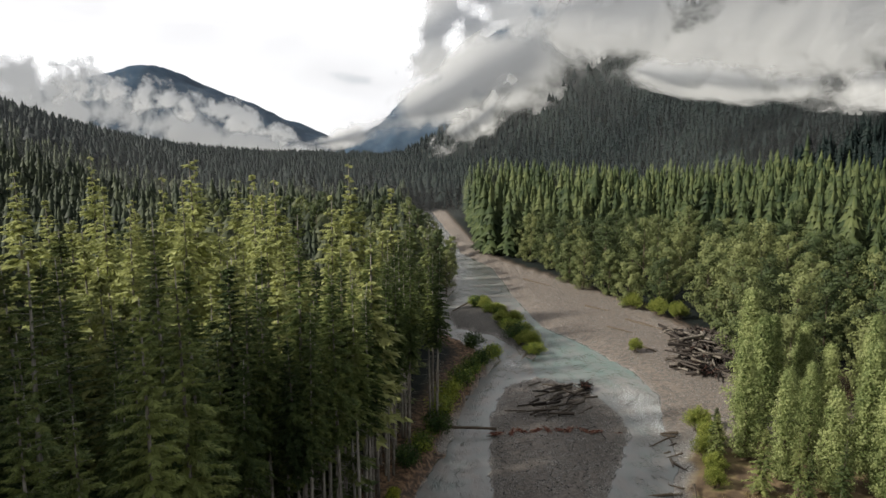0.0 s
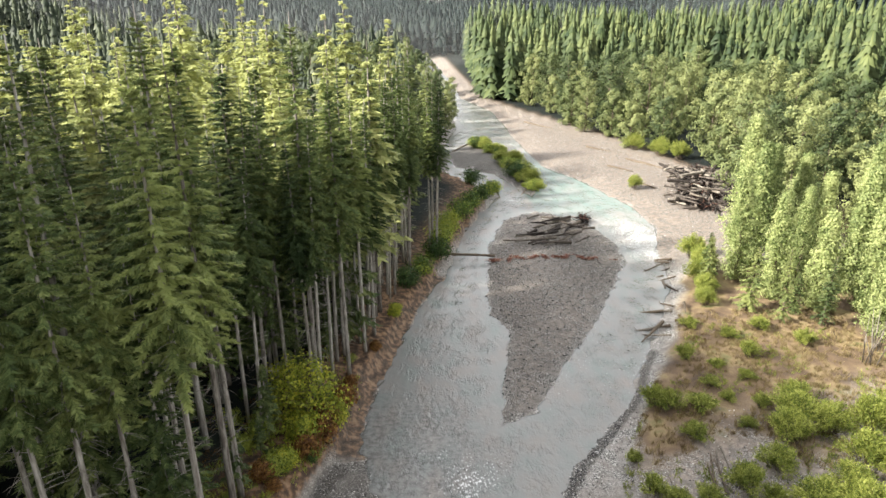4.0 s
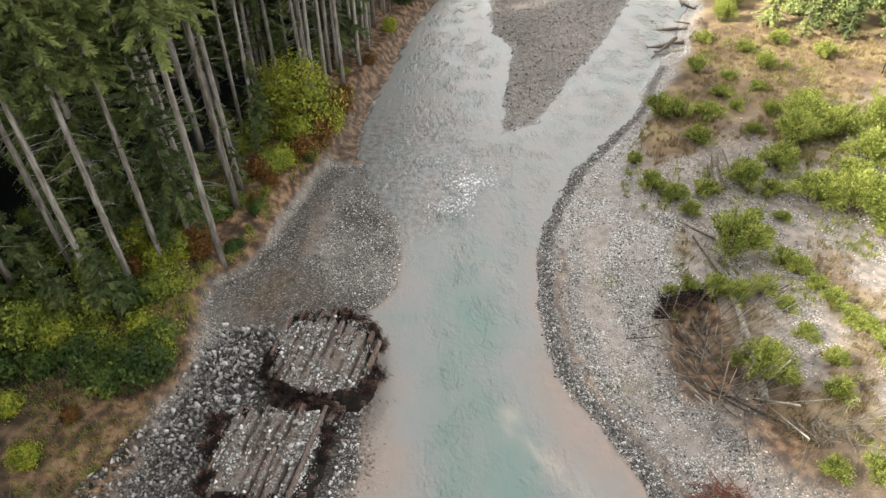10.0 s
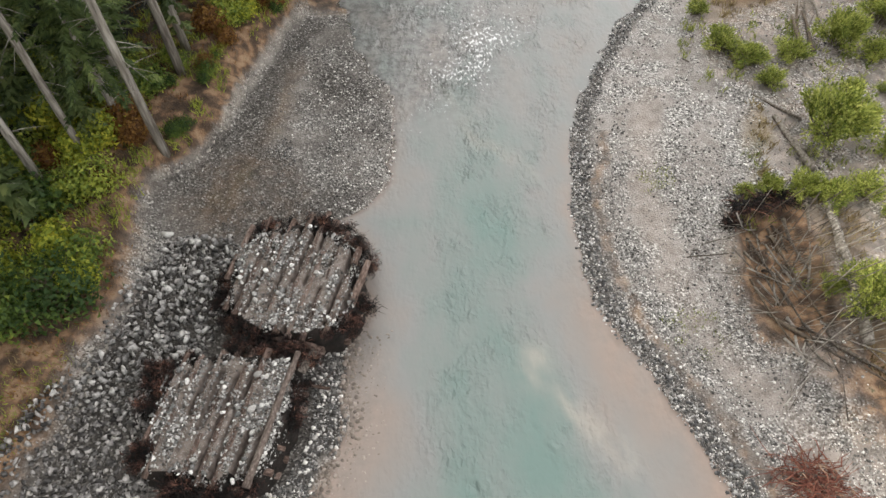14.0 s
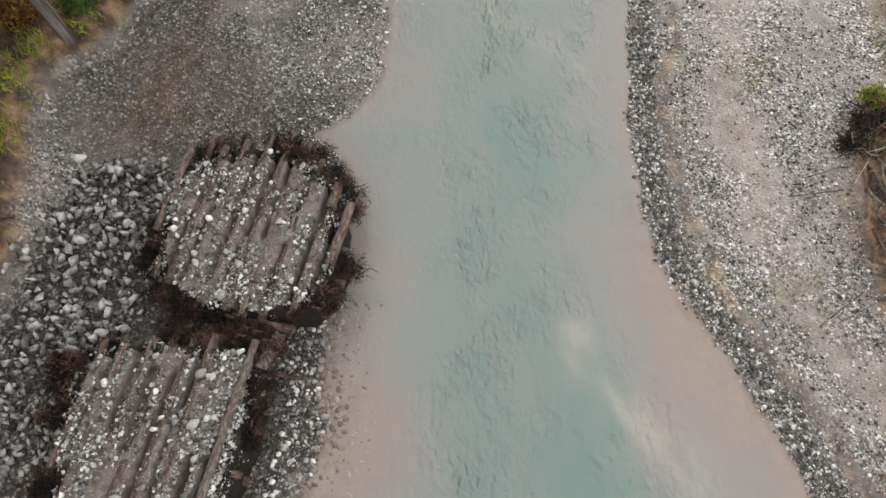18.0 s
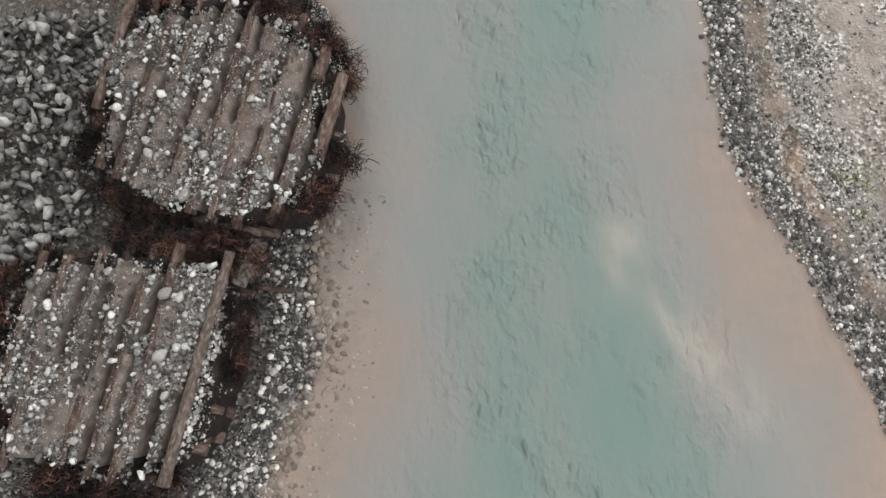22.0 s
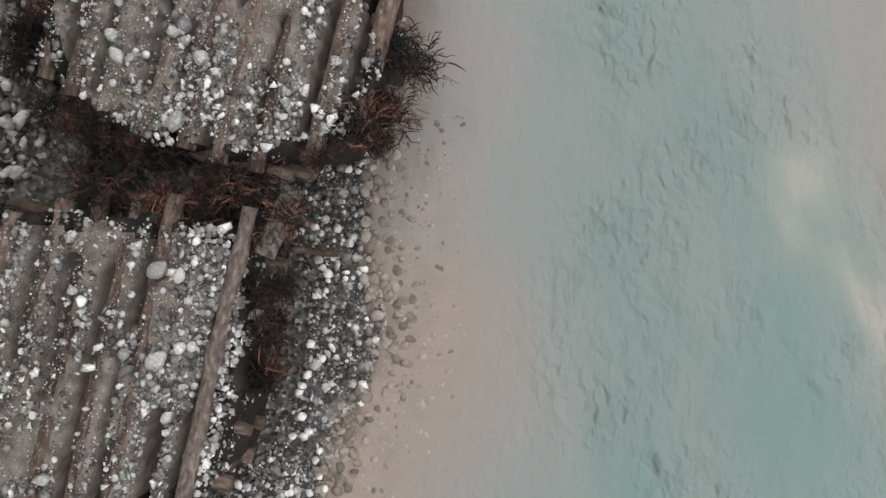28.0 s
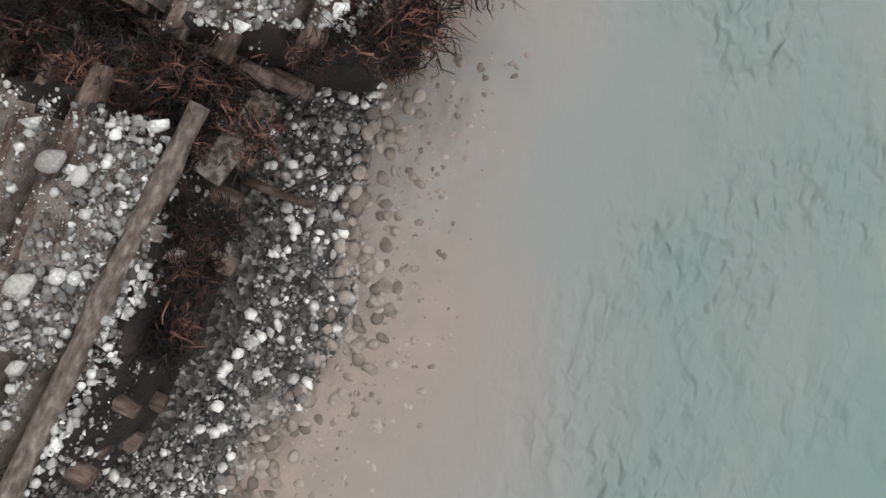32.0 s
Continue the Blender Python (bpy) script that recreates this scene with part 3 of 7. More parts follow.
def inside(poly, x, y):
    """Distance to an outline, positive within it."""
    d, win = np.full(np.shape(x), 1e9), np.zeros(np.shape(x), bool)
    for (ax, ay), (bx, by) in zip(poly, poly[1:] + poly[:1]):
        ex, ey = bx - ax, by - ay
        t = np.clip(((x - ax) * ex + (y - ay) * ey) / (ex * ex + ey * ey), 0, 1)
        d = np.minimum(d, np.hypot(x - ax - t * ex, y - ay - t * ey))
        cross = ((ay > y) != (by > y)) & (x < ex * (y - ay) / (ey if ey else 1e-9) + ax)
        win ^= cross
    return np.where(win, d, -d)


def beside(line, x, y):
    """Distance to an open line."""
    d = np.full(np.shape(x), 1e9)
    for (ax, ay), (bx, by) in zip(line[:-1], line[1:]):
        ex, ey = bx - ax, by - ay
        t = np.clip(((x - ax) * ex + (y - ay) * ey) / (ex * ex + ey * ey), 0, 1)
        d = np.minimum(d, np.hypot(x - ax - t * ex, y - ay - t * ey))
    return d


def shores(x, y):
    w = 0.35 * fbm(x * 0.9, y * 0.9, 3, 5) * np.clip(y / 30, 0.5, 3)
    dl, dr = x - np.interp(y, L_Y, L_X) + w, np.interp(y, R_Y, R_X) - x + w
    bars = np.maximum(inside(MID_BAR, x, y), inside(ISLAND, x, y)) + w
    return dl, dr, bars


def hills(x, y):
    left = 200 * np.exp(-(((x + 620) / 260) ** 2 + ((y - 420) / 420) ** 2)) + 130 * np.exp(-(((x + 900) / 330) ** 2 + ((y - 1100) / 500) ** 2))
    left = left * 0.72 * step(-150, -300, x)
    u = x - 160 + np.where(y < 730, 0.17, 0.4) * (y - 730)
    right = 0.5 * np.where(u > 60, u - 30, np.where(u > 0, u * u / 120, 0)) * np.clip(y / 250, 0, 1) * (1 + 0.8 * step(700, 1400, y)) * (1 - step(1300, 1750, y))
    # unseen hill left of the start, added to keep sun off the near trees
    behind = 53 * np.exp(-(((x + 105) / 42) ** 2 + ((y - 25) / 34) ** 2)) * step(-40, -75, x)
    return left + behind + np.minimum(right, 260 + 60 * fbm(x / 140, y / 140, 3, 17)) + 0.012 * np.clip(y - 500, 0, 2500)


def land(x, y):
    """Height of the ground, the bed of the river included."""
    dl, dr, bars = shores(x, y)
    dw = np.minimum(dl, dr)
    deep = np.interp(y, [36, 54, 122, 138], [1.5, 0.7, 0.7, 1.2])
    steep = 1 + 3.5 * np.where(dr < dl, step(25, 33, y), step(52, 64, y))
    bed = -np.minimum(np.where(dw < 2.6, 0.085 * dw, 0.221 + 0.21 * (dw - 2.6)) * steep, deep) + 0.03 * fbm(x * 1.5, y * 1.5, 3, 9) - 0.04
    shoal = step(36, 46, y) * (1 - step(56, 70, y))
    bed = bed + (np.maximum(bed, -0.08 - 0.045 * np.maximum(dl, 0)) - bed) * shoal
    bed = np.maximum(bed, np.clip(np.where(bars > 0, np.where(bars < 1, 0.22 * bars, 0.13 + 0.09 * bars), 0.3 * bars), -1.5, 0.9))
    bt, vx = np.interp(y, B_Y, B_X), np.interp(y, V_Y, V_X)
    bw = fbm(x * 0.5, y * 0.5, 3, 3)
    left = np.clip(-0.11 * dl, 0, 1.1) + 1.5 * step(0.9, -0.9, x - bt + 0.8 * bw) + np.clip(0.03 * (bt - x), 0, 2.2)
    right = np.clip(-0.11 * dr, 0, 0.8) + 0.55 * step(-0.5, 0.7, x - vx + 0.8 * bw) + np.clip(0.01 * (x - vx), 0, 2)
    right = right - 0.9 * step(-0.2, 1.2, inside(PIT, x, y) + 0.4 * fbm(x * 0.9, y * 0.9, 3, 65)) * np.where(y > 26, 1.0, 0.45)
    z = np.where(dw > 0, np.minimum(bed, 0.9), np.where(dl < dr, left, right))
    rough = 0.09 * fbm(x * 0.7, y * 0.7, 4, 1) + 0.035 * fbm(x * 3.1, y * 3.1, 2, 2)
    return z + np.where(dw > 0, 0, rough) + hills(x, y)


def land1(x, y):
    return float(land(np.array([float(x)]), np.array([float(y)]))[0])


def spread(lo, hi, fine, grow, far_lo, far_hi):
    mid = list(np.arange(lo, hi, fine))
    s, out = fine, []
    while mid[-1] < far_hi:
        s *= grow
        mid.append(mid[-1] + s)
    s = fine
    while mid[0] > far_lo:
        s *= grow
        mid.insert(0, mid[0] - s)
    return np.array(mid)


def sheet(xs, ys, z):
    nx = len(xs)
    X, Y = np.meshgrid(xs, ys)
    v = np.stack([X, Y, z(X, Y) if callable(z) else z], -1).reshape(-1, 3)
    i = (np.arange(len(ys) - 1)[:, None] * nx + np.arange(nx - 1)[None]).ravel()
    return Geo().add(v, np.stack([i, i + 1, i + nx + 1, i + nx], 1)), X.ravel(), Y.ravel()


def layer(me, name, values):
    a = me.attributes.new(name, "FLOAT", "POINT")
    a.data.foreach_set("value", np.asarray(values, np.float32).ravel())


# ---- ground and river ----
gx = spread(-24, 30, 0.38, 1.055, -2600, 2600)
gy = spread(10, 60, 0.38, 1.045, -400, 4600)
g, X, Y = sheet(gx, gy, land)
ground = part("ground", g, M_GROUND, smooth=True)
tagged(ground, "grey gravel bars, brown forest soil and dry meadow of a river valley", "ground", kind="structure")
dl, dr, bars = shores(X, Y)
wet = np.minimum(np.minimum(dl, dr), -bars)
bt, vx = np.interp(Y, B_Y, B_X), np.interp(Y, V_Y, V_X)
bn = fbm(X * 0.5, Y * 0.5, 3, 3)
soil = step(0.5, -0.6, X - bt + 0.8 * bn)
ledge_y, ledge_x = np.array([p[1] for p in LEDGE]), np.array([p[0] for p in LEDGE])
soil = np.maximum(soil, step(-0.1, -0.5, X - np.interp(Y, ledge_y, ledge_x) + 0.3 * bn) * step(33.5, 35, Y) * (1 - step(51.5, 53, Y)))
soil = np.maximum(soil, 0.9 * step(-0.3, 0.2, np.interp(Y, L_Y, L_X) - X + 0.4 * bn) * step(52, 54, Y) * (Y < 100) * (X < 5))
meadow = step(-0.5, 1.5, X - vx + 1.6 * fbm(X * 0.3, Y * 0.3, 4, 8)) * np.clip(step(50, 62, Y - 0.35 * (X - 30)) + 0.75 * step(0.1, 0.4, fbm(X * 0.22, Y * 0.13, 3, 12)), 0, 1)
far_soil = np.clip(step(90, 160, Y) * step(3, 8, X - vx) + step(60, 90, X), 0, 1)
lane = np.exp(-((-dr + 0.6 * fbm(X * 0.4, Y * 0.4, 3, 15) - 1.85) / 0.35) ** 2) * (Y < 40) * 0.75
bar_in = 0.45 * step(-1, 1, X - np.interp(Y, R_Y, R_X)) * step(100, 112, Y) + 0.3 * step(0, 2, X - vx) * (Y < 62) * (X < 60) + 0.25 * step(0.0, 2.0, inside(MID_BAR, X, Y) + fbm(X * 0.3, Y * 0.3, 3, 19))
mud = bar_in + 0.5 * step(1.25, 0.8, np.hypot((X + 12.2) / 3.8, (Y - 33.6) / 3.4) + 0.3 * fbm(X * 0.5, Y * 0.5, 3, 69)) + 0.85 * step(-0.8, 0.4, inside(PIT, X, Y) + 0.5 * fbm(X * 0.8, Y * 0.8, 3, 66)) + 0.75 * np.exp(-(((X - 21.5) / 3) ** 2 + ((Y - 21) / 4) ** 2)) + 0.4 * np.exp(-((beside(SWALE, X, Y) + 0.5 * fbm(X * 0.6, Y * 0.6, 3, 67)) / 0.9) ** 2)
layer(ground.data, "soil", np.clip(np.maximum(np.maximum(soil, far_soil), np.maximum(lane, mud * (wet < 0))), 0, 1))
layer(ground.data, "meadow", 0.5 * np.exp(-((beside(SWALE, X, Y) + 0.6 * fbm(X * 0.6, Y * 0.6, 3, 67)) / 0.7) ** 2) + meadow * (1 - far_soil) * (1 - step(98, 108, Y)))
# wooded ground, coloured near-black for the shade on it
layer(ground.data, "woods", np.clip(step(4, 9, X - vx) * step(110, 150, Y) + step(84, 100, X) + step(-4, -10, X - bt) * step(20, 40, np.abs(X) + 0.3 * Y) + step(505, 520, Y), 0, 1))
sandy = 0.9 * np.exp(-(((X + 5.75) / 0.45) ** 2 + ((Y - 17.2) / 1.1) ** 2)) + 0.7 * np.exp(-(((X + 5.1) / 0.3) ** 2 + ((Y - 20.4) / 0.5) ** 2))
flats = 0.32 * np.exp(-((-dr + 0.6 * fbm(X * 0.4, Y * 0.4, 3, 15) - 4.7) / 0.95) ** 2) * (Y < 44)
layer(ground.data, "bed", np.maximum(np.maximum(sandy, flats), step(0.0, 0.4, wet) * (1 - 0.8 * step(np.where(dr < dl, 26, 36), np.where(dr < dl, 33, 48), Y))))
wet_bar = step(-0.3, 0.3, inside(MID_BAR, X, Y)) * (0.5 + 0.3 * fbm(X * 0.12, Y * 0.06, 3, 27)) * (1 - 0.6 * step(112, 124, Y))
wet_isle = 0.8 * step(-0.5, 0.5, inside(ISLAND, X, Y))
wet_shade_left = 0.95 * step(-0.2, 0.3, np.interp(Y, L_Y, L_X) - X) * step(-0.2, 0.3, X - bt) * (Y < 60) * np.clip(0.72 + 0.8 * fbm(X * 0.25, Y * 0.25, 3, 28), 0, 1) + 0.7 * step(-2.6, -1.8, X - np.interp(Y, L_Y, L_X)) * step(0.3, -0.1, X - np.interp(Y, L_Y, L_X)) * (Y < 31)
wet_right = 0.8 * step(0.0, 0.4, X - np.interp(Y, R_Y, R_X)) * step(1.7, 1.0, X - np.interp(Y, R_Y, R_X)) * (Y < 75)
RIP = [(-15.8, 30.0), (-12.6, 30.4), (-11.6, 28.4), (-11.9, 24.5), (-13.4, 22.5), (-13.6, 15.4), (-15.2, 11.0), (-23.0, 11.0), (-20.2, 16.5), (-18.3, 20.3), (-17.0, 24)]
# the whole riprap area is darkened too, as shade between its rocks
wet_shade_left = np.maximum(wet_shade_left, np.maximum(step(-0.2, 0.3, inside(RIP, X, Y)), np.maximum(0.95 * step(0.1, 0.5, X - np.interp(Y, ledge_y, ledge_x)) * step(3.4, 1.8, X - np.interp(Y, ledge_y, ledge_x) + 0.8 * fbm(X * 0.5, Y * 0.5, 3, 68)) * step(33.5, 35, Y) * (1 - step(51.5, 53, Y)), 0.95 * step(1.25, 0.8, np.hypot((X + 12.2) / 3.8, (Y - 33.6) / 3.4) + 0.3 * fbm(X * 0.5, Y * 0.5, 3, 69)))))
layer(ground.data, "damp_shade", np.clip(wet_bar + wet_isle + 0.3 * step(95, 110, Y) * (dr < 0) * (X < vx + 4) * (Y < 400) + np.maximum(wet_shade_left, wet_right), 0, 1) * step(0.3, -0.1, wet) * (1 - soil) * (1 - np.clip(0.4 * (mud - bar_in) * (X < 0), 0, 0.9)) * (1 - np.clip(sandy, 0, 1)))
layer(ground.data, "clay", np.exp(-((X - bt + 0.8 * bn - 0.45 + 0.25 * fbm(X * 2, Y * 2, 2, 77)) / 0.22) ** 2) * (Y < 60) * (Y > 12) * 0.25 * np.clip(0.25 + 2.4 * fbm(X * 0.25, Y * 0.25, 2, 4), 0, 1) * (Y < 33) + 1.0 * np.exp(-((beside(LEDGE, X, Y) + 0.25 * fbm(X * 1.5, Y * 1.5, 3, 79)) / 0.16) ** 2))

wy = np.concatenate([np.arange(-40, 8, 1.5), np.arange(8, 64, 0.35), 64 * 1.018 ** np.arange(0, 118)])
ws = np.linspace(0, 1, 90)
lx, rx_ = np.interp(wy, L_Y, L_X) - 1.5 - 0.01 * wy.clip(0), np.interp(wy, R_Y, R_X) + 1.5 + 0.01 * wy.clip(0)
WX = lx[:, None] + (rx_ - lx)[:, None] * ws[None]
WY = np.broadcast_to(wy[:, None], WX.shape)
nx = len(ws)
wi = (np.arange(len(wy) - 1)[:, None] * nx + np.arange(nx - 1)[None]).ravel()
river = part("river", Geo().add(np.stack([WX, WY, 0 * WX + 0.012 * np.clip(WY - 500, 0, 2500)], -1).reshape(-1, 3), np.stack([wi, wi + 1, wi + nx + 1, wi + nx], 1)), M_WATER, smooth=True)
tagged(river, "milky turquoise glacier river with silty brown shallows and white riffles", "river", kind="structure")
rx1, ry1 = WX.ravel(), WY.ravel()
dep = -land(rx1, ry1) + 0.012 * np.clip(ry1 - 500, 0, 2500)
layer(river.data, "depth", np.clip(dep, 0, 2))
silt = sum(a * np.exp(-(((rx1 - cx) * 0.8 + (ry1 - cy) * 0.6) / lw) ** 2 - ((-(rx1 - cx) * 0.6 + (ry1 - cy) * 0.8) / ww) ** 2) for cx, cy, lw, ww, a in ((4.7, 23.5, 0.7, 0.9, 0.9), (4.0, 22.2, 0.5, 0.7, 0.6), (6.6, 20.2, 0.6, 2.0, 0.9), (8.2, 18.6, 0.8, 1.6, 0.5), (2.2, 39, 0.6, 2.2, 0.45), (4.6, 37.0, 0.5, 1.6, 0.45), (0.5, 43, 0.7, 3.0, 0.35)))
wdl, wdr, _ = shores(rx1, ry1)
low_, up_ = 1 - step(25, 31, ry1), step(25, 31, ry1)
wdl, wdr = wdl + 0.5 * fbm(rx1 * 0.7, ry1 * 0.3, 3, 81), wdr + 0.5 * fbm(rx1 * 0.7, ry1 * 0.3, 3, 82)
up_left = step(20, 25, ry1)
t_left = (1 - up_left) * np.interp(wdl, [0, 1.8, 3.4, 6.2], [0.0, 0.15, 0.45, 0.86]) + up_left * np.interp(wdl, [0, 0.7, 2.0, 5.4], [0.2, 0.4, 0.5, 0.8])
t_right = low_ * np.interp(wdr, [0, 1.6, 3.2, 6.6], [0.0, 0.2, 0.45, 0.84]) + up_ * np.interp(wdr, [0, 0.7, 1.6, 3.4], [0.2, 0.42, 0.5, 0.82])
near_tint = np.minimum(t_left, t_right)
layer(river.data, "pale", np.clip(0.7 * silt * (dep > 0.2) * (0.6 + 1.2 * fbm(rx1 * 1.6 + ry1 * 0.8, ry1 * 0.9, 3, 83)), 0, 0.5))
near_tint = np.where((rx1 < -3.5) & (ry1 < 17), np.minimum(near_tint, 0.32 + 0.3 * step(-6.5, -3.5, rx1)), near_tint)
layer(river.data, "tint", near_tint * (1 - step(33, 50, ry1)) + step(33, 50, ry1) * np.clip(0.5 + 0.26 * step(125, 140, ry1) * (1 - step(172, 190, ry1)) * (rx1 > 20), 0, 1))
line_ = ry1 - 45.4 - 1.15 * rx1 + 0.9 * fbm(rx1 * 0.5, ry1 * 0.5, 3, 91)
riffle = 0.8 * np.exp(-((line_ / 3.6) ** 2 + ((rx1 - 1.5) / 5.5) ** 2)) + 0.62 * np.exp(-(((ry1 - 53) / 8) ** 2 + ((rx1 + 1) / 7) ** 2)) + 1.25 * np.exp(-(((ry1 - 118) / 15) ** 2 + ((rx1 - 38) / 5.5) ** 2)) + 0.55 * np.exp(-((ry1 - 75) / 18) ** 2) * (rx1 > 12) + 0.8 * np.exp(-(((ry1 - 143) / 5) ** 2 + ((rx1 - 16) / 5) ** 2))
layer(river.data, "stony", np.clip(step(40, 48, ry1) * (1 - step(100, 125, ry1)) * np.clip(1.15 - (rx1 - np.interp(ry1, L_Y, L_X)) / np.interp(ry1, [44, 60, 62, 110], [9, 13, 12, 9]), 0, 1) + 0.35 * riffle, 0, 0.75) * (1 - 0.85 * step(58, 68, ry1)) + 0.3 * np.exp(-(wdl / 1.7) ** 2) * (ry1 < 25) + 0.14 * np.exp(-(wdr / 2.0) ** 2) * (ry1 < 30))
layer(river.data, "foam", 0.72 + 0.33 * np.clip(riffle, 0, 1) * (0.75 + 0.6 * fbm(rx1 * 0.8, ry1 * 0.5, 3, 61)) + np.where(ry1 > 95, 0.17, 0.05) * np.clip(riffle, 0, 1))
layer(river.data, "chop", np.clip((0.16 + 0.6 * step(0.25, 0.8, dep)) + 0.5 * riffle, 0, 1))


# ---- far mountains and mist ----
def mountain(name, xs, ys, height, label):
    g, _, _ = sheet(xs, ys, height)
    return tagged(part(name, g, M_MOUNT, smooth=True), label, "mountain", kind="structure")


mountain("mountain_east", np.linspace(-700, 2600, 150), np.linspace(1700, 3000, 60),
         lambda x, y: np.clip(0.73 * (x + 415), 0, 900) * step(1650, 2150, y) + 45 * fbm(x / 130, y / 130, 5, 21) - 20, "steep forested mountain, tinted blue for haze, behind drifting cloud")
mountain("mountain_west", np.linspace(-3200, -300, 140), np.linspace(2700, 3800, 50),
         lambda x, y: (np.clip(460 - 0.44 * np.abs(x + 1390) * np.where(x < -1390, 0.55, 1), 0, 900)) * step(2650, 3150, y) + 38 * fbm(x / 150, y / 150, 5, 22) - 20, "distant mountain peak, tinted blue for haze, wrapped in low cloud")


def cloud_bank(name, rows, material, label):
    """A bank of mist hung along a line of (x, y, z, half height)."""
    rows = np.array(rows, float)
    t = np.linspace(0, len(rows) - 1, 60)
    c = np.stack([np.interp(t, np.arange(len(rows)), rows[:, k]) for k in range(4)], 1)
    v = np.linspace(-1, 1, 25)
    x = np.broadcast_to(c[:, 0:1], (60, 25))
    y = c[:, 1:2] + 40 * np.cos(v * 1.5)[None] - 60 + 0 * x
    z = c[:, 2:3] + v[None] * c[:, 3:4]
    i = (np.arange(59)[:, None] * 25 + np.arange(24)[None]).ravel()
    ob = part(name, Geo().add(np.stack([x, y, z], -1).reshape(-1, 3), np.stack([i, i + 25, i + 26, i + 1], 1)), material, smooth=True)
    ends = np.minimum(1, np.minimum(t, len(rows) - 1 - t) / 0.6)
    layer(ob.data, "edge", (1 - np.abs(v)[None] ** 1.7) * ends[:, None])
    return tagged(ob, label, "cloud", kind="structure")


M4 = cloud_material("soft_white_cloud", 0.02, 0.34, 4, 0.85)
M5 = cloud_material("thin_haze", 0.006, 0.9, 5, 0.07)
cloud_bank("haze", [(-620, 470, 40, 90), (-300, 470, 40, 90), (-20, 470, 40, 80), (150, 520, 60, 90), (330, 520, 80, 90), (620, 520, 80, 90)], M5, "thin haze hanging in the valley")
M1, M2, M3 = cloud_material("white_cloud", 0.008, 0.34, 1), cloud_material("grey_mist", 0.014, 0.26, 2), cloud_material("torn_mist", 0.016, 0.15, 3)
cloud_bank("mist_bank", [(-254, 1160, 48, 14), (-143, 1160, 75, 32), (-44, 1160, 112, 57), (65, 1160, 165, 81), (172, 1160, 208, 98), (307, 1160, 241, 107), (501, 1160, 255, 107), (832, 1160, 246, 117)], M1, "long white cloud lying along the mountain side")
cloud_bank("mist_bank", [(86, 660, 166, 34), (140, 650, 162, 54), (196, 640, 160, 64), (258, 620, 152, 68), (330, 590, 146, 70), (420, 560, 146, 72), (520, 540, 146, 74)], M4, "bright white cloud draped over the wooded slope")
cloud_bank("mist_bank", [(120, 560, 116, 14), (190, 560, 104, 22), (262, 545, 96, 22), (330, 520, 96, 26), (420, 500, 98, 30)], M3, "thin torn mist over the wooded slope")
cloud_bank("mist_bank", [(-1924, 2450, 244, 229), (-1509, 2450, 224, 219), (-1221, 2450, 183, 157), (-953, 2450, 111, 130), (-724, 2450, 70, 88), (-409, 2450, 43, 42)], M1, "white mist in front of the distant peak")
cloud_bank("mist_bank", [(-1440, 2350, 295, 99), (-1203, 2350, 275, 100), (-967, 2350, 227, 80), (-730, 2350, 168, 88), (-492, 2350, 89, 50)], M3, "thin torn mist across the distant peak")
cloud_bank("mist_bank", [(-21, 1040, 51, 20), (41, 1040, 80, 46), (85, 1040, 115, 43), (129, 1040, 140, 25)], M3, "wisp of mist rising from the forest")
cloud_bank("mist_bank", [(-117, 1650, 262, 83), (22, 1650, 329, 124), (159, 1650, 395, 151), (433, 1650, 434, 178), (843, 1650, 434, 192), (1255, 1650, 421, 192)], M2, "grey cloud hiding the mountain top")


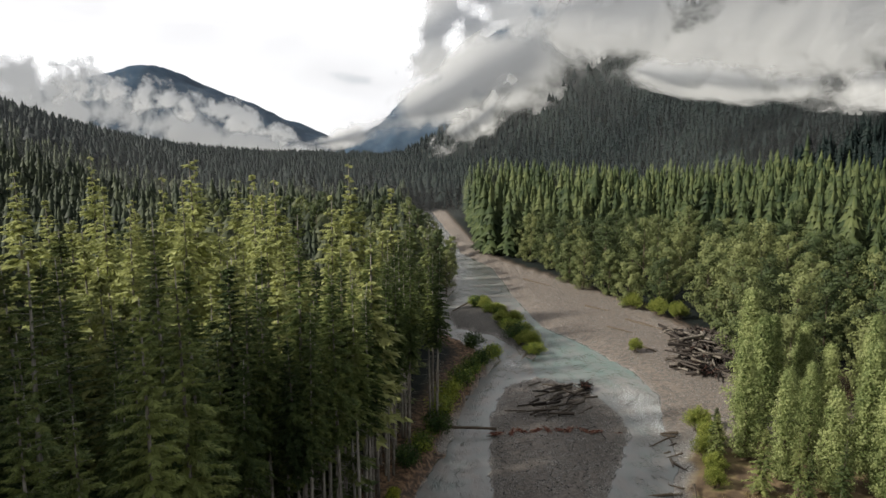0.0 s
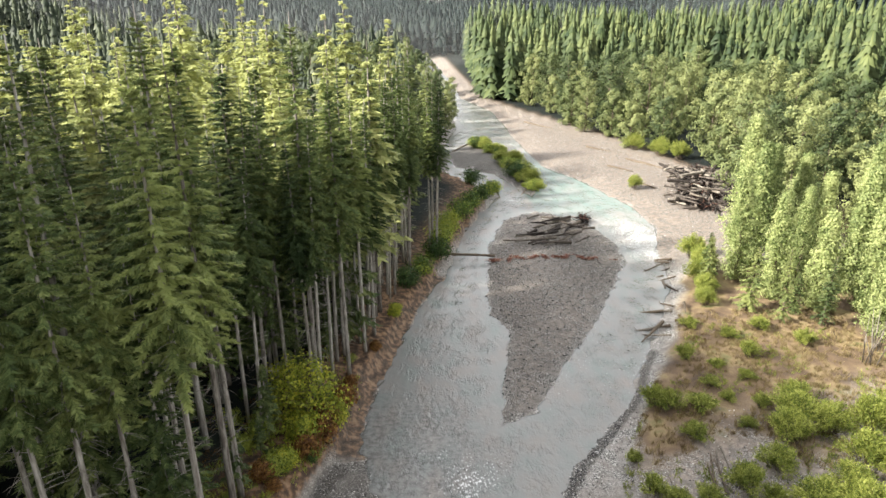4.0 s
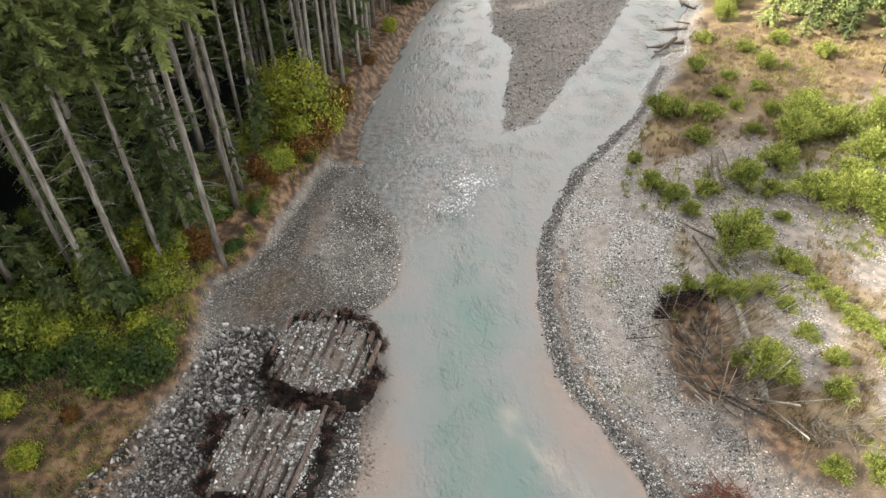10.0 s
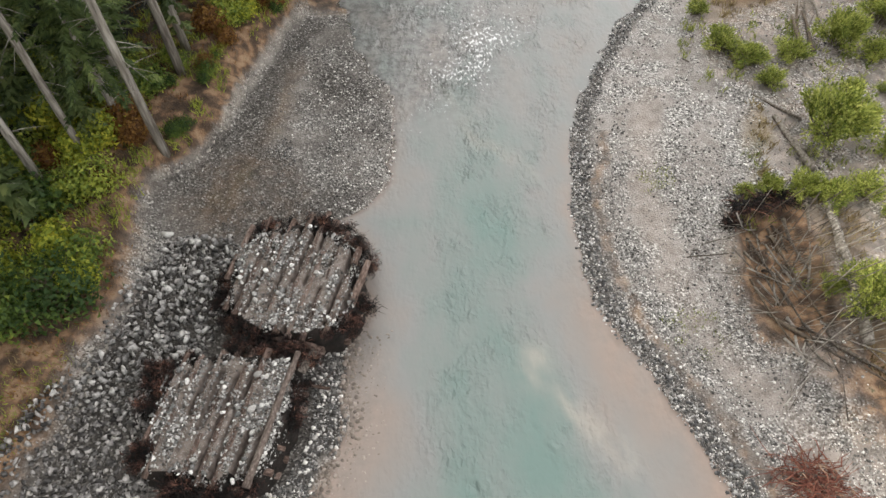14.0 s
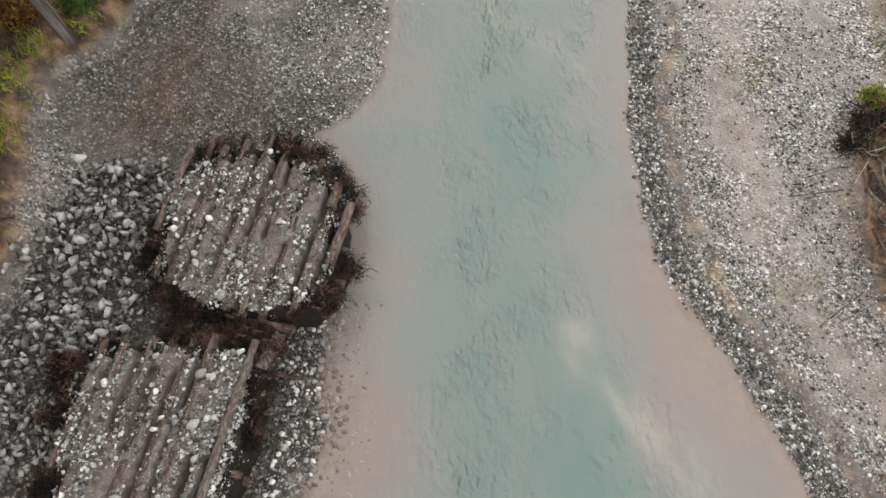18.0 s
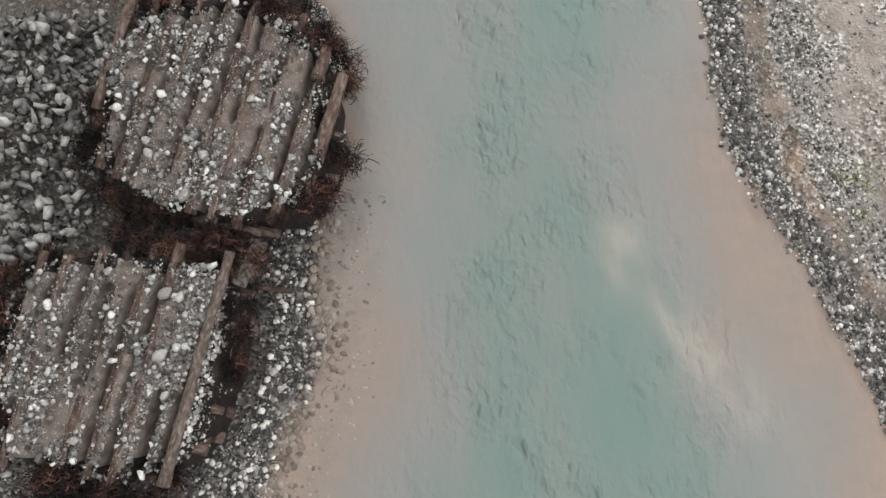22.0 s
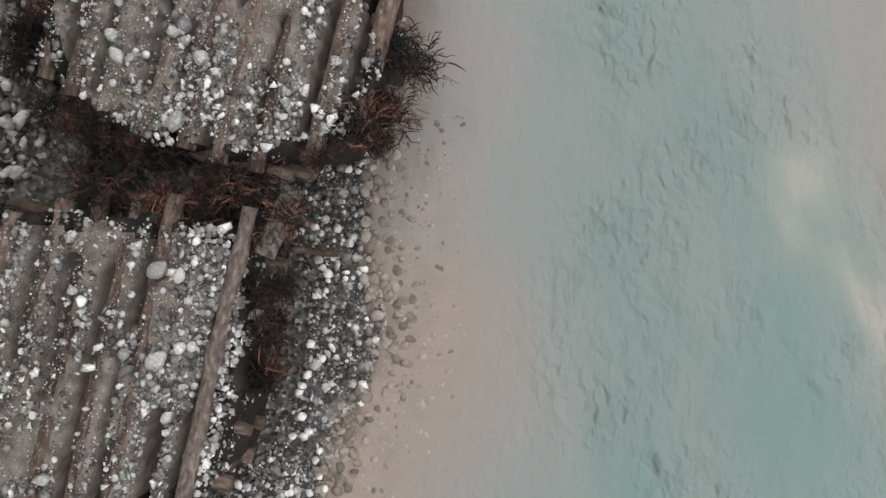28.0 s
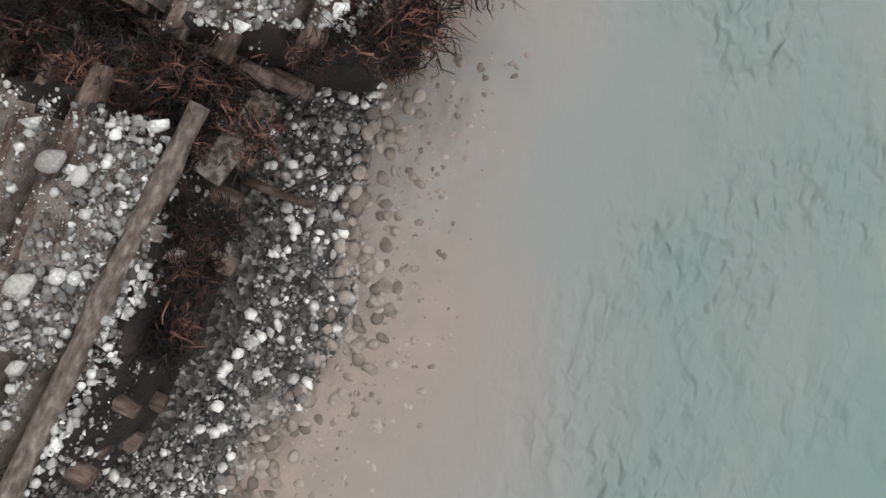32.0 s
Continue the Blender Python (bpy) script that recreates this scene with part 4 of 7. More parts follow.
# ---- trees ----
def conifer(H, r0, lo, R, nb, nt, seed, blade=0.75, stubs=14, slim=0.17, rising=0.0, hang=(-0.9, 0.05), tilt=0.6):
    """Trunk with dead stubs, and a crown of drooping boughs set with needle sprays."""
    r = np.random.default_rng(seed)
    bend = r.uniform(-0.35, 0.35, 2)
    zs = np.linspace(0, 1, 9)
    axis = lambda f: np.stack([bend[0] * f ** 2, bend[1] * f ** 2, f * H], -1)
    trunk = [tube(axis(zs) - np.array([0, 0, 0.5]) * (zs == 0)[:, None], r0 * (1 - zs) ** 0.8 + 0.03, 7, wob=0.08, r=r)]
    for k in range(stubs):
        f = r.uniform(0.12, lo + 0.12)
        a, ln = r.uniform(0, 2 * np.pi), r.uniform(0.5, 2.4)
        p = axis(np.array(f))
        d = np.array([np.cos(a), np.sin(a), r.uniform(-0.35, 0.1)])
        trunk.append(tube([p, p + d * ln * 0.5, p + d * ln + (0, 0, -0.15)], [0.035, 0.022, 0.008], 3, cap=False))
    f = lo + (0.985 - lo) * np.sort(r.uniform(0, 1, nb)) ** 0.9
    a = np.arange(nb) * 2.39996 + r.uniform(-0.5, 0.5, nb)
    taper = np.clip((1 - f) / (1 - lo), 0, 1)
    L = (R * taper ** 0.9 * np.clip((f - lo + 0.05) / 0.16, 0.55, 1) + 0.25) * r.uniform(0.65, 1.2, nb)
    d = np.stack([np.cos(a), np.sin(a), 0 * a], 1)
    lat = np.stack([-np.sin(a), np.cos(a), 0 * a], 1)
    s = np.sort(r.uniform(0.03, 1, (nb, nt)), 1)
    rise = 0.35 * taper[:, None] ** 0 * (1 - taper[:, None]) + 0.05
    drop = rise * s * L[:, None] - (0.16 + 0.25 * taper[:, None]) * L[:, None] * s ** 2
    drop = drop * (1 - min(1, rising * 2)) + rising * s * L[:, None]
    base = axis(f)[:, None] + d[:, None] * (s * L[:, None])[..., None]
    base[..., 2] += drop
    sgn = np.where(np.arange(nt) % 2, 1.0, -1.0)[None, :, None]
    way = unit(d[:, None] * r.uniform(0.3, 1.0, (nb, nt, 1)) + sgn * lat[:, None] * r.uniform(0.3, 1.0, (nb, nt, 1)) + np.array([0, 0, 1.0]) * r.uniform(*hang, (nb, nt, 1)))
    side = unit(np.cross(way, r.normal(0, tilt, (nb, nt, 3)) + np.array([0, 0, 0.7]) + d[:, None] * 0.5))
    ln = blade * (0.45 + 0.75 * (1 - 0.5 * s)) * r.uniform(0.7, 1.25, (nb, nt)) * np.clip(L[:, None] / R * 1.6, 0.5, 1.1)
    crown = blades(base.reshape(-1, 3), way.reshape(-1, 3), side.reshape(-1, 3), ln.ravel(), ln.ravel() * slim)
    boughs = [tube([axis(np.array(f[k])), axis(np.array(f[k])) + d[k] * L[k] * 0.5 + (0, 0, drop[k, nt // 2]), axis(np.array(f[k])) + d[k] * L[k] * 0.9 + (0, 0, drop[k, -1])], [0.045, 0.03, 0.012], 3, cap=False) for k in range(0, nb, 2)]
    return join(*trunk, *boughs), crown


def broadleaf(H, R, lo, n, leaf, seed, round_=0.7, cone=False, tuft=50, knot=0.26, shell=False):
    """Trunk, rising limbs, and a crown of leaf clumps with gaps."""
    r = np.random.default_rng(seed)
    trunk = tube([(0, 0, -0.4), (r.uniform(-.3, .3), r.uniform(-.3, .3), H * 0.5), (r.uniform(-.5, .5), r.uniform(-.5, .5), H * 0.95)], [H * 0.011 + 0.04, H * 0.007 + 0.02, 0.02], 6)
    limbs, clumps = [], []
    k = max(10, int(n / tuft))
    for i in range(k):
        f = lo + (0.98 - lo) * (i + r.uniform(0, 1)) / k
        u = (f - lo) / (1 - lo)
        rad = R * ((1 - u) ** 0.7 * min(1, 0.55 + 3 * u) + 0.06 if cone else np.sin(np.pi * min(1, 0.12 + 0.88 * u)) ** round_ * 0.9 + 0.12) * r.uniform(0.45, 1.1)
        a = i * 2.39996 + r.uniform(-0.4, 0.4)
        p0 = np.array([0, 0, max(0.1, f * H - rad * 0.8)])
        p1 = np.array([np.cos(a) * rad, np.sin(a) * rad, f * H])
        limbs.append(tube([p0, (p0 + p1) / 2 + (0, 0, -0.1 * rad), p1], [0.012 * H ** 0.6 + 0.02, 0.03, 0.01], 3, cap=False))
        clumps.append(p1)
        clumps.append(p0 * 0.4 + p1 * 0.6)
    c = np.array(clumps)
    pick = r.integers(0, len(c), n)
    size = R * knot + 0.12
    off = r.normal(0, 1, (n, 3))
    if shell:
        off = unit(off + np.array([0, 0, 0.5])) * r.uniform(0.65, 1.15, (n, 1)) * 1.3
    off = off * size * np.array([0.75, 0.75, 0.6])
    base = c[pick] + off
    base[:, 2] = np.maximum(base[:, 2], 0.08)
    facing = unit(unit(base * np.array([1, 1, 0])) * 0.5 + unit(off) * 0.9 + np.array([0, 0, 0.4]) + r.normal(0, 0.3, (n, 3)))
    way = unit(np.cross(facing, r.normal(0, 1, (n, 3))))
    side = unit(np.cross(facing, way))
    ln = leaf * r.uniform(0.6, 1.3, n)
    return join(trunk, *limbs), blades(base, way, side, ln, ln * 0.36)


def tree(name, geos, crown_mat, bark, label, category="tree", group=""):
    t = new(name)
    tagged(t, label, category, group)
    part("trunk", geos[0], bark, t)
    part("crown", geos[1], crown_mat, t)
    return t


def place(protos, spots, r, smin=0.85, smax=1.12, lean=1.5, wide=0.0):
    """Copies of the prototypes over the spots; the prototypes take the first ones."""
    used = set()
    for i, (x, y) in enumerate(spots):
        p = protos[int(r.integers(len(protos)))] if i >= len(protos) else protos[i]
        s = r.uniform(smin, smax)
        m = pose(x, y, land1(x, y), r.uniform(-lean, lean), r.uniform(-lean, lean), r.uniform(0, 360))
        if p in used:
            o = copy_thing(p, m)
        else:
            o = p
            used.add(p)
            o.matrix_basis = m
        w = s * r.uniform(1.0, 1.0 + wide)
        o.scale = (w, w, s)


def scatter(xlo, xhi, ylo, yhi, gap, ok, r, tries=6):
    """Spots about gap apart, on a jittered lattice, where ok(x, y)."""
    X, Y = np.meshgrid(np.arange(xlo, xhi, gap), np.arange(ylo, yhi, gap))
    x, y = (X + r.uniform(-0.42, 0.42, X.shape) * gap).ravel(), (Y + r.uniform(-0.42, 0.42, X.shape) * gap).ravel()
    k = ok(x, y)
    return np.stack([x[k], y[k]], 1)


def in_forest(x, y, gap_l=2.0, gap_r=2.0):
    bt, vx = np.interp(y, B_Y, B_X), np.interp(y, V_Y, V_X)
    return (x < bt - gap_l) | (x > vx + gap_r) | (y > 515)


def mass(name, protos, spots, r, smin, smax, material, label):
    """A stand of trees too dense to tell apart, as one mass of crowns and one of trunks."""
    for k, (kind, m) in enumerate((("trunks", M_BARK), ("crowns", material))):
        g = Geo()
        q = np.random.default_rng(99)
        for x, y in spots:
            p = protos[int(q.integers(len(protos)))][k]
            s, a = smin + (smax - smin) * q.uniform() ** 0.8, q.uniform(0, 6.283)
            w = s * q.uniform(0.95, 1.6)
            c, d = np.cos(a) * w, np.sin(a) * w
            v = np.concatenate(p.v)
            w = np.stack([v[:, 0] * c - v[:, 1] * d + x, v[:, 0] * d + v[:, 1] * c + y, v[:, 2] * s + land1(x, y)], 1)
            g.v.append(w)
            g.f += [f + g.n for f in p.f]
            g.n += len(w)
        tagged(part(name, g, m), label + (" with bare grey stems" if k == 0 else ""), "forest", kind="stuff")


r = np.random.default_rng(11)
FIR_LABEL = "tall slim fir with bare grey trunk and drooping green crown"
near_firs = [tree("fir_tree", conifer(h, rad, lo, R, 150, 92, 90 + i, 0.48, 52, 0.21), M_NEARFIR, M_BARK, FIR_LABEL, group="left bank forest") for i, (h, rad, lo, R) in
             enumerate([(37, 0.26, 0.47, 3.3), (39, 0.29, 0.43, 3.6), (34, 0.23, 0.5, 3.0), (33, 0.27, 0.1, 5.4), (38, 0.28, 0.14, 5.6)])]
firs = [tree("fir_tree", conifer(h, rad, lo, R, 130, 44, 100 + i, 0.85, slim=0.27, tilt=0.8), M_NEEDLE if i % 3 else M_NEEDLE2, M_BARK, FIR_LABEL, group="left bank forest") for i, (h, rad, lo, R) in
        enumerate([(38, 0.27, 0.22, 5.2), (36, 0.24, 0.28, 4.6), (40, 0.29, 0.18, 5.6), (32, 0.22, 0.14, 4.8), (35, 0.25, 0.26, 4.4), (27, 0.22, 0.08, 5.0)])]
row = [(-30.4, 31.5), (-27.3, 30.7), (-24.9, 31.8), (-22.6, 32.4), (-21.1, 34.8), (-17.0, 35.8), (-20.2, 40.3), (-17.5, 42.6), (-17.7, 45.0), (-22.0, 43.0), (-27.6, 34.2), (-14.4, 63.0), (-15.4, 68.1)]
fill = scatter(-62, 12, 34, 84, 5.7, lambda x, y: (x < np.interp(y, B_Y, B_X) - 3.0) & (x < -0.06 * y - 3) & (y > 36) & (x > -0.75 * y - 12), r)
fill = [p for p in fill if min(math.hypot(p[0] - a, p[1] - b) for a, b in row) > 2.6 and not (p[0] > -19 and 46 < p[1] < 62)]
fill = sorted(fill, key=lambda p: math.hypot(p[0] + 5, p[1]))
place(near_firs[:3], row, r, 0.84, 1.04, 1.2)
edge = [(-13.0, 66), (-12.2, 70), (-13.0, 75), (-10.6, 73.5), (-10.2, 79), (-9.0, 84), (-12.2, 82), (-8.2, 88), (-7.2, 93), (-10.2, 90), (-14.6, 72), (-15.2, 78), (-6.0, 99), (-17.8, 53), (-18.5, 58), (-17, 61), (-20, 55.5), (-19.4, 63), (-16.6, 65)]
for y in np.arange(59.6, 112, 2.1):
    edge.append((float(np.interp(y, B_Y, B_X)) - r.uniform(1.6, 6.0), y + r.uniform(-0.8, 0.8)))
for x, y in edge:
    o = copy_thing(near_firs[int(r.integers(0, 3))], pose(x, y, land1(x, y), r.uniform(-1.5, 1.5), r.uniform(-1.5, 1.5), r.uniform(0, 360)))
    o.scale = (r.uniform(0.7, 0.95),) * 3
place(near_firs[3:] + near_firs[1:2], list(fill[:20]), r, 0.66, 1.06, 1.2, 0.3)
place(firs, list(fill[20:]), r, 0.5, 1.14, 1.2, 0.5)
dense = [conifer(h, 0.28, lo, R, 80, 16, 130 + i, 1.3, 4, 0.3, tilt=0.8) for i, (h, lo, R) in enumerate([(37, 0.2, 4.2), (31, 0.14, 4.0), (40, 0.2, 4.5), (26, 0.1, 3.8)])]
spots = scatter(-140, 30, 84, 175, 8.8, lambda x, y: (x < np.interp(y, B_Y, B_X) - 3.0) & (x < -0.06 * y - 3) & (x > -0.75 * y - 15), r)
mass("fir_forest", dense, spots, r, 0.42, 1.08, M_NEEDLE3, "dense green fir forest along the river")
low = np.concatenate([scatter(-50, -8, 38, 84, 5.4, lambda x, y: (x < np.interp(y, B_Y, B_X) - 4) & (x > -0.66 * y - 6), r), scatter(-48, -18, 29, 46, 3.8, lambda x, y: (x < np.interp(y, B_Y, B_X) - 3.5), r)])
mass("understory", [dense[1], dense[3]], low, r, 0.12, 0.34, M_NEEDLE, "small dark firs and hemlocks under the tall trees")
strip = scatter(-26, 14, 104, 185, 4.6, lambda x, y: (x < np.minimum(np.interp(y, B_Y, B_X) - 1.6, -3.0)) & (x > -0.06 * y - 5), r)
mass("bank_forest", dense, strip, r, 0.45, 0.78, M_NEEDLE3, "younger green firs between tall forest and river")
POP_LABEL = "slender bright green poplar in full leaf beside the meadow"
poplars = [tree("poplar_tree", broadleaf(h, R, 0.04, 13000, 0.36, 160 + i, 0.6, cone=True, tuft=70, knot=0.15), M_POPLAR, M_BARK2, POP_LABEL, group="right bank grove") for i, (h, R) in enumerate([(24, 3.5), (22, 3.3), (27, 3.8), (18, 3.3)])]
grove = [(47, 95), (51, 101), (55, 92), (58, 99), (62, 90), (49, 88), (54, 84), (60, 83), (66, 96), (53, 108), (64, 104), (70, 88), (68, 80), (58, 76), (72, 98), (59, 112), (66, 114), (75, 108), (63, 73), (76, 84), (69, 70), (78, 94), (73, 76), (60, 120), (70, 122), (80, 118), (84, 104), (82, 88), (79, 72)]
place(poplars, grove, r, 0.55, 1.05, 2.5)
young = [tree("young_fir", conifer(h, 0.13, 0.05, R, 110, 30, 180 + i, 0.42, 0, 0.22), M_NEEDLE, M_BARK2, "young green fir with branches to the ground", group="right bank grove") for i, (h, R) in enumerate([(9, 1.9), (14, 2.3)])]
place(young, [(44, 84), (47, 80), (52, 79), (41, 92), (43, 97), (56, 70), (50, 83), (62, 68), (66, 65)], r, 0.7, 1.1)

COT_LABEL = "broad cottonwood with a rounded yellow-green crown behind the gravel bar"
cottons = [tree("cottonwood_tree", broadleaf(h, R, 0.06, 4600, 0.55, 200 + i, 0.45, tuft=170, knot=0.22, shell=True), M_COTTON, M_BARK2, COT_LABEL, group="cottonwood belt") for i, (h, R) in enumerate([(20, 6.2), (18, 5.6), (23, 6.6), (15, 5.2)])]
spots = scatter(20, 220, 125, 285, 12, lambda x, y: (x > np.interp(y, V_Y, V_X) + 2.5) & (x < np.interp(y, V_Y, V_X) + 62 + 0.2 * y) & (x < 0.72 * y + 15), r)
place(cottons, list(spots), r, 0.75, 1.1)
spots = scatter(-110, 20, 175, 330, 15, lambda x, y: (x < np.interp(y, B_Y, B_X) - 4) & (x > -0.7 * y - 10) & (fbm(x / 40, y / 40, 2, 3) > -0.1), r)
far_cottons = [tree("cottonwood_tree", broadleaf(h, R, 0.15, 1100, 0.95, 230 + i, 0.5, tuft=60, knot=0.25, shell=True), M_COTTON, M_BARK2, "dull green cottonwood among the far conifers", group="far cottonwoods") for i, (h, R) in enumerate([(25, 5.0), (22, 4.6)])]
place(far_cottons, list(spots), r, 0.7, 1.0)


def woods(name, spots, heights, tiers, points, material, label, seed, width=0.13, dome=False):
    """A far stand of trees as one mass: each crown a spire of ragged, drooping tiers, or a dome of them."""
    r = np.random.default_rng(seed)
    n, k = len(spots), 2 * points
    H = heights[:, None, None]
    z0 = land(spots[:, 0], spots[:, 1])[:, None, None]
    f = (np.linspace(0.1, 0.93, tiers)[None] + r.uniform(-0.35, 0.35, (n, tiers)) / tiers)[..., None]
    wide = width * r.uniform(0.7, 1.4, (n, 1, 1))
    a = (np.arange(k) / k * 2 * np.pi)[None, None] + r.uniform(0, 6.28, (n, tiers, 1))
    spur = np.where(np.arange(k) % 2, 0.45, 1.0)[None, None] * r.uniform(0.5, 1.35, (n, tiers, k))
    rad = ((np.sqrt(np.clip(1.05 - f * f, 0.05, 1)) if dome else np.clip(1 - f, 0.01, 1) ** 0.75) * np.clip(f * 5 + 0.3, 0, 1) * H * wide + 0.012 * H) * spur
    lean = r.normal(0, 0.012, (n, 2)) * heights[:, None]
    cx, cy = spots[:, 0][:, None, None] + lean[:, :1, None] * f, spots[:, 1][:, None, None] + lean[:, 1:, None] * f
    low = z0 + H * (f - 0.05) - 0.3 * rad * (spur > 0.6)
    rim = np.stack([cx + rad * np.cos(a), cy + rad * np.sin(a), low], -1)
    tip = np.concatenate([cx, cy, z0 + H * np.minimum(f + 1.35 / tiers, 1.0)], -1)[:, :, None]
    v = np.concatenate([rim, tip], 2).reshape(-1, 3)
    i = (np.arange(n * tiers) * (k + 1))[:, None]
    j = np.arange(k)[None]
    g = Geo().add(v, np.stack([i + j, i + (j + 1) % k, i + k + 0 * j], -1).reshape(-1, 3))
    return tagged(part(name, g, material, smooth=True), label, "forest", kind="stuff")


def grown(xlo, xhi, ylo, yhi, gap, extra, seed, h=(15, 30)):
    r = np.random.default_rng(seed)
    s = scatter(xlo, xhi, ylo, yhi, gap, lambda x, y: in_forest(x, y) & extra(x, y) & (np.abs(x) < 0.78 * y + 40), r)
    return s, (h[0] * 0.75 + (h[1] * 1.05 - h[0] * 0.75) * r.uniform(0, 1, len(s)) ** 0.8) * (1 + 0.2 * fbm(s[:, 0] / 30, s[:, 1] / 30, 2, 6))


s = scatter(-20, 12, 192, 350, 5.5, lambda x, y: (x < np.interp(y, L_Y, L_X) - 1.5) & (x > np.interp(y, L_Y, L_X) - 13), r)
place(far_cottons, list(s[r.permutation(len(s))[:26]]), r, 0.4, 0.72)
# unseen forest beside and behind the start of the flight, added to shade the river
s = scatter(-150, -26, -75, 80, 5.2, lambda x, y: (x < -35 - 0.1 * y) & (x < -0.8 * y - 20), r)
woods("shade_forest", s, r.uniform(38, 46, len(s)) + 3 * step(14, 2, s[:, 1]), 9, 4, M_NEEDLE, "unseen firs added beside the river to shade it", 49, 0.13)
M_FARLEAF = leafy("far_broad_leaves", (0.035, 0.045, 0.028), (0.075, 0.09, 0.05), (0.13, 0.145, 0.08), scale=0.05, translucent=0.3, island=0.35)
# stand needles: sunlight put into the lighter colour
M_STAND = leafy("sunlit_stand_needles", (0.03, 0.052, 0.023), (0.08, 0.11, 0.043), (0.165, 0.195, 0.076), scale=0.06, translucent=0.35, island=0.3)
s, h = grown(-330, 20, 170, 520, 7.4, lambda x, y: x < np.interp(y, B_Y, B_X), 41, (10, 24))
k = (fbm(s[:, 0] / 26, s[:, 1] / 26, 3, 71) + 0.25 * fbm(s[:, 0] / 6, s[:, 1] / 6, 1, 72) > 0.0) & (s[:, 0] > -0.42 * s[:, 1] - 10)
woods("far_forest", s[~k], h[~k], 8, 5, M_FARFIR, "dense conifer forest on the valley floor, darkened for cloud shade", 42, 0.19)
woods("far_forest", s[k], h[k] * 0.75, 6, 6, M_FARLEAF, "dull green broadleaf woods on the valley floor", 40, 0.3, True)
behind = lambda x, y: (x > np.interp(y, V_Y, V_X) + np.where(y < 285, 40 + 0.2 * y, 3)) | (x > 0.5 * y + 85)
# low ground gets the sunlit needle colour, the slope above the cloud-shaded one
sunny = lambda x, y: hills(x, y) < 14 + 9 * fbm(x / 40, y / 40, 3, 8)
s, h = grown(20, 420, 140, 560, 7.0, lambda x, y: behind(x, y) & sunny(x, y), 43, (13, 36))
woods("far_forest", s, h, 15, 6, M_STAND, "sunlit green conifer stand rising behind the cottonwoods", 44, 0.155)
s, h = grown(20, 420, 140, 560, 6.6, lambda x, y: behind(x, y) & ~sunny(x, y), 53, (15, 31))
woods("far_forest", s, h, 12, 6, M_FARDARK, "hillside conifers coloured dark for the shade of the cloud", 54, 0.18)
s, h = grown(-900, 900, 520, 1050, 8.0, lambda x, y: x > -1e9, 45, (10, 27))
woods("far_forest", s, h, 5, 4, M_FARDARK, "valley slope conifers coloured dark for the shade of the cloud", 46, 0.24)
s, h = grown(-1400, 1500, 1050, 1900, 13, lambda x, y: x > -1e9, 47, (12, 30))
woods("far_forest", s, h, 3, 4, M_FARDARK, "far slope conifers coloured dark for cloud shade and haze", 48, 0.24)


# ---- stones ----
def stone(seed, fine=False, flat=0.65, jag=0.12):
    """One worn stone of about unit diameter."""
    r = np.random.default_rng(seed)
    bm = bmesh.new()
    bmesh.ops.create_icosphere(bm, subdivisions=2 if fine else 1, radius=0.5)
    sx = np.array([1.0, r.uniform(0.65, 0.95), flat * r.uniform(0.75, 1.15)])
    ph = r.uniform(0, 6, 3)
    for v in bm.verts:
        k = 1 + jag * (math.sin(v.co.x * 5 + ph[0]) + math.sin(v.co.y * 5.7 + ph[1]) + math.sin(v.co.z * 6.1 + ph[2])) + r.uniform(-jag, jag) * 0.4
        v.co = Vector(sx * np.array(v.co) * k)
    bm.verts.index_update()
    g = Geo().add([v.co[:] for v in bm.verts], [[v.index for v in f.verts] for f in bm.faces])
    bm.free()
    return g


def angular(seed, k=12):
    """A broken rock with flat faces, about unit size."""
    r = np.random.default_rng(seed)
    bm = bmesh.new()
    for q in unit(r.normal(0, 1, (k, 3))) * np.array([0.56, 0.44, 0.36]) * r.uniform(0.8, 1.15, (k, 1)):
        bm.verts.new(q)
    bmesh.ops.convex_hull(bm, input=bm.verts)
    bm.verts.index_update()
    g = Geo().add([v.co[:] for v in bm.verts], [[v.index for v in f.verts] for f in bm.faces if len(f.verts) == 3])
    bm.free()
    return g


def chip(seed):
    """A small pebble of eight faces."""
    r = np.random.default_rng(seed)
    v = np.array([[1, 0, 0], [-1, 0, 0], [0, 1, 0], [0, -1, 0], [0, 0, 1], [0, 0, -1]], float) * np.array([0.5, 0.4, 0.33]) + r.normal(0, 0.07, (6, 3))
    return Geo().add(v, [[0, 2, 4], [2, 1, 4], [1, 3, 4], [3, 0, 4], [2, 0, 5], [1, 2, 5], [3, 1, 5], [0, 3, 5]])


CHIPS = [chip(310 + i) for i in range(8)]
STONES = [stone(300 + i) for i in range(6)]
GRITS = [angular(390 + i, 8) for i in range(8)]
FINE = [stone(320 + i, True) for i in range(6)]


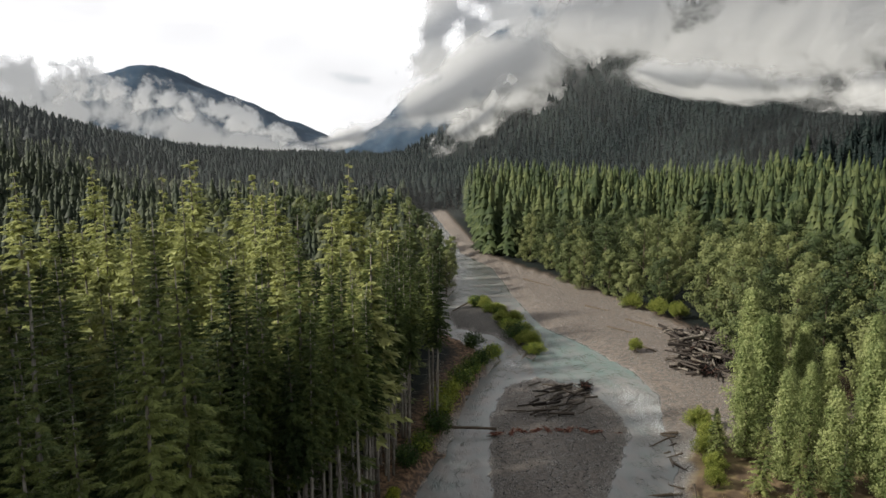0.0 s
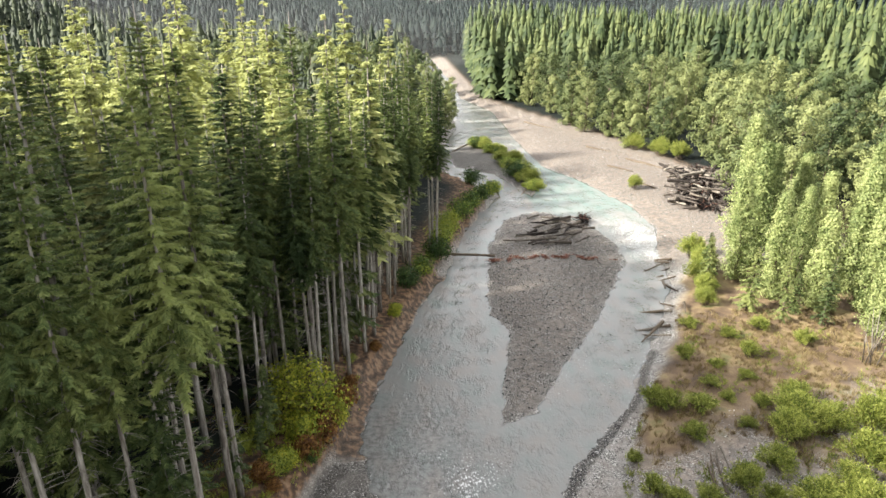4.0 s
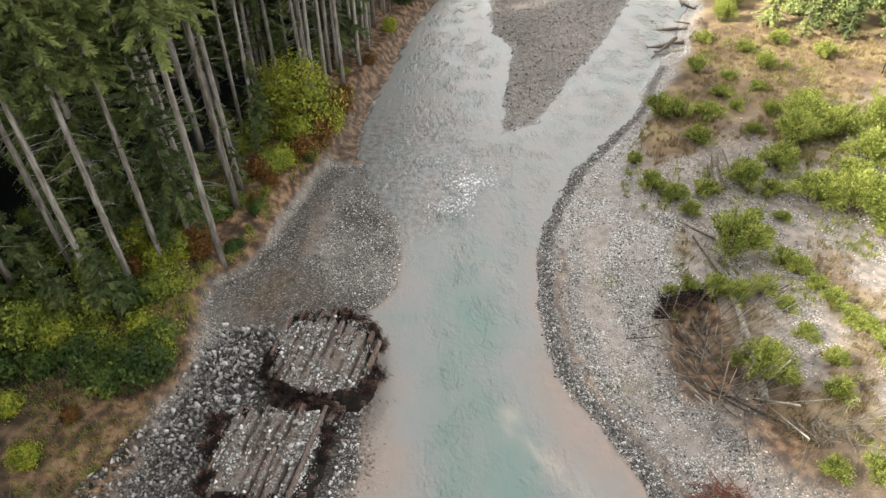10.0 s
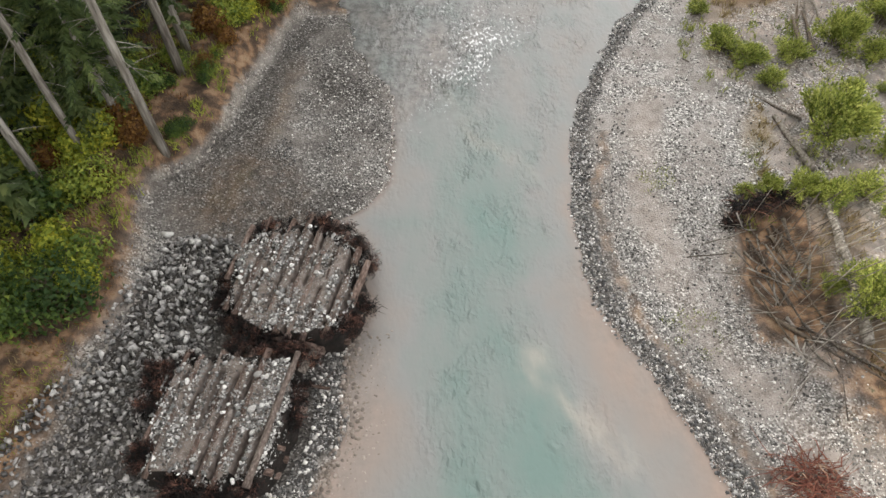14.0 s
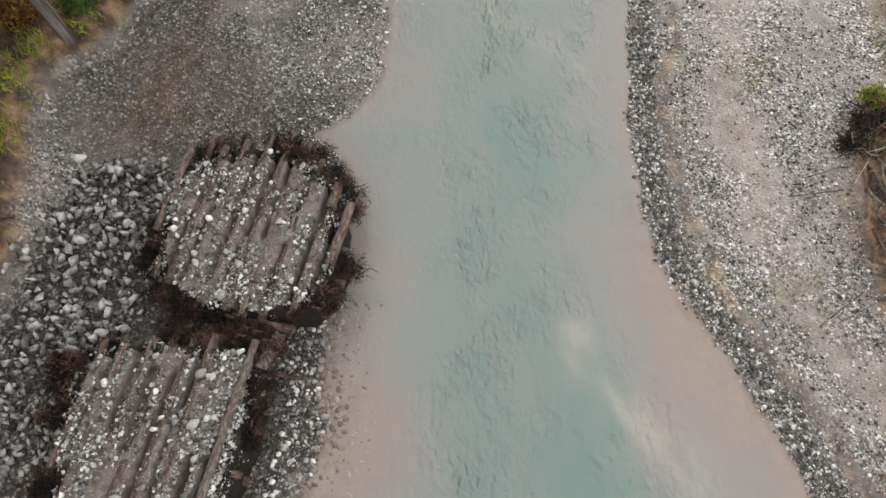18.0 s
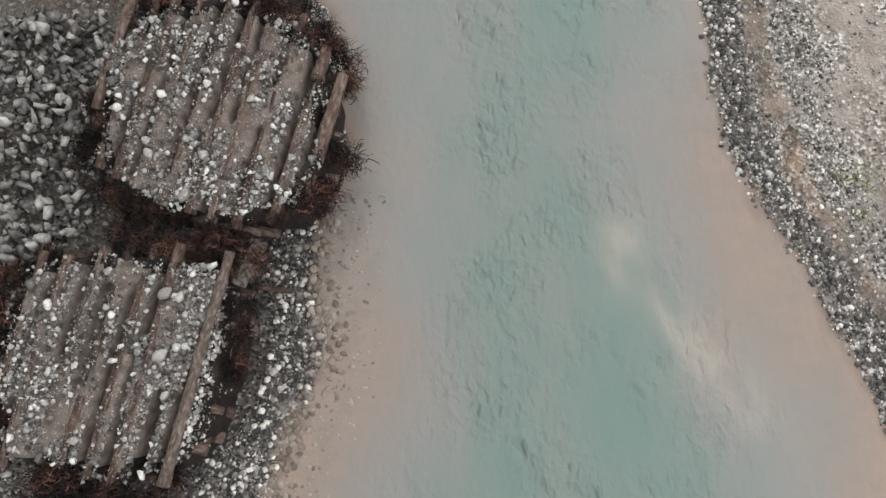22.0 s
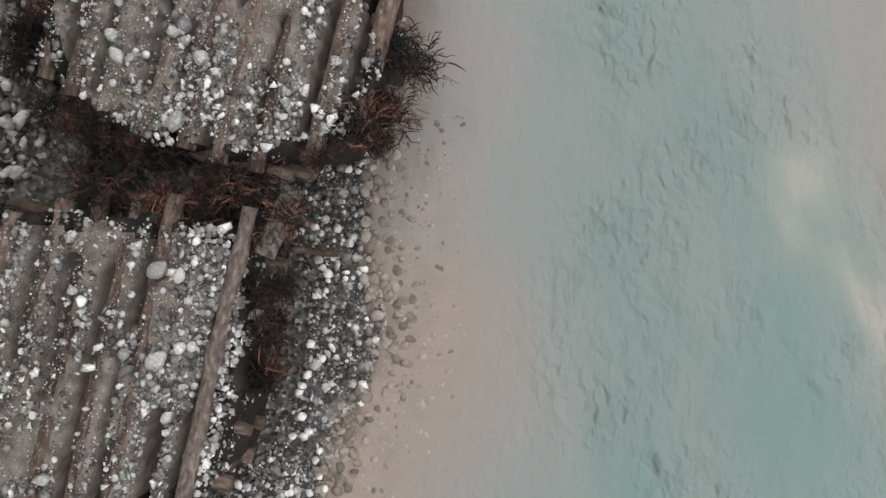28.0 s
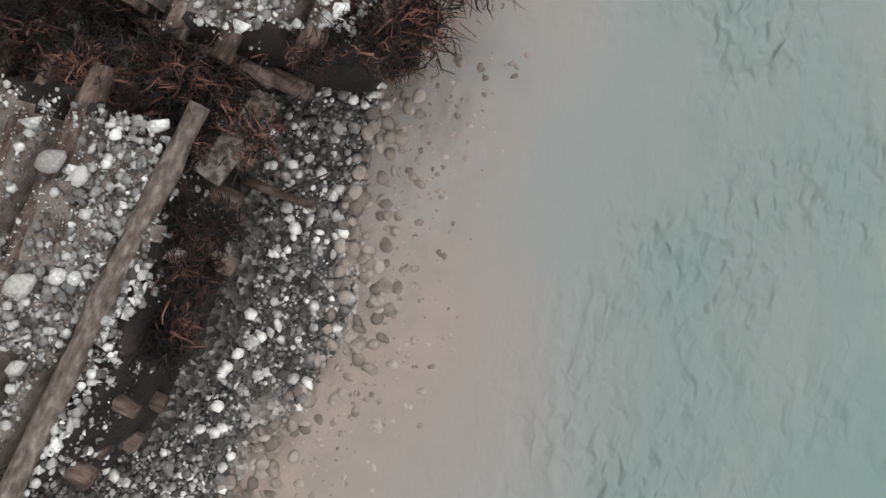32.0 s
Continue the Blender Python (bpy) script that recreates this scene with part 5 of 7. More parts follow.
def stones(name, pts, sizes, material, label, seed, protos=STONES, sink=0.2, parent=None, z=None, smooth=True):
    """Loose stones over the ground, as one mass."""
    r = np.random.default_rng(seed)
    pts = np.asarray(pts)
    zz = land(pts[:, 0], pts[:, 1]) if z is None else z
    g = Geo()
    which = r.integers(0, len(protos), len(pts))
    for k, p in enumerate(protos):
        i = np.where(which == k)[0]
        if not len(i):
            continue
        v, f = p.v[0], p.f[0]
        a = r.uniform(0, 6.283, len(i))
        c, s = np.cos(a), np.sin(a)
        sz = sizes[i]
        x = (v[None, :, 0] * c[:, None] - v[None, :, 1] * s[:, None]) * sz[:, None] + pts[i, 0:1]
        y = (v[None, :, 0] * s[:, None] + v[None, :, 1] * c[:, None]) * sz[:, None] + pts[i, 1:2]
        w = v[None, :, 2] * sz[:, None] + (zz[i] + sz * (0.5 - sink) * 0.6)[:, None]
        g.add(np.stack([x, y, w], -1).reshape(-1, 3), (f[None] + (np.arange(len(i)) * len(v))[:, None, None]).reshape(-1, 3))
    ob = part(name, g, material, parent, smooth=smooth)
    return tagged(ob, label, "" if parent else "stones", kind="stuff")


def strewn(xlo, xhi, ylo, yhi, n, ok, r):
    x, y = r.uniform(xlo, xhi, n), r.uniform(ylo, yhi, n)
    k = ok(x, y)
    return np.stack([x[k], y[k]], 1)


def sizes_of(n, lo, hi, r, power=2.2):
    return lo + (hi - lo) * r.uniform(0, 1, n) ** power


def dry(x, y):
    a, b, c = shores(x, y)
    return (np.minimum(np.minimum(a, b), -c) < 0.05)


def left_bar(x, y):
    return (x < np.interp(y, L_Y, L_X) + 0.3) & (x > np.interp(y, B_Y, B_X) + 0.4) & ((y > 52.5) | (y < 34) | (x > np.interp(y, ledge_y, ledge_x) + 0.3))


def right_bar(x, y):
    return (inside(PIT, x, y) < 0.1) & (x > np.interp(y, R_Y, R_X) - 0.2) & (x < np.interp(y, V_Y, V_X) + 0.5)


r = np.random.default_rng(51)
p = strewn(-16, -3, 31, 53, 15500, lambda x, y: left_bar(x, y) & ((np.hypot((x + 12.2) / 3.8, (y - 33.6) / 3.4) > 1) | (r.uniform(0, 1, len(x)) < 0.3)) & ((beside(SWALE, x, y) > 0.9) | (r.uniform(0, 1, len(x)) < 0.2)) & (r.uniform(0, 1, len(x)) < np.interp(beside(LEDGE, x, y), [0.6, 0.7, 2.6, 4.2], [0, 0.15, 0.22, 1])) & (fbm(x * 0.35, y * 0.35, 3, 14) + 0.08 * (x + 9) > -0.15), r)
k = ((p[:, 1] < 38 + 2 * fbm(p[:, 0] * 0.5, p[:, 1] * 0.5, 2, 36)) & (p[:, 0] < -7.5)) | (beside(LEDGE, p[:, 0], p[:, 1]) < 2.6 + fbm(p[:, 0] * 0.6, p[:, 1] * 0.6, 2, 37))
stones("cobbles", p[~k], sizes_of(int((~k).sum()), 0.06, 0.2, r, 2.6), M_COBBLE, "loose grey and white cobbles on the left gravel bar", 52, STONES[:3] + CHIPS)
stones("muddy_cobbles", p[k], sizes_of(int(k.sum()), 0.06, 0.2, r, 2.6), M_WETSTONE, "dark muddy cobbles on the wet part of the left bar", 69, STONES[:3] + CHIPS)
p = strewn(7, 26, 12, 66, 30000, lambda x, y: right_bar(x, y) & (r.uniform(0, 1, len(x)) < np.interp(x - np.interp(y, R_Y, R_X) + 0.8 * fbm(x * 0.4, y * 0.4, 3, 15), [-0.2, 0.1, 1.3, 1.6, 2.1, 2.4, 3.4, 3.9, 5.6, 6.2, 8.5], [0.6, 1, 1, 0.1, 0.12, 0.9, 0.8, 0.06, 0.06, 0.8, 0.4])), r)
stones("cobbles", p, sizes_of(len(p), 0.06, 0.2, r, 2.6), M_COBBLE, "loose grey and white cobbles along the right shore", 53)
p = strewn(6, 20, 12, 62, 22000, lambda x, y: (x > np.interp(y, R_Y, R_X) - 0.25) & (x < np.interp(y, R_Y, R_X) + 1.25 + 0.4 * fbm(x * 0.6, y * 0.6, 2, 18)), r)
stones("wet_cobbles", p, sizes_of(len(p), 0.08, 0.26, r, 1.8), M_WETSTONE, "dark wet cobbles lining the right water edge", 63)
p = strewn(-18, -10, 33, 54, 14000, lambda x, y: beside(LEDGE, x, y) + 0.25 * fbm(x * 1.5, y * 1.5, 3, 79) < 0.07, r)
stones("clay_clods", p, sizes_of(len(p), 0.06, 0.3, r, 2.4), M_CLAY, "pale grey clay ledge crumbling at the foot of the bank", 68, [angular(380 + i) for i in range(5)], 0.3, smooth=False)
p = strewn(-20, -9, 16, 30, 12000, lambda x, y: np.abs(x - np.interp(y, B_Y, B_X) + 0.8 * fbm(x * 0.5, y * 0.5, 3, 3) - 0.35) < 0.3 * (0.2 + np.clip(fbm(x * 0.3, y * 0.3, 2, 4) + 0.4, 0, 1)), r)
stones("clay_clods", p, sizes_of(len(p), 0.06, 0.3, r, 2.0), M_CLAY, "pale crumbling clay clods along the cut bank", 64, [angular(370 + i) for i in range(5)], 0.3, smooth=False)
p = strewn(7, 22, 13, 38, 44000, lambda x, y: right_bar(x, y) & (r.uniform(0, 1, len(x)) < np.interp(x - np.interp(y, R_Y, R_X) + 0.6 * fbm(x * 0.4, y * 0.4, 3, 15), [-0.2, 1.3, 1.6, 2.1, 2.4, 3.4, 3.9, 5.6, 6.2, 8.5], [1, 1, 0.08, 0.1, 0.9, 0.9, 0.12, 0.12, 0.9, 0.5])), r)
stones("shingle", p, sizes_of(len(p), 0.05, 0.15, r, 2.0), M_COBBLE, "small grey shingle along the right shore", 59, CHIPS)
p = strewn(19, 40, 14, 60, 6000, lambda x, y: (x > np.interp(y, V_Y, V_X)) & (inside(PIT, x, y) < 0) & (fbm(x * 0.22, y * 0.13, 3, 12) < 0.05), r)
stones("cobbles", p, sizes_of(len(p), 0.06, 0.2, r), M_COBBLE, "pale pebbles between the willow tufts", 54)
p = strewn(5, 35, 58, 136, 6500, lambda x, y: inside(MID_BAR, x, y) > -0.3, r)
stones("cobbles", p, sizes_of(len(p), 0.12, 0.4, r), M_WETSTONE, "dark grey cobbles of the mid-river bar", 55, CHIPS)
p = strewn(30, 75, 100, 270, 3000, lambda x, y: right_bar(x, y), r)
stones("cobbles", p, sizes_of(len(p), 0.15, 0.45, r), M_WETSTONE, "brown-grey cobbles of the wide far bar", 56, CHIPS)
p = strewn(-8.6, -4.2, 14.6, 31, 20000, lambda x, y: (x < np.interp(y, L_Y, L_X) + 0.12) & (x > np.interp(y, L_Y, L_X) - np.interp(y, [16, 17, 22, 23.5], [2.2, 1.5, 1.6, 2.4])) & (np.hypot((x + 5.75) / 0.5, (y - 17.2) / 1.2) > 0.9 + 0.4 * fbm(x * 2, y * 2, 2, 35)), r)
p = np.concatenate([p, strewn(-16, -6.4, 13.9, 16.9, 5000, lambda x, y: (x < np.interp(y, L_Y, L_X) + 0.15), r)])
k = (r.uniform(0, 1, len(p)) < 0.78) | (p[:, 0] < -8.4)
stones("shore_shingle", p[k], sizes_of(int(k.sum()), 0.04, 0.15, r, 2.0), M_WETSTONE, "dark wet shingle at the foot of the log cribs", 66, CHIPS)
p = p[~k]
stones("shore_cobbles", p, sizes_of(len(p), 0.05, 0.27, r, 3.0), M_COBBLE, "wet grey cobbles and shingle at the foot of the log cribs", 57, STONES)
p = strewn(-7.0, -2.0, 13.0, 25, 4600, lambda x, y: (x > np.interp(y, L_Y, L_X) - 0.2) & (r.uniform(0, 1, len(x)) < np.clip(1.1 - 0.5 * (x - np.interp(y, L_Y, L_X)), 0, 1)), r)
sz = sizes_of(len(p), 0.07, 0.30, r, 2.4)
stones("silted_stones", p, sz, M_SUBSTONE, "silt-covered stones in the brown shallows", 58, FINE, 0.1, z=np.maximum(land(p[:, 0], p[:, 1]), -0.5 * sz))


# ---- riprap ----
# rubble is darker than the rocks: shade of the gaps put into its colour
M_RUBBLE = mat("grey_rubble", [(0.2, (0.03, 0.028, 0.027)), (0.5, (0.175, 0.167, 0.162)), (0.85, (0.5, 0.48, 0.46))], scale=3, bump=0.6, island=0.6, rough=0.8)
riprap = tagged(new("riprap"), "heap of angular grey rocks guarding the bank", "riprap")
ROCKS = [angular(340 + i, 9).mesh("rock", M_RIPRAP) for i in range(9)]
p = scatter(-23, -11, 11, 31, 0.39, lambda x, y: inside(RIP, x, y) > -0.1, r)
p = p[np.argsort(-p[:, 1])]
for i, (x, y) in enumerate(p[:330]):
    s = 0.27 + 0.36 * r.uniform() ** 1.8
    o = part("rock", ROCKS[i % 9], None, riprap)
    o.matrix_basis = pose(x, y, land1(x, y) + 0.12 + r.uniform(0.04, 0.28), *r.uniform(0, 360, 3)) @ Matrix.Diagonal((s, s, s * 0.9, 1))
q = np.concatenate([p[330:], strewn(-23, -11, 11, 31, 4400, lambda x, y: inside(RIP, x, y) > -0.3, r)])
stones("rubble", q, sizes_of(len(q), 0.14, 0.46, r, 1.6), M_RUBBLE, "smaller grey broken rock filling the heap", 60, [angular(350 + i, 8) for i in range(16)], 0.1, riprap, smooth=False)
white = part("pale_boulder", angular(361), mat("pale_granite", [(0.3, (0.45, 0.44, 0.42)), (0.7, (0.68, 0.67, 0.65))], scale=6, bump=0.4))
white.matrix_basis = pose(-15.8, 30.4, land1(-15.8, 30.4) + 0.15, 5, 3, 160) @ Matrix.Diagonal((0.85, 0.7, 0.6, 1))
tagged(white, "long pale boulder lying above the rock heap", "boulder")


# ---- logs and roots ----
def log_geo(length, r0, r1, seed, bend=0.02, stubs=0, sides=9):
    """A lying log along +y, with worn skin, slight bend and branch stubs."""
    r = np.random.default_rng(seed)
    k = max(5, int(length / 0.45))
    t = np.linspace(0, 1, k)
    amp = r.uniform(-1, 1, 2) * bend * length
    path = np.stack([amp[0] * np.sin(t * 3.1), t * length, amp[1] * 0.3 * np.sin(t * 3.1)], 1)
    gs = [tube(path, r0 + (r1 - r0) * t + 0.06 * r0 * r.normal(0, 1, k), sides, wob=0.16, r=r)]
    for i in range(stubs):
        q = path[int(r.integers(1, k - 1))]
        a, ln = r.uniform(0, 6.283), r.uniform(0.3, 1.4)
        gs.append(tube([q, q + np.array([np.cos(a), r.uniform(0.2, 0.9), abs(np.sin(a))]) * ln], [r0 * 0.3, 0.01], 4, cap=False))
    return join(*gs)


def lay(ob, a, b, za, zb):
    """Lay a log that runs along +y from a towards b."""
    a, b = Vector((*a, za)), Vector((*b, zb))
    ob.matrix_basis = Matrix.Translation(a) @ (b - a).to_track_quat("Y", "Z").to_matrix().to_4x4()
    return ob


def drift_log(a, b, r0, r1, seed, label, material=M_DRIFT, lift=0.0, stubs=3, group="", bend=0.02):
    za, zb = land1(*a) + r0 * 0.7 + lift, land1(*b) + r1 * 0.7 + lift
    ln = math.dist((*a, za), (*b, zb))
    o = part("drift_log", log_geo(ln, r0, r1, seed, bend, stubs), material, smooth=True)
    lay(o, a, b, za, zb)
    return tagged(o, label, "log", group)


def tangle(n, R, seed, thick=0.016, droop=0.3, up=0.35):
    """A knot of thin roots that spring from one place."""
    r = np.random.default_rng(seed)
    gs = []
    for i in range(n):
        a = r.uniform(0, 6.283)
        p = r.normal(0, 0.28, 3) * R * np.array([1, 1, 0.5])
        d = np.array([np.cos(a), np.sin(a), r.uniform(-0.5, up)])
        pts = [p]
        for s in range(3):
            d = unit(d + r.normal(0, 0.45, 3) + np.array([0, 0, -droop * 0.3 * s]))
            pts.append(pts[-1] + d * R * r.uniform(0.18, 0.42))
        gs.append(tube(pts, thick * np.array([1.3, 1.0, 0.7, 0.35]) * r.uniform(0.6, 1.8), 3, cap=False))
    return join(*gs)


M_COBBLE_ONE = mat("single_cobbles", [(0.2, (0.12, 0.12, 0.118)), (0.42, (0.27, 0.268, 0.26)), (0.62, (0.46, 0.455, 0.44)), (0.82, (0.78, 0.77, 0.75))], scale=5, bump=0.3, obrand=0.8, rough=0.75)
M_CRIBSTONE = mat("crib_gravel", [(0.2, (0.055, 0.05, 0.046)), (0.4, (0.15, 0.146, 0.14)), (0.58, (0.25, 0.246, 0.237)), (0.75, (0.42, 0.414, 0.397)), (0.95, (0.7, 0.69, 0.67))], scale=5, bump=0.3, island=0.75, rough=0.8)
M_FILL = mat("gravelly_soil_fill", [(0.3, (0.10, 0.08, 0.069)), (0.5, (0.18, 0.15, 0.131)), (0.7, (0.26, 0.226, 0.202))], scale=3.2, detail=10, bump=1.0, bump_scale=26)
# crib sides: near-black colour holds the shade of gaps under the roots
M_SHADESIDE = mat("gap_shade_side", [(0.35, (0.008, 0.007, 0.006)), (0.7, (0.028, 0.021, 0.018))], scale=2.5, bump=0.8)


def hairs(n, R, seed, width):
    """A matted knot of fine curling rootlets, as ribbons."""
    r = np.random.default_rng(seed)
    p = r.normal(0, 0.33, (n, 3)) * R * np.array([1, 1, 0.55])
    d = unit(np.column_stack([p[:, :2] + r.normal(0, 0.3 * R, (n, 2)), r.uniform(-0.5, 0.5, n)]))
    ps = [p]
    for s in range(3):
        d = unit(d + r.normal(0, 0.6, (n, 3)) - np.array([0, 0, 0.12 * s]))
        ps.append(ps[-1] + d * R * r.uniform(0.09, 0.32, (n, 1)))
    side = unit(np.cross(d, r.normal(0, 0.5, (n, 3)) + np.array([0, 0, 1.0])))
    w = width * r.uniform(0.5, 1.8, (n, 1))
    rows = [x for q, k in zip(ps, (1.2, 1.0, 0.7, 0.2)) for x in (q - side * w * k, q + side * w * k)]
    i = np.arange(n)[:, None] * 8
    f = np.concatenate([i + np.array([[2 * k, 2 * k + 1, 2 * k + 3, 2 * k + 2]]) for k in range(3)])
    return Geo().add(np.stack(rows, 1).reshape(-1, 3), f)


def chord(poly, x0, y0, ux, uy):
    """Where a line through (x0, y0) enters and leaves an outline."""
    t = np.linspace(-7, 7, 561)
    k = np.where(inside(poly, x0 + t * ux, y0 + t * uy) > 0)[0]
    return (t[k[0]], t[k[-1]]) if len(k) else None


def log_crib(poly, angle, top, seed, label, over=0.1, limit=9.0):
    """A log crib: gravel-filled, parallel half-buried logs on top, cross logs beneath, a fringe of roots all round."""
    r = np.random.default_rng(seed)
    c = np.mean(poly, 0)
    crib = tagged(new("log_crib"), label, "log crib", "log cribs")
    ux, uy = math.sin(radians(angle)), math.cos(radians(angle))
    lines = [o + r.uniform(-0.14, 0.14) for o in np.arange(-4.6, 4.7, 0.76)]
    # filling: a low mound over the crib's outline, steep sides coloured near-black for shade
    gx_ = np.arange(c[0] - 5.2, c[0] + 5.2, 0.09)
    gy_ = np.arange(c[1] - 5.2, c[1] + 5.2, 0.12)
    def slots(x, y):
        # open gaps along some of the logs
        a, b = (x - c[0]) * uy - (y - c[1]) * ux, (x - c[0]) * ux + (y - c[1]) * uy
        near = np.abs(a[..., None] - (np.array(lines) - 0.25)).min(-1)
        return 1.2 * np.exp(-(near / 0.115) ** 2) * step(-0.08, 0.04, fbm(b * 0.55 + 7 * np.round(a / 0.76), a * 0 + seed, 2, seed + 3)) * (inside(poly, x, y) > 0.5)
    def mound(x, y):
        d = inside(poly, x, y) + 0.25 * fbm(x * 1.2, y * 1.2, 3, seed)
        return np.where(d > -0.2, top - 0.10 + 0.10 * fbm(x * 1.3, y * 1.3, 3, seed + 1), 0) * step(0.1, 0.5, d) - slots(x, y) + (-0.5 + land(x, y)) * (1 - step(0.1, 0.5, d))
    g, X, Y = sheet(gx_, gy_, mound)
    keep = inside(poly, X, Y) > -0.35
    f = g.f[0]
    f = f[keep[f].all(1)]
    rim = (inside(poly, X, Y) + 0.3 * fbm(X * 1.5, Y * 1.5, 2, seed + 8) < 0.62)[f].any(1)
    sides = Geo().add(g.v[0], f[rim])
    g.f[0] = f[~rim]
    part("filling", g, M_FILL, crib, "grey-brown gravelly soil", smooth=True)
    part("side", sides, M_SHADESIDE, crib, "soil sides coloured near-black for the shade in the gaps", smooth=True)
    # top logs
    px, py = uy, -ux
    k, offs = 0, []
    for off in lines:
        ch = chord(poly, c[0] + off * px, c[1] + off * py, ux, uy)
        if not ch or ch[1] - ch[0] < 2.0 or off > limit:
            continue
        offs.append(off)
        cuts = [ch[0] + r.uniform(0.1, 0.5), ch[1] + r.uniform(-0.35, over)]
        if r.uniform() < 0.5:
            mid = r.uniform(0.25, 0.75) * (cuts[1] - cuts[0]) + cuts[0]
            gap = r.uniform(0.1, 0.5)
            cuts = [cuts[0], mid - gap, mid + gap, cuts[1]]
        for t0, t1 in zip(cuts[::2], cuts[1::2]):
            if t1 - t0 < 0.8:
                continue
            rad = r.uniform(0.13, 0.22)
            skew = r.normal(0, 0.05)
            o = part("log", log_geo(t1 - t0, rad, rad * r.uniform(0.75, 1.0), seed * 50 + k, 0.012, 0), M_LOGBROWN, crib, smooth=True)
            z = top - 1.2 * rad + r.uniform(-0.1, 0.0)
            lay(o, (c[0] + off * px + t0 * ux, c[1] + off * py + t0 * uy), (c[0] + (off + skew) * px + t1 * ux, c[1] + (off + skew) * py + t1 * uy), z, z + r.uniform(-0.05, 0.05))
            k += 1
    # cross logs in the sides
    for lvl in (0.62, 1.18, 1.7):
        for off in np.arange(-3.2, 3.3, 1.05):
            off += r.uniform(-0.2, 0.2)
            ch = chord(poly, c[0] + off * ux, c[1] + off * uy, px, py)
            if not ch:
                continue
            rad = r.uniform(0.13, 0.19)
            t0, t1 = ch[0] - r.uniform(-0.6, 0.25), ch[1] + r.uniform(-0.7, 0.1)
            o = part("log", log_geo(t1 - t0, rad, rad * 0.9, seed * 70 + k, 0.006, 0), M_LOGBROWN, crib, smooth=True)
            lay(o, (c[0] + off * ux + t0 * px, c[1] + off * uy + t0 * py), (c[0] + off * ux + t1 * px, c[1] + off * uy + t1 * py), lvl, lvl)
            k += 1
    # fringe of roots round the edge
    edge = []
    for (ax, ay), (bx, by) in zip(poly, poly[1:] + poly[:1]):
        n = max(1, int(math.dist((ax, ay), (bx, by)) / 0.5))
        edge += [(ax + (bx - ax) * i / n, ay + (by - ay) * i / n) for i in range(n)]
    knots = [hairs(300, 0.46, seed * 9 + i, (0.0075, 0.0075, 0.013)[i % 3]) for i in range(6)]
    fringe = Geo()
    for i, (x, y) in enumerate(edge * 3):
        if fbm(np.array(x * 0.8), np.array(y * 0.8), 2, seed + 12) < 0.3 * (i % 3) - 0.34:
            continue
        inn = r.uniform(-0.32, 0.34)
        x, y = x + (c[0] - x) * inn * 0.3, y + (c[1] - y) * inn * 0.3
        zz = top - 0.05 - 0.55 * r.uniform() - 0.9 * max(0.0, -inn) * 3 * r.uniform()
        k = knots[i % 6]
        sc = 0.55 + 0.95 * r.uniform() ** 1.6
        m = np.array(pose(x + r.uniform(-0.2, 0.2), y + r.uniform(-0.2, 0.2), zz, *r.uniform(-25, 25, 2), r.uniform(0, 360)))
        v = np.concatenate(k.v) * sc @ m[:3, :3].T + m[:3, 3]
        fringe.v.append(v)
        fringe.f += [f + fringe.n for f in k.f]
        fringe.n += len(v)
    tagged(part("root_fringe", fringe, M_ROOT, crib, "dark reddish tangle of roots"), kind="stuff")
    # stones on top
    n = 60000
    q = np.stack([r.uniform(c[0] - 5, c[0] + 5, n), r.uniform(c[1] - 5, c[1] + 5, n)], 1)
    q = q[(inside(poly, q[:, 0], q[:, 1]) + 0.3 * fbm(q[:, 0] * 1.4, q[:, 1] * 1.4, 2, seed + 9) > 0.34) & (r.uniform(0, 1, n) < 0.44 + 0.9 * fbm(q[:, 0] * 0.9, q[:, 1] * 0.9, 3, seed + 4))]
    sz = sizes_of(len(q), 0.045, 0.19, r, 3.0)
    across = (q[:, 0] - c[0]) * px + (q[:, 1] - c[1]) * py
    on_log = np.abs(across[:, None] - np.array(offs)[None]).min(1) < 0.16
    keep = ~on_log | (r.uniform(0, 1, len(q)) < 0.45 * (sz < 0.065) + 0.12)
    keep &= on_log | (slots(q[:, 0], q[:, 1]) < 0.12)
    q, sz, on_log = q[keep], sz[keep], on_log[keep]
    lie = np.where(on_log, top - 0.03, mound(q[:, 0], q[:, 1])) + 0.01
    stones("gravel", q, sz, M_CRIBSTONE, "white and grey pebbles strewn on the logs", seed + 5, STONES + GRITS[:4], 0.2, crib, lie)
    gq = np.stack([r.uniform(c[0] - 5, c[0] + 5, 26000), r.uniform(c[1] - 5, c[1] + 5, 26000)], 1)
    gq = gq[(inside(poly, gq[:, 0], gq[:, 1]) > 0.6) & (slots(gq[:, 0], gq[:, 1]) < 0.12)][:7000]
    near_log = np.abs(((gq[:, 0] - c[0]) * px + (gq[:, 1] - c[1]) * py)[:, None] - np.array(offs)[None]).min(1) < 0.12
    stones("grit", gq, sizes_of(len(gq), 0.02, 0.05, r, 1.5), M_CRIBSTONE, "fine grit scattered over the logs", seed + 6, CHIPS, 0.2, crib, np.where(near_log, top - 0.02, mound(gq[:, 0], gq[:, 1])) + 0.005)
    rocks = [(stone(seed * 3 + i, True, 0.7, 0.16) if i % 3 == 0 else angular(seed * 3 + i)).mesh("cobble", M_COBBLE_ONE, i % 3 == 0) for i in range(6)]
    j = r.permutation(len(q))[:190]
    for i, (x, y) in enumerate(q[j]):
        o = part("cobble", rocks[i % 6], None, crib)
        s = 0.10 + 0.22 * r.uniform() ** 3
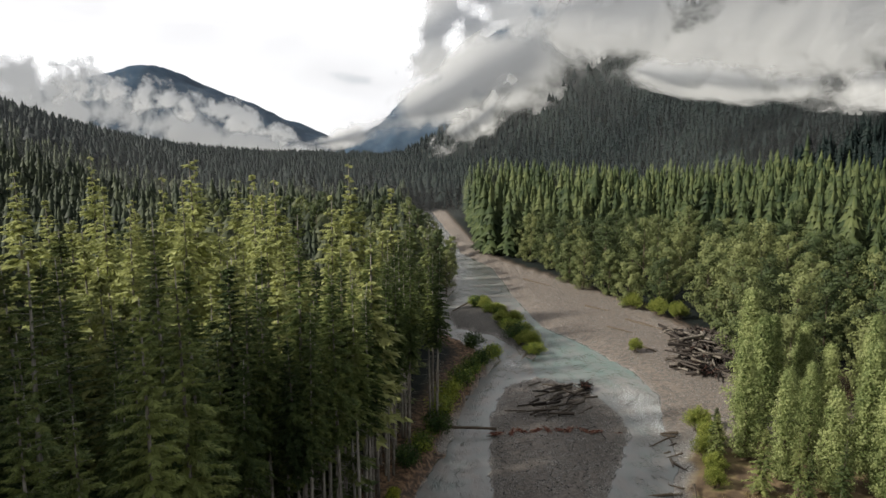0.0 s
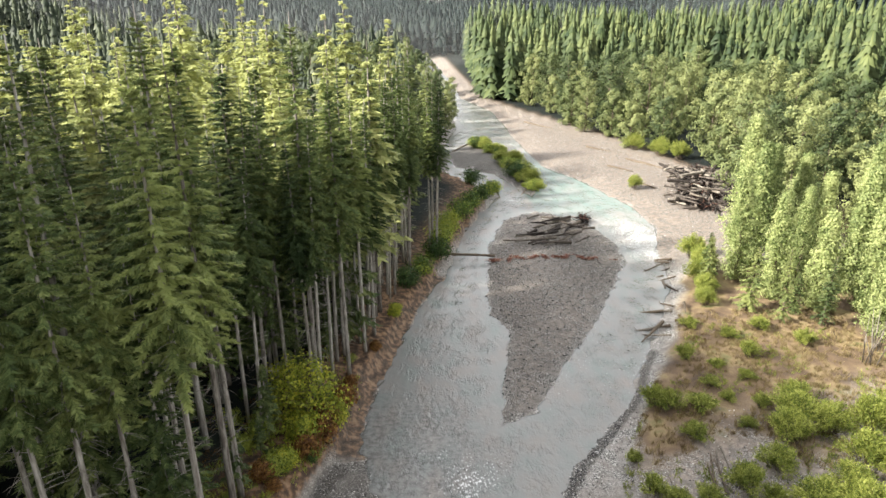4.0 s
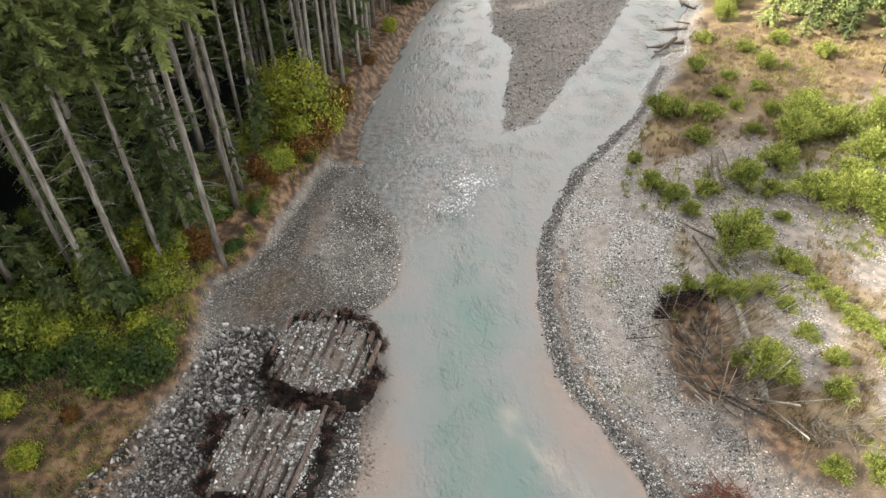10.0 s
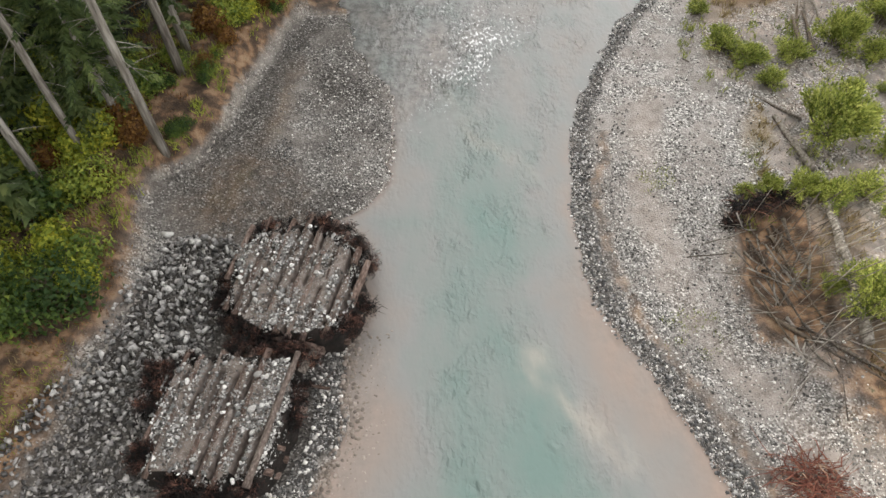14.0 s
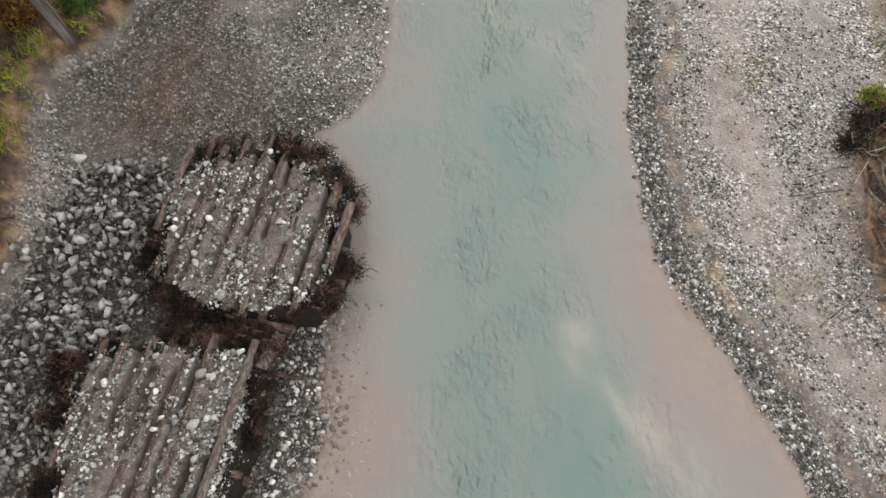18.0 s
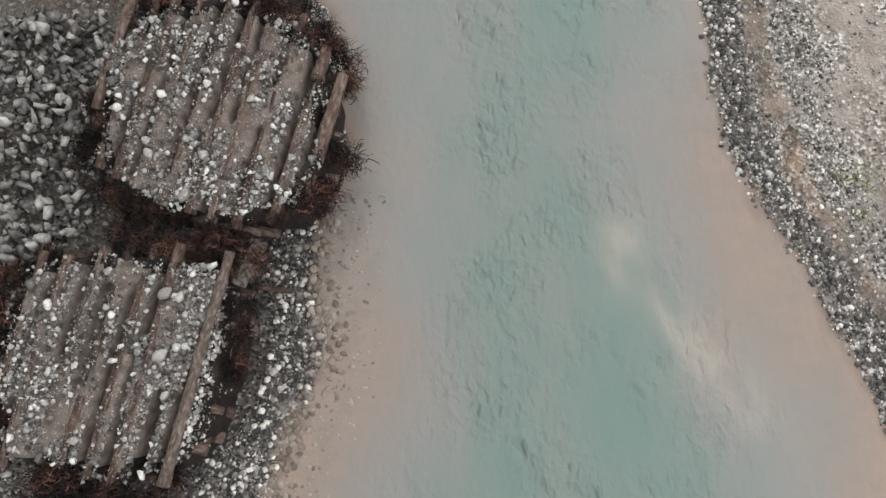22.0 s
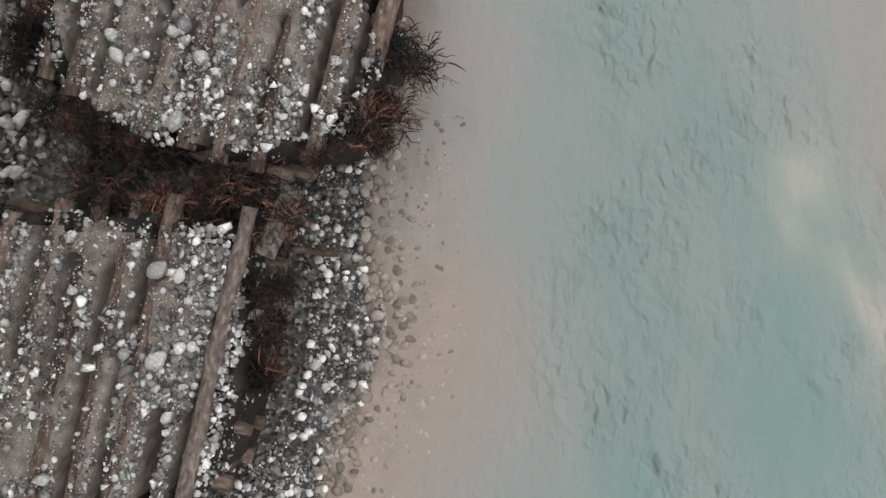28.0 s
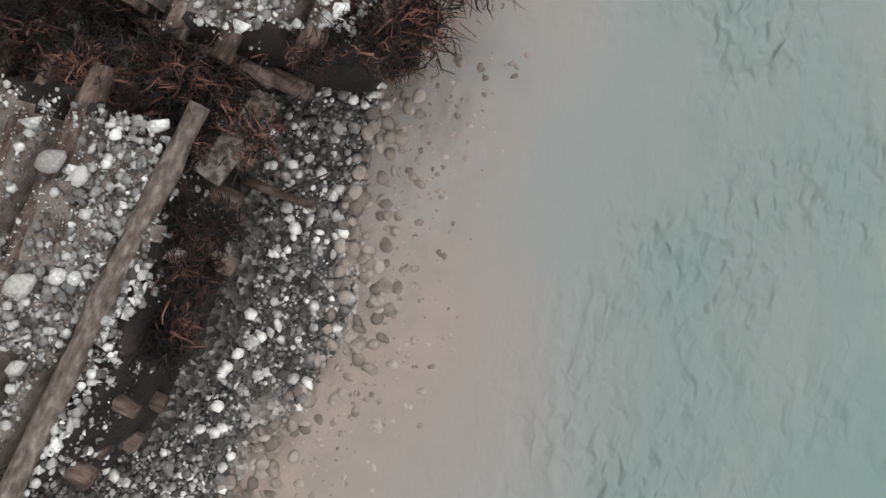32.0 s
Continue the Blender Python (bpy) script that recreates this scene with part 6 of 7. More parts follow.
        o.matrix_basis = pose(x, y, lie[j[i]] + s * 0.2, 0, 0, r.uniform(0, 360)) @ Matrix.Diagonal((s, s, s, 1))
    return crib


CRIB_N = [(-11.8, 28.7), (-10.3, 30.1), (-8.2, 30.7), (-6.2, 30.3), (-4.6, 28.8), (-4.3, 26.8), (-4.4, 24.9), (-5.3, 23.6), (-7.4, 22.95), (-10.3, 23.7), (-11.6, 25.0)]
CRIB_S = [(-13.9, 21.4), (-13.0, 22.4), (-10.6, 22.9), (-7.3, 22.5), (-6.75, 21.4), (-7.15, 18.6), (-7.9, 16.3), (-9.7, 15.8), (-13.6, 16.5)]
log_crib(CRIB_N, 13.5, 2.5, 5, "gravel-filled crib of brown logs fringed with dark roots, at the water", 0.9)
south = log_crib(CRIB_S, 12, 2.5, 6, "square gravel-filled crib of brown logs fringed with dark roots", limit=1.5)
edge_log = part("timber", log_geo(6.5, 0.17, 0.15, 801, 0.004, 0), M_TIMBER, south, "long straight grey timber", smooth=True)
lay(edge_log, (-8.6, 16.15), (-7.2, 22.55), 2.44, 2.44)

board = tagged(new("plank"), "dark grey weathered board leaning between the cribs", "plank")
bm = bmesh.new()
bmesh.ops.create_cube(bm, size=1)
for v in bm.verts:
    v.co = Vector((v.co.x * 0.42 + 0.04 * v.co.y, v.co.y * 1.5, v.co.z * 0.07))
bmesh.ops.bevel(bm, geom=bm.edges[:], offset=0.015, segments=1, affect="EDGES")
bm.verts.index_update()
slab = Geo()
for f in bm.faces:
    slab.add([v.co[:] for v in f.verts], [list(range(len(f.verts)))])
bm.free()
part("board", slab, M_JAM, board)
board.matrix_basis = pose(-6.78, 22.25, 1.95, -16, 14, -22)
drift_log((-7.1, 21.75), (-5.9, 21.6), 0.10, 0.07, 811, "short brown drift log on the shingle beside a crib", M_LOGBROWN, 0.05, 1)
M_PALE = mat("pale_boulder_stone", [(0.3, (0.24, 0.232, 0.22)), (0.7, (0.5, 0.49, 0.465))], scale=6, bump=0.4, obrand=0.4)
sunken = stone(972, True, 0.6, 0.14).mesh("boulder", M_SUBSTONE, True)
round_, broken = stone(970, True, 0.75, 0.14).mesh("boulder", M_PALE, True), angular(971).mesh("boulder", M_PALE)
for x, y, z, s, k in [(-8.9, 19.6, 2.5, 0.40, 0), (-8.9, 21.3, 2.5, 0.38, 0), (-8.5, 21.2, 2.5, 0.27, 0), (-8.7, 18.55, 2.5, 0.32, 1), (-7.2, 20.4, 2.1, 0.36, 1), (-8.6, 24.15, 2.5, 0.46, 1), (-7.9, 20.7, 2.5, 0.2, 1), (-9.7, 25.3, 2.5, 0.42, 1), (-12.7, 23.3, None, 0.6, 1), (-13.3, 23.4, None, 0.5, 1), (-11.1, 17.3, 2.5, 0.36, 1), (-10.9, 26.7, 2.5, 0.3, 1), (-6.9, 27.0, 2.5, 0.34, 1), (-4.0, 18.2, None, 0.42, 0), (-3.5, 16.9, None, 0.36, 1), (-4.8, 19.6, None, 0.3, 0), (-6.4, 19.1, None, 0.34, 1), (-6.1, 19.35, None, 0.24, 1), (-5.4, 18.2, None, 0.22, 0), (-2.6, 18.9, None, 0.3, 1)]:
    o = part("boulder", sunken if x > -5.5 and z is None else round_ if k == 0 else broken, None)
    o.matrix_basis = pose(x, y, (max(land1(x, y), -0.12) if z is None else z) + s * 0.16, 0, 0, 97 * x) @ Matrix.Diagonal((s, s * 0.85, s * 0.8, 1))
    tagged(o, "pale rounded boulder resting on the gravel of a log crib" if z else "silt-coated stone standing in the brown shallows" if x > -5.5 else "pale boulder lying among shingle and rocks", "boulder", "single boulders")


# ---- shrubs, right bank ----
def shrub(name, H, R, n, leaf, material, label, seed, category="shrub", group=""):
    g = broadleaf(H, R, 0.12, int(n * 1.5), leaf * 0.9, seed, 0.5)
    t = new(name)
    tagged(t, label, category, group)
    part("stem", g[0], M_BARK2, t)
    part("foliage", g[1], material, t)
    return t


r = np.random.default_rng(71)
def willow(name, H, R, stems, leaves, leaf, label, seed, group):
    """A low willow: whippy stems that fan out of one foot, set with narrow leaves."""
    r = np.random.default_rng(seed)
    a = r.uniform(0, 6.283, stems)
    out = np.stack([np.cos(a), np.sin(a), 0 * a], 1)
    f = np.sqrt(r.uniform(0, 1, (stems, 1))) * (0.78 + 0.22 * np.sin(3 * a + seed))[:, None]
    foot = out * R * 0.3 * f
    tip = out * R * f + np.array([0, 0, H]) * (1.05 - 0.65 * f ** 2) * r.uniform(0.75, 1.15, (stems, 1))
    mid = (foot + tip) / 2 + np.array([0, 0, 0.16 * H])
    t = tagged(new(name), label, "shrub", group)
    step_ = max(1, stems // 40)
    part("stem", join(*[tube([foot[i], mid[i], tip[i]], [0.022, 0.014, 0.005], 3, cap=False) for i in range(0, stems, step_)]), M_BARK2, t)
    k = r.integers(0, stems, leaves)
    u = r.uniform(0.2, 1.0, (leaves, 1)) ** 0.7
    base = (1 - u) ** 2 * foot[k] + 2 * u * (1 - u) * mid[k] + u ** 2 * tip[k] + r.normal(0, 0.05 * R, (leaves, 3))
    base[:, 2] = np.maximum(base[:, 2], 0.05)
    way = unit(unit(tip[k] - mid[k]) + r.normal(0, 0.5, (leaves, 3)))
    side = unit(np.cross(way, unit(base) + r.normal(0, 0.4, (leaves, 3))))
    ln = leaf * r.uniform(0.6, 1.4, leaves)
    part("foliage", blades(base, way, side, ln, ln * 0.2), M_WILLOW, t)
    return t


def plant(protos, spots, r):
    """Each prototype and its copies at (x, y, radius)."""
    used = set()
    for i, (x, y, rad) in enumerate(spots):
        p, size = protos[i % len(protos)]
        m = pose(x, y, land1(x, y) - 0.03, r.uniform(-4, 4), r.uniform(-4, 4), r.uniform(0, 360))
        o = copy_thing(p, m) if i % len(protos) in used else p
        used.add(i % len(protos))
        o.matrix_basis = m
        k = 1.2 * rad / size
        o.scale = (k, k, k * r.uniform(0.8, 1.2))


WIL = "bright green willow shrub on pale gravel"
willows = [willow("willow_shrub", h, R, 260, 6400, 0.2, WIL, 400 + i, "willow shrubs") for i, (h, R) in enumerate([(2.6, 2.4), (2.3, 2.4), (3.0, 2.4)])]
plant([(w, 2.4) for w in willows], [(23.7, 38.1, 2.5), (37.4, 57.6, 2.8), (40.2, 55.6, 2.2), (32.0, 50.1, 2.0), (33.5, 44.7, 2.5), (36.0, 43.1, 2.6), (44.4, 55.6, 2.6), (37.7, 40.4, 2.1), (21.6, 25.3, 1.7), (22.0, 26.9, 1.4), (40.9, 50.5, 2.4), (43.2, 47.7, 2.9), (48.0, 56.7, 2.8), (37.6, 47.4, 2.2), (35.0, 54.0, 2.2), (39.4, 61.4, 2.0), (43, 43, 2.4), (46, 50, 2.2), (40, 37, 2.0), (27.8, 47.3, 1.9)], r)
TUF = "low yellow-green tuft of young willow"
tufts = [willow("willow_tuft", h, 1.2, 150, 2600, 0.14, TUF, 420 + i, "willow tufts") for i, h in enumerate([1.1, 0.9, 1.3])]
plant([(w, 1.2) for w in tufts], [(20.8, 33.4, 1.2), (22.3, 32.8, 1.3), (24.5, 33.4, 1.2), (25.4, 31.6, 0.9), (25.9, 29.0, 1.0), (26.8, 26.6, 0.9), (25.8, 23.8, 1.1), (20.4, 26.9, 0.8), (27.2, 36.6, 1.0), (28.2, 35.6, 1.1), (28.8, 34.0, 1.0), (29.3, 32.2, 1.1), (29.8, 30.5, 1.1), (30.5, 29.4, 1.0), (31.0, 27.8, 1.1), (31.6, 26.1, 1.1), (26.0, 55.1, 1.5), (23.7, 61.5, 1.6), (25.2, 60.2, 1.6), (28.5, 60.0, 1.8), (18.7, 51.4, 0.9), (19.2, 47.1, 1.4), (21.0, 45.6, 1.4), (21.8, 43.1, 1.1), (24.0, 46.0, 1.4), (23.1, 18.4, 1.0), (25.5, 18.2, 1.1), (27.0, 42.3, 0.9), (29.9, 46.0, 1.3), (27.0, 39.7, 0.9), (32.0, 61.4, 1.0), (32.2, 56.8, 1.1), (30.5, 70.9, 1.3), (31.2, 64.6, 1.2), (29.5, 42.3, 0.9), (18.9, 33.7, 0.8), (17.6, 33.6, 0.7), (36, 66, 1.2), (38.5, 71, 1.4), (34.0, 79.5, 1.4), (38, 76, 1.4), (43, 78, 1.5), (47, 74, 1.5), (33.5, 68.5, 1.1), (35, 60, 1.1)], r)


def grass(name, pts, lo, hi, material, label, seed, per=14):
    """Blades of grass in tufts, as one mass."""
    r = np.random.default_rng(seed)
    n = len(pts) * per
    b = np.repeat(pts, per, 0) + r.normal(0, 0.16, (n, 2))
    base = np.column_stack([b, land(b[:, 0], b[:, 1]) - 0.02])
    way = unit(np.column_stack([r.normal(0, 0.45, (n, 2)), np.ones(n)]))
    side = unit(np.cross(way, r.normal(0, 1, (n, 3))))
    ln = r.uniform(lo, hi, n)
    return tagged(part(name, blades(base, way, side, ln, ln * 0.055 + 0.008), material), label, "grass", kind="stuff")


p = strewn(16, 56, 20, 84, 5200, lambda x, y: (x > np.interp(y, V_Y, V_X)) & (fbm(x * 0.22, y * 0.13, 3, 12) > np.where(y > 55, -0.25, 0.12)) & (inside(PIT, x, y) < -0.2), r)
grass("dry_grass", p, 0.25, 0.7, M_DRYGRASS, "straw-coloured dry grass of the river meadow", 72)
p = strewn(16, 52, 18, 80, 3600, lambda x, y: (x > np.interp(y, V_Y, V_X) - 0.4) & (fbm(x * 0.3, y * 0.2, 3, 33) > 0.08), r)
grass("green_grass", p, 0.2, 0.6, M_WILLOW, "fresh green grass and horsetail on the gravel", 73)
p = np.concatenate([strewn(11, 14.5, 21, 28, 60, lambda x, y: np.hypot(x - 12.8, y - 24.6) < 1.6, r), strewn(12, 14, 34, 37, 20, lambda x, y: x > 0, r)])
grass("green_grass", p, 0.1, 0.3, M_WILLOW, "thin green shoots among the cobbles", 74)

# ---- undergrowth, left bank ----
UND = "leafy green salmonberry bush on the bank edge"
under = [shrub("bank_bush", h, R, 1000, 0.32, M_UNDER, UND, 440 + i, group="bank bushes") for i, (h, R) in enumerate([(2.4, 1.9), (1.8, 1.6), (3.0, 2.2)])]
spots = [(-19.2, 29.6), (-21.2, 28.6), (-23.5, 28.2), (-26, 28), (-28.5, 27.5), (-31, 27), (-18.9, 27.4), (-20.8, 26.2), (-23.2, 25.6), (-25.8, 25.2), (-19.0, 25.0), (-21.4, 24.0), (-28.6, 24.8), (-31, 24), (-24, 30.2), (-29, 30), (-33, 29), (-22.5, 31), (-33, 33), (-36, 31), (-26, 33.5), (-30, 35)]
place(under, spots, r, 0.65, 1.05, 4)
spots = scatter(-44, -8, 36, 84, 4.6, lambda x, y: (x < np.interp(y, B_Y, B_X) - 1.2) & (x > -0.62 * y - 6) & (fbm(x * 0.2, y * 0.2, 2, 40) > -0.15), r)
place(under, list(spots), r, 0.35, 0.8, 4)
spots = strewn(-22, -9, 31, 66, 150, lambda x, y: (x < np.interp(y, B_Y, B_X) - 0.6) & (x > np.interp(y, B_Y, B_X) - 5.5), r)[:46]
place(under, list(spots), r, 0.16, 0.42, 4)
spots = strewn(-34, -17, 31.5, 44, 60, lambda x, y: (x < np.interp(y, B_Y, B_X) - 2) & (x > -0.75 * y - 4), r)[:24]
place(under, list(spots), r, 0.5, 0.95, 4)
maples = [shrub("vine_maple", h, R, 1900, 0.33, m, lb, 460 + i, "maple", "autumn maples") for i, (h, R, m, lb) in enumerate([(7.4, 3.1, M_MAPLE, "vine maple with yellow-green autumn leaves at the bank"), (2.0, 1.4, M_RUST, "low shrub with rust-red autumn leaves"), (2.6, 1.5, M_MAPLE, "young maple turning yellow and orange")])]
place(maples, [(-13.4, 56.2), (-12.4, 54.5), (-13.9, 53.3)], r, 0.95, 1.05, 3)
for x, y, k, s in [(-16.4, 57.5, 0, 0.8), (-24.0, 37.5, 2, 0.9), (-22.2, 37.6, 1, 0.7), (-23.2, 34.6, 1, 0.55), (-10.8, 60.5, 1, 0.9), (-11.3, 57.6, 2, 0.8), (-10.6, 64.0, 1, 0.5), (-8.6, 72.5, 1, 0.5), (-16.6, 47.6, 1, 0.7), (-14.7, 49.5, 2, 0.7), (-19.8, 33.2, 1, 0.45), (-26.5, 22.0, 2, 0.5), (-20.3, 28.0, 2, 0.75), (-22.8, 26.8, 2, 0.7), (-18.6, 26.2, 2, 0.6), (-25.2, 27.0, 2, 0.8), (-28.4, 28.6, 2, 0.7), (-22.6, 21.5, 1, 0.35), (-23.8, 18.5, 2, 0.5), (-6.8, 82, 2, 0.6), (-20.6, 36.4, 2, 0.8), (-19.6, 37.8, 1, 0.8), (-18.8, 36.6, 1, 0.6), (-21.6, 35.2, 2, 0.7), (-13.2, 51.6, 1, 0.9), (-12.4, 56.4, 1, 1.0), (-15.2, 46.0, 1, 0.45), (-16.0, 43.2, 1, 0.4)]:
    o = copy_thing(maples[k], pose(x, y, land1(x, y), 0, 0, r.uniform(0, 360)))
    o.scale = (s, s, s)
place([under[0]], [(-5.5, 92)], r, 1.0, 1.1)
for x, y, s in [(-3.4, 97, 1.1), (-1.0, 104, 1.3), (-0.5, 111, 1.3), (1.2, 118, 1.4), (3.5, 126, 1.4), (6.0, 133, 1.3), (8.5, 139, 1.2), (11.0, 145, 1.1), (12.3, 150, 1.0), (7.0, 150, 1.3), (-4.0, 170, 2.0), (-6, 185, 2.2), (46, 150, 1.0), (66, 178, 1.5), (62, 182, 1.6), (57, 190, 1.5), (44, 106, 1.3), (43, 99, 1.3), (41, 95, 1.2), (40, 90, 1.0), (38.5, 86, 0.9)]:
    o = copy_thing(under[0] if x < 30 else willows[2], pose(x, y, land1(x, y), 0, 0, r.uniform(0, 360)))
    o.scale = (s, s, s)

for i in range(34):
    u = i / 33
    x, y = np.interp(u, [0, 0.4, 0.75, 1], [10, 17.5, 20.6, 21.6]) + r.normal(0, 1.1), 200 - 48 * u + r.normal(0, 1.6)
    o = copy_thing((under + willows)[i % 6], pose(x, y, land1(x, y), 0, 0, r.uniform(0, 360)))
    k = r.uniform(0.45, 1.25)
    o.scale = (k * r.uniform(0.9, 1.5), k * r.uniform(0.9, 1.5), k)
p = strewn(-34, -9, 30, 66, 5200, lambda x, y: (x < np.interp(y, B_Y, B_X) - 0.4) & (x > np.interp(y, B_Y, B_X) - 9) & (fbm(x * 0.5, y * 0.5, 3, 45) > -0.1), r)
grass("fern", p, 0.2, 0.65, M_UNDER, "sword ferns and seedlings under the trees", 78, 9)
p = strewn(-34, -9, 14, 66, 4200, lambda x, y: (x < np.interp(y, B_Y, B_X) - 0.2) & (x > -0.6 * y - 12) & (fbm(x * 0.4, y * 0.4, 3, 44) > 0.0), r)
q = strewn(-34, -18, 12, 26, 1500, lambda x, y: (x < np.interp(y, B_Y, B_X) - 0.4) & (fbm(x * 0.35, y * 0.35, 3, 46) > 0.02), r)
grass("bank_grass", q, 0.12, 0.4, M_UNDER, "low green grass and herbs on the bank top", 76, 10)
q = strewn(-34, -18, 12, 30, 900, lambda x, y: (x < np.interp(y, B_Y, B_X) - 0.3) & (fbm(x * 0.4, y * 0.4, 3, 47) > 0.1), r)
grass("bank_grass", q, 0.12, 0.35, M_DRYGRASS, "dry straw-coloured grass on the bank top", 77, 10)
grass("bank_litter", p, 0.12, 0.4, M_RUST, "rust-coloured ferns and needle litter on the bank", 75, 8)

# ---- driftwood, right bank ----
drift_log((20.7, 23.3), (21.8, 32.5), 0.27, 0.2, 501, "long bare weathered trunk beside the eroded hollow", M_BARK, 0.35, 4)
drift_log((21.4, 28.9), (22.3, 32.9), 0.16, 0.13, 507, "short pale trunk beside the long weathered one", M_BARK, 0.25, 1)
drift_log((22.1, 35.2), (21.2, 40.0), 0.24, 0.17, 502, "grey weathered log among willow tufts", stubs=3)
drift_log((22.8, 39.6), (16.8, 46.6), 0.10, 0.05, 503, "thin bare pole lying across the gravel", stubs=4, lift=0.12)
for i, (a, b) in enumerate([((25.2, 46.0), (26.5, 52.0)), ((25.9, 46.5), (27.2, 52.5)), ((25.0, 46.5), (25.6, 50.6)), ((27.2, 48.7), (27.8, 53.1)), ((25.6, 46.2), (26.4, 51.0))]):
    drift_log(a, b, 0.17 - 0.02 * i, 0.08, 504 + 20 * i, "split grey log in the grass", M_DRIFT if i % 2 else M_BARK2, 0.06 * i, 2, "split logs", 0.04)
drift_log((21.4, 45.9), (21.4, 51.8), 0.05, 0.02, 506, "thin bleached branch on the gravel", stubs=2)
sticks = [log_geo(1, 0.014, 0.006, 510 + i, 0.11, 3, 5).mesh("drift_stick", M_BARK if i % 2 else M_DRIFT, True) for i in range(5)]
for i in range(56):
    k = (0, 1, 2, 2)[i % 4]
    cx, cy, sx, sy, a0 = [(23.6, 22.0, 1.6, 0.8, 196), (17.8, 24.4, 1.5, 1.0, 222), (18.3, 29.6, 1.6, 2.4, 196)][k]
    x, y, ln = cx + r.normal(0, sx * 0.55), cy + r.normal(0, sy * 0.55), r.uniform(1.0, 2.9) if k < 2 else r.uniform(0.8, 2.4)
    o = part("drift_stick", sticks[i % 5], None)
    th = r.uniform(2.4, 6.6)
    o.matrix_basis = pose(x, y, land1(x, y) + r.uniform(0.02, 0.14), r.uniform(-4, 4), 0, a0 + r.normal(0, 12)) @ Matrix.Diagonal((th, ln, th, 1))
    tagged(o, "bare grey-brown stick in a drift heap", "stick", "driftwood sticks")
for i, (x, y, s, z) in enumerate([(16.9, 32.3, 1.1, 0.35), (18.2, 32.7, 1.25, 0.35), (19.5, 32.9, 1.1, 0.35), (16.3, 31.4, 0.9, 0.2), (22.0, 36.6, 0.8, 0.1)]):
    o = part("root_mat", tangle(110, 1.0, 540 + i, 0.02), M_ROOT if i < 4 else M_DRIFT)
    o.matrix_basis = pose(x, y, land1(x, y) + z, 0, 0, 40 * i) @ Matrix.Diagonal((s, s, s * 0.6, 1))
    tagged(o, "torn brown roots hanging at the cut bank", "roots", "root mats")
dead = part("dead_fir_bough", tangle(240, 1.7, 560, 0.02, 0.2, 0.15), M_REDDEAD)
dead.matrix_basis = pose(16.9, 16.9, land1(16.9, 16.9) + 0.2, 0, 0, -20) @ Matrix.Diagonal((1.5, 0.95, 0.4, 1))
tagged(dead, "fallen fir bough with rust-red dead needles on gravel", "branch")
for i in range(5):
    drift_log((15.2 + 0.5 * i, 17.6 - 0.55 * i), (18.0 + 0.35 * i, 17.0 - 0.45 * i), 0.035, 0.012, 570 + i, "bleached bare branch of a dead fir", lift=0.25, stubs=3)

# ---- driftwood farther up the river ----
span = part("bridging_log", log_geo(11.5, 0.3, 0.2, 580, 0.004, 2), M_BARK2, smooth=True)
lay(span, (-2.2, 106.6), (9.3, 106.3), 1.3, 1.0)
tagged(span, "fallen trunk bridging the side channel", "log")
drift_log((9.0, 106.3), (31, 106.2), 0.16, 0.09, 581, "long rust-brown pole across the gravel bar", M_REDDEAD, 0.0, 6)
for i, (a, b, q) in enumerate([((28.5, 126.5), (16.0, 112.5), 0.45), ((27.0, 120.0), (14.0, 117.0), 0.3), ((24, 124), (17, 116), 0.25), ((29, 123), (21, 112), 0.25), ((20, 114), (11.5, 115.5), 0.2), ((26.5, 127.5), (18.0, 121.0), 0.3)]):
    drift_log(a, b, q, q * 0.5, 590 + i, "grey stranded trunk on the mid-river bar", stubs=5, group="stranded trunks", lift=0.1 * (i % 3))
rust = [hairs(150, 1.0, 930 + i, 0.05) for i in range(3)]
for i in range(9):
    x = 9.6 + 2.1 * i + r.uniform(-0.5, 0.5)
    o = part("debris_wad", rust[i % 3], M_REDDEAD)
    o.matrix_basis = pose(x, 105.9 + r.uniform(-0.4, 0.3), land1(x, 105.9) + 0.15, 0, 0, 70 * i) @ Matrix.Diagonal((1.5, 0.6, 0.4, 1))
    tagged(o, "rust-red twigs caught against a stranded pole", "debris", "debris wads")
wad = part("root_plate", tangle(160, 1.8, 600, 0.06, 0.1, 0.8), M_ROOT)
wad.matrix_basis = pose(29.0, 127.2, land1(29, 127.2) + 0.8)
tagged(wad, "upturned dark root plate of a stranded trunk", "roots")
JAM = [(61, 168), (72, 158), (61, 128), (52, 138)]
for i, (x, y) in enumerate([(56, 138), (58, 146), (62, 150), (65, 156), (60, 160), (57, 134), (63, 142), (66, 163)]):
    o = part("root_plate", tangle(70, 3.0, 900 + i, 0.09, 0.1, 0.6), M_ROOT)
    o.matrix_basis = pose(x, y, land1(x, y) + 0.8, 0, 0, 37 * i) @ Matrix.Diagonal((1, 1, 0.7, 1))
    tagged(o, "dark torn root plate caught in the logjam", "roots", "logjam roots")
cells = strewn(47, 72, 124, 172, 1400, lambda x, y: inside(JAM, x, y) > -1, r)[:150]
for i, (x, y) in enumerate(cells):
    a, ln = r.uniform(0, 360), r.uniform(2, 8)
    dx, dy = math.sin(radians(a)) * ln / 2, math.cos(radians(a)) * ln / 2
    drift_log((x - dx, y - dy), (x + dx, y + dy), r.uniform(0.18, 0.42), r.uniform(0.1, 0.2), 610 + i, "weathered log piled in a big logjam", M_DRIFT if i % 4 < 1 else M_JAM, 4.2 * r.uniform() * max(0.0, 1 - math.hypot(x - 61, y - 148) / 24), 4, "logjam logs", 0.05)
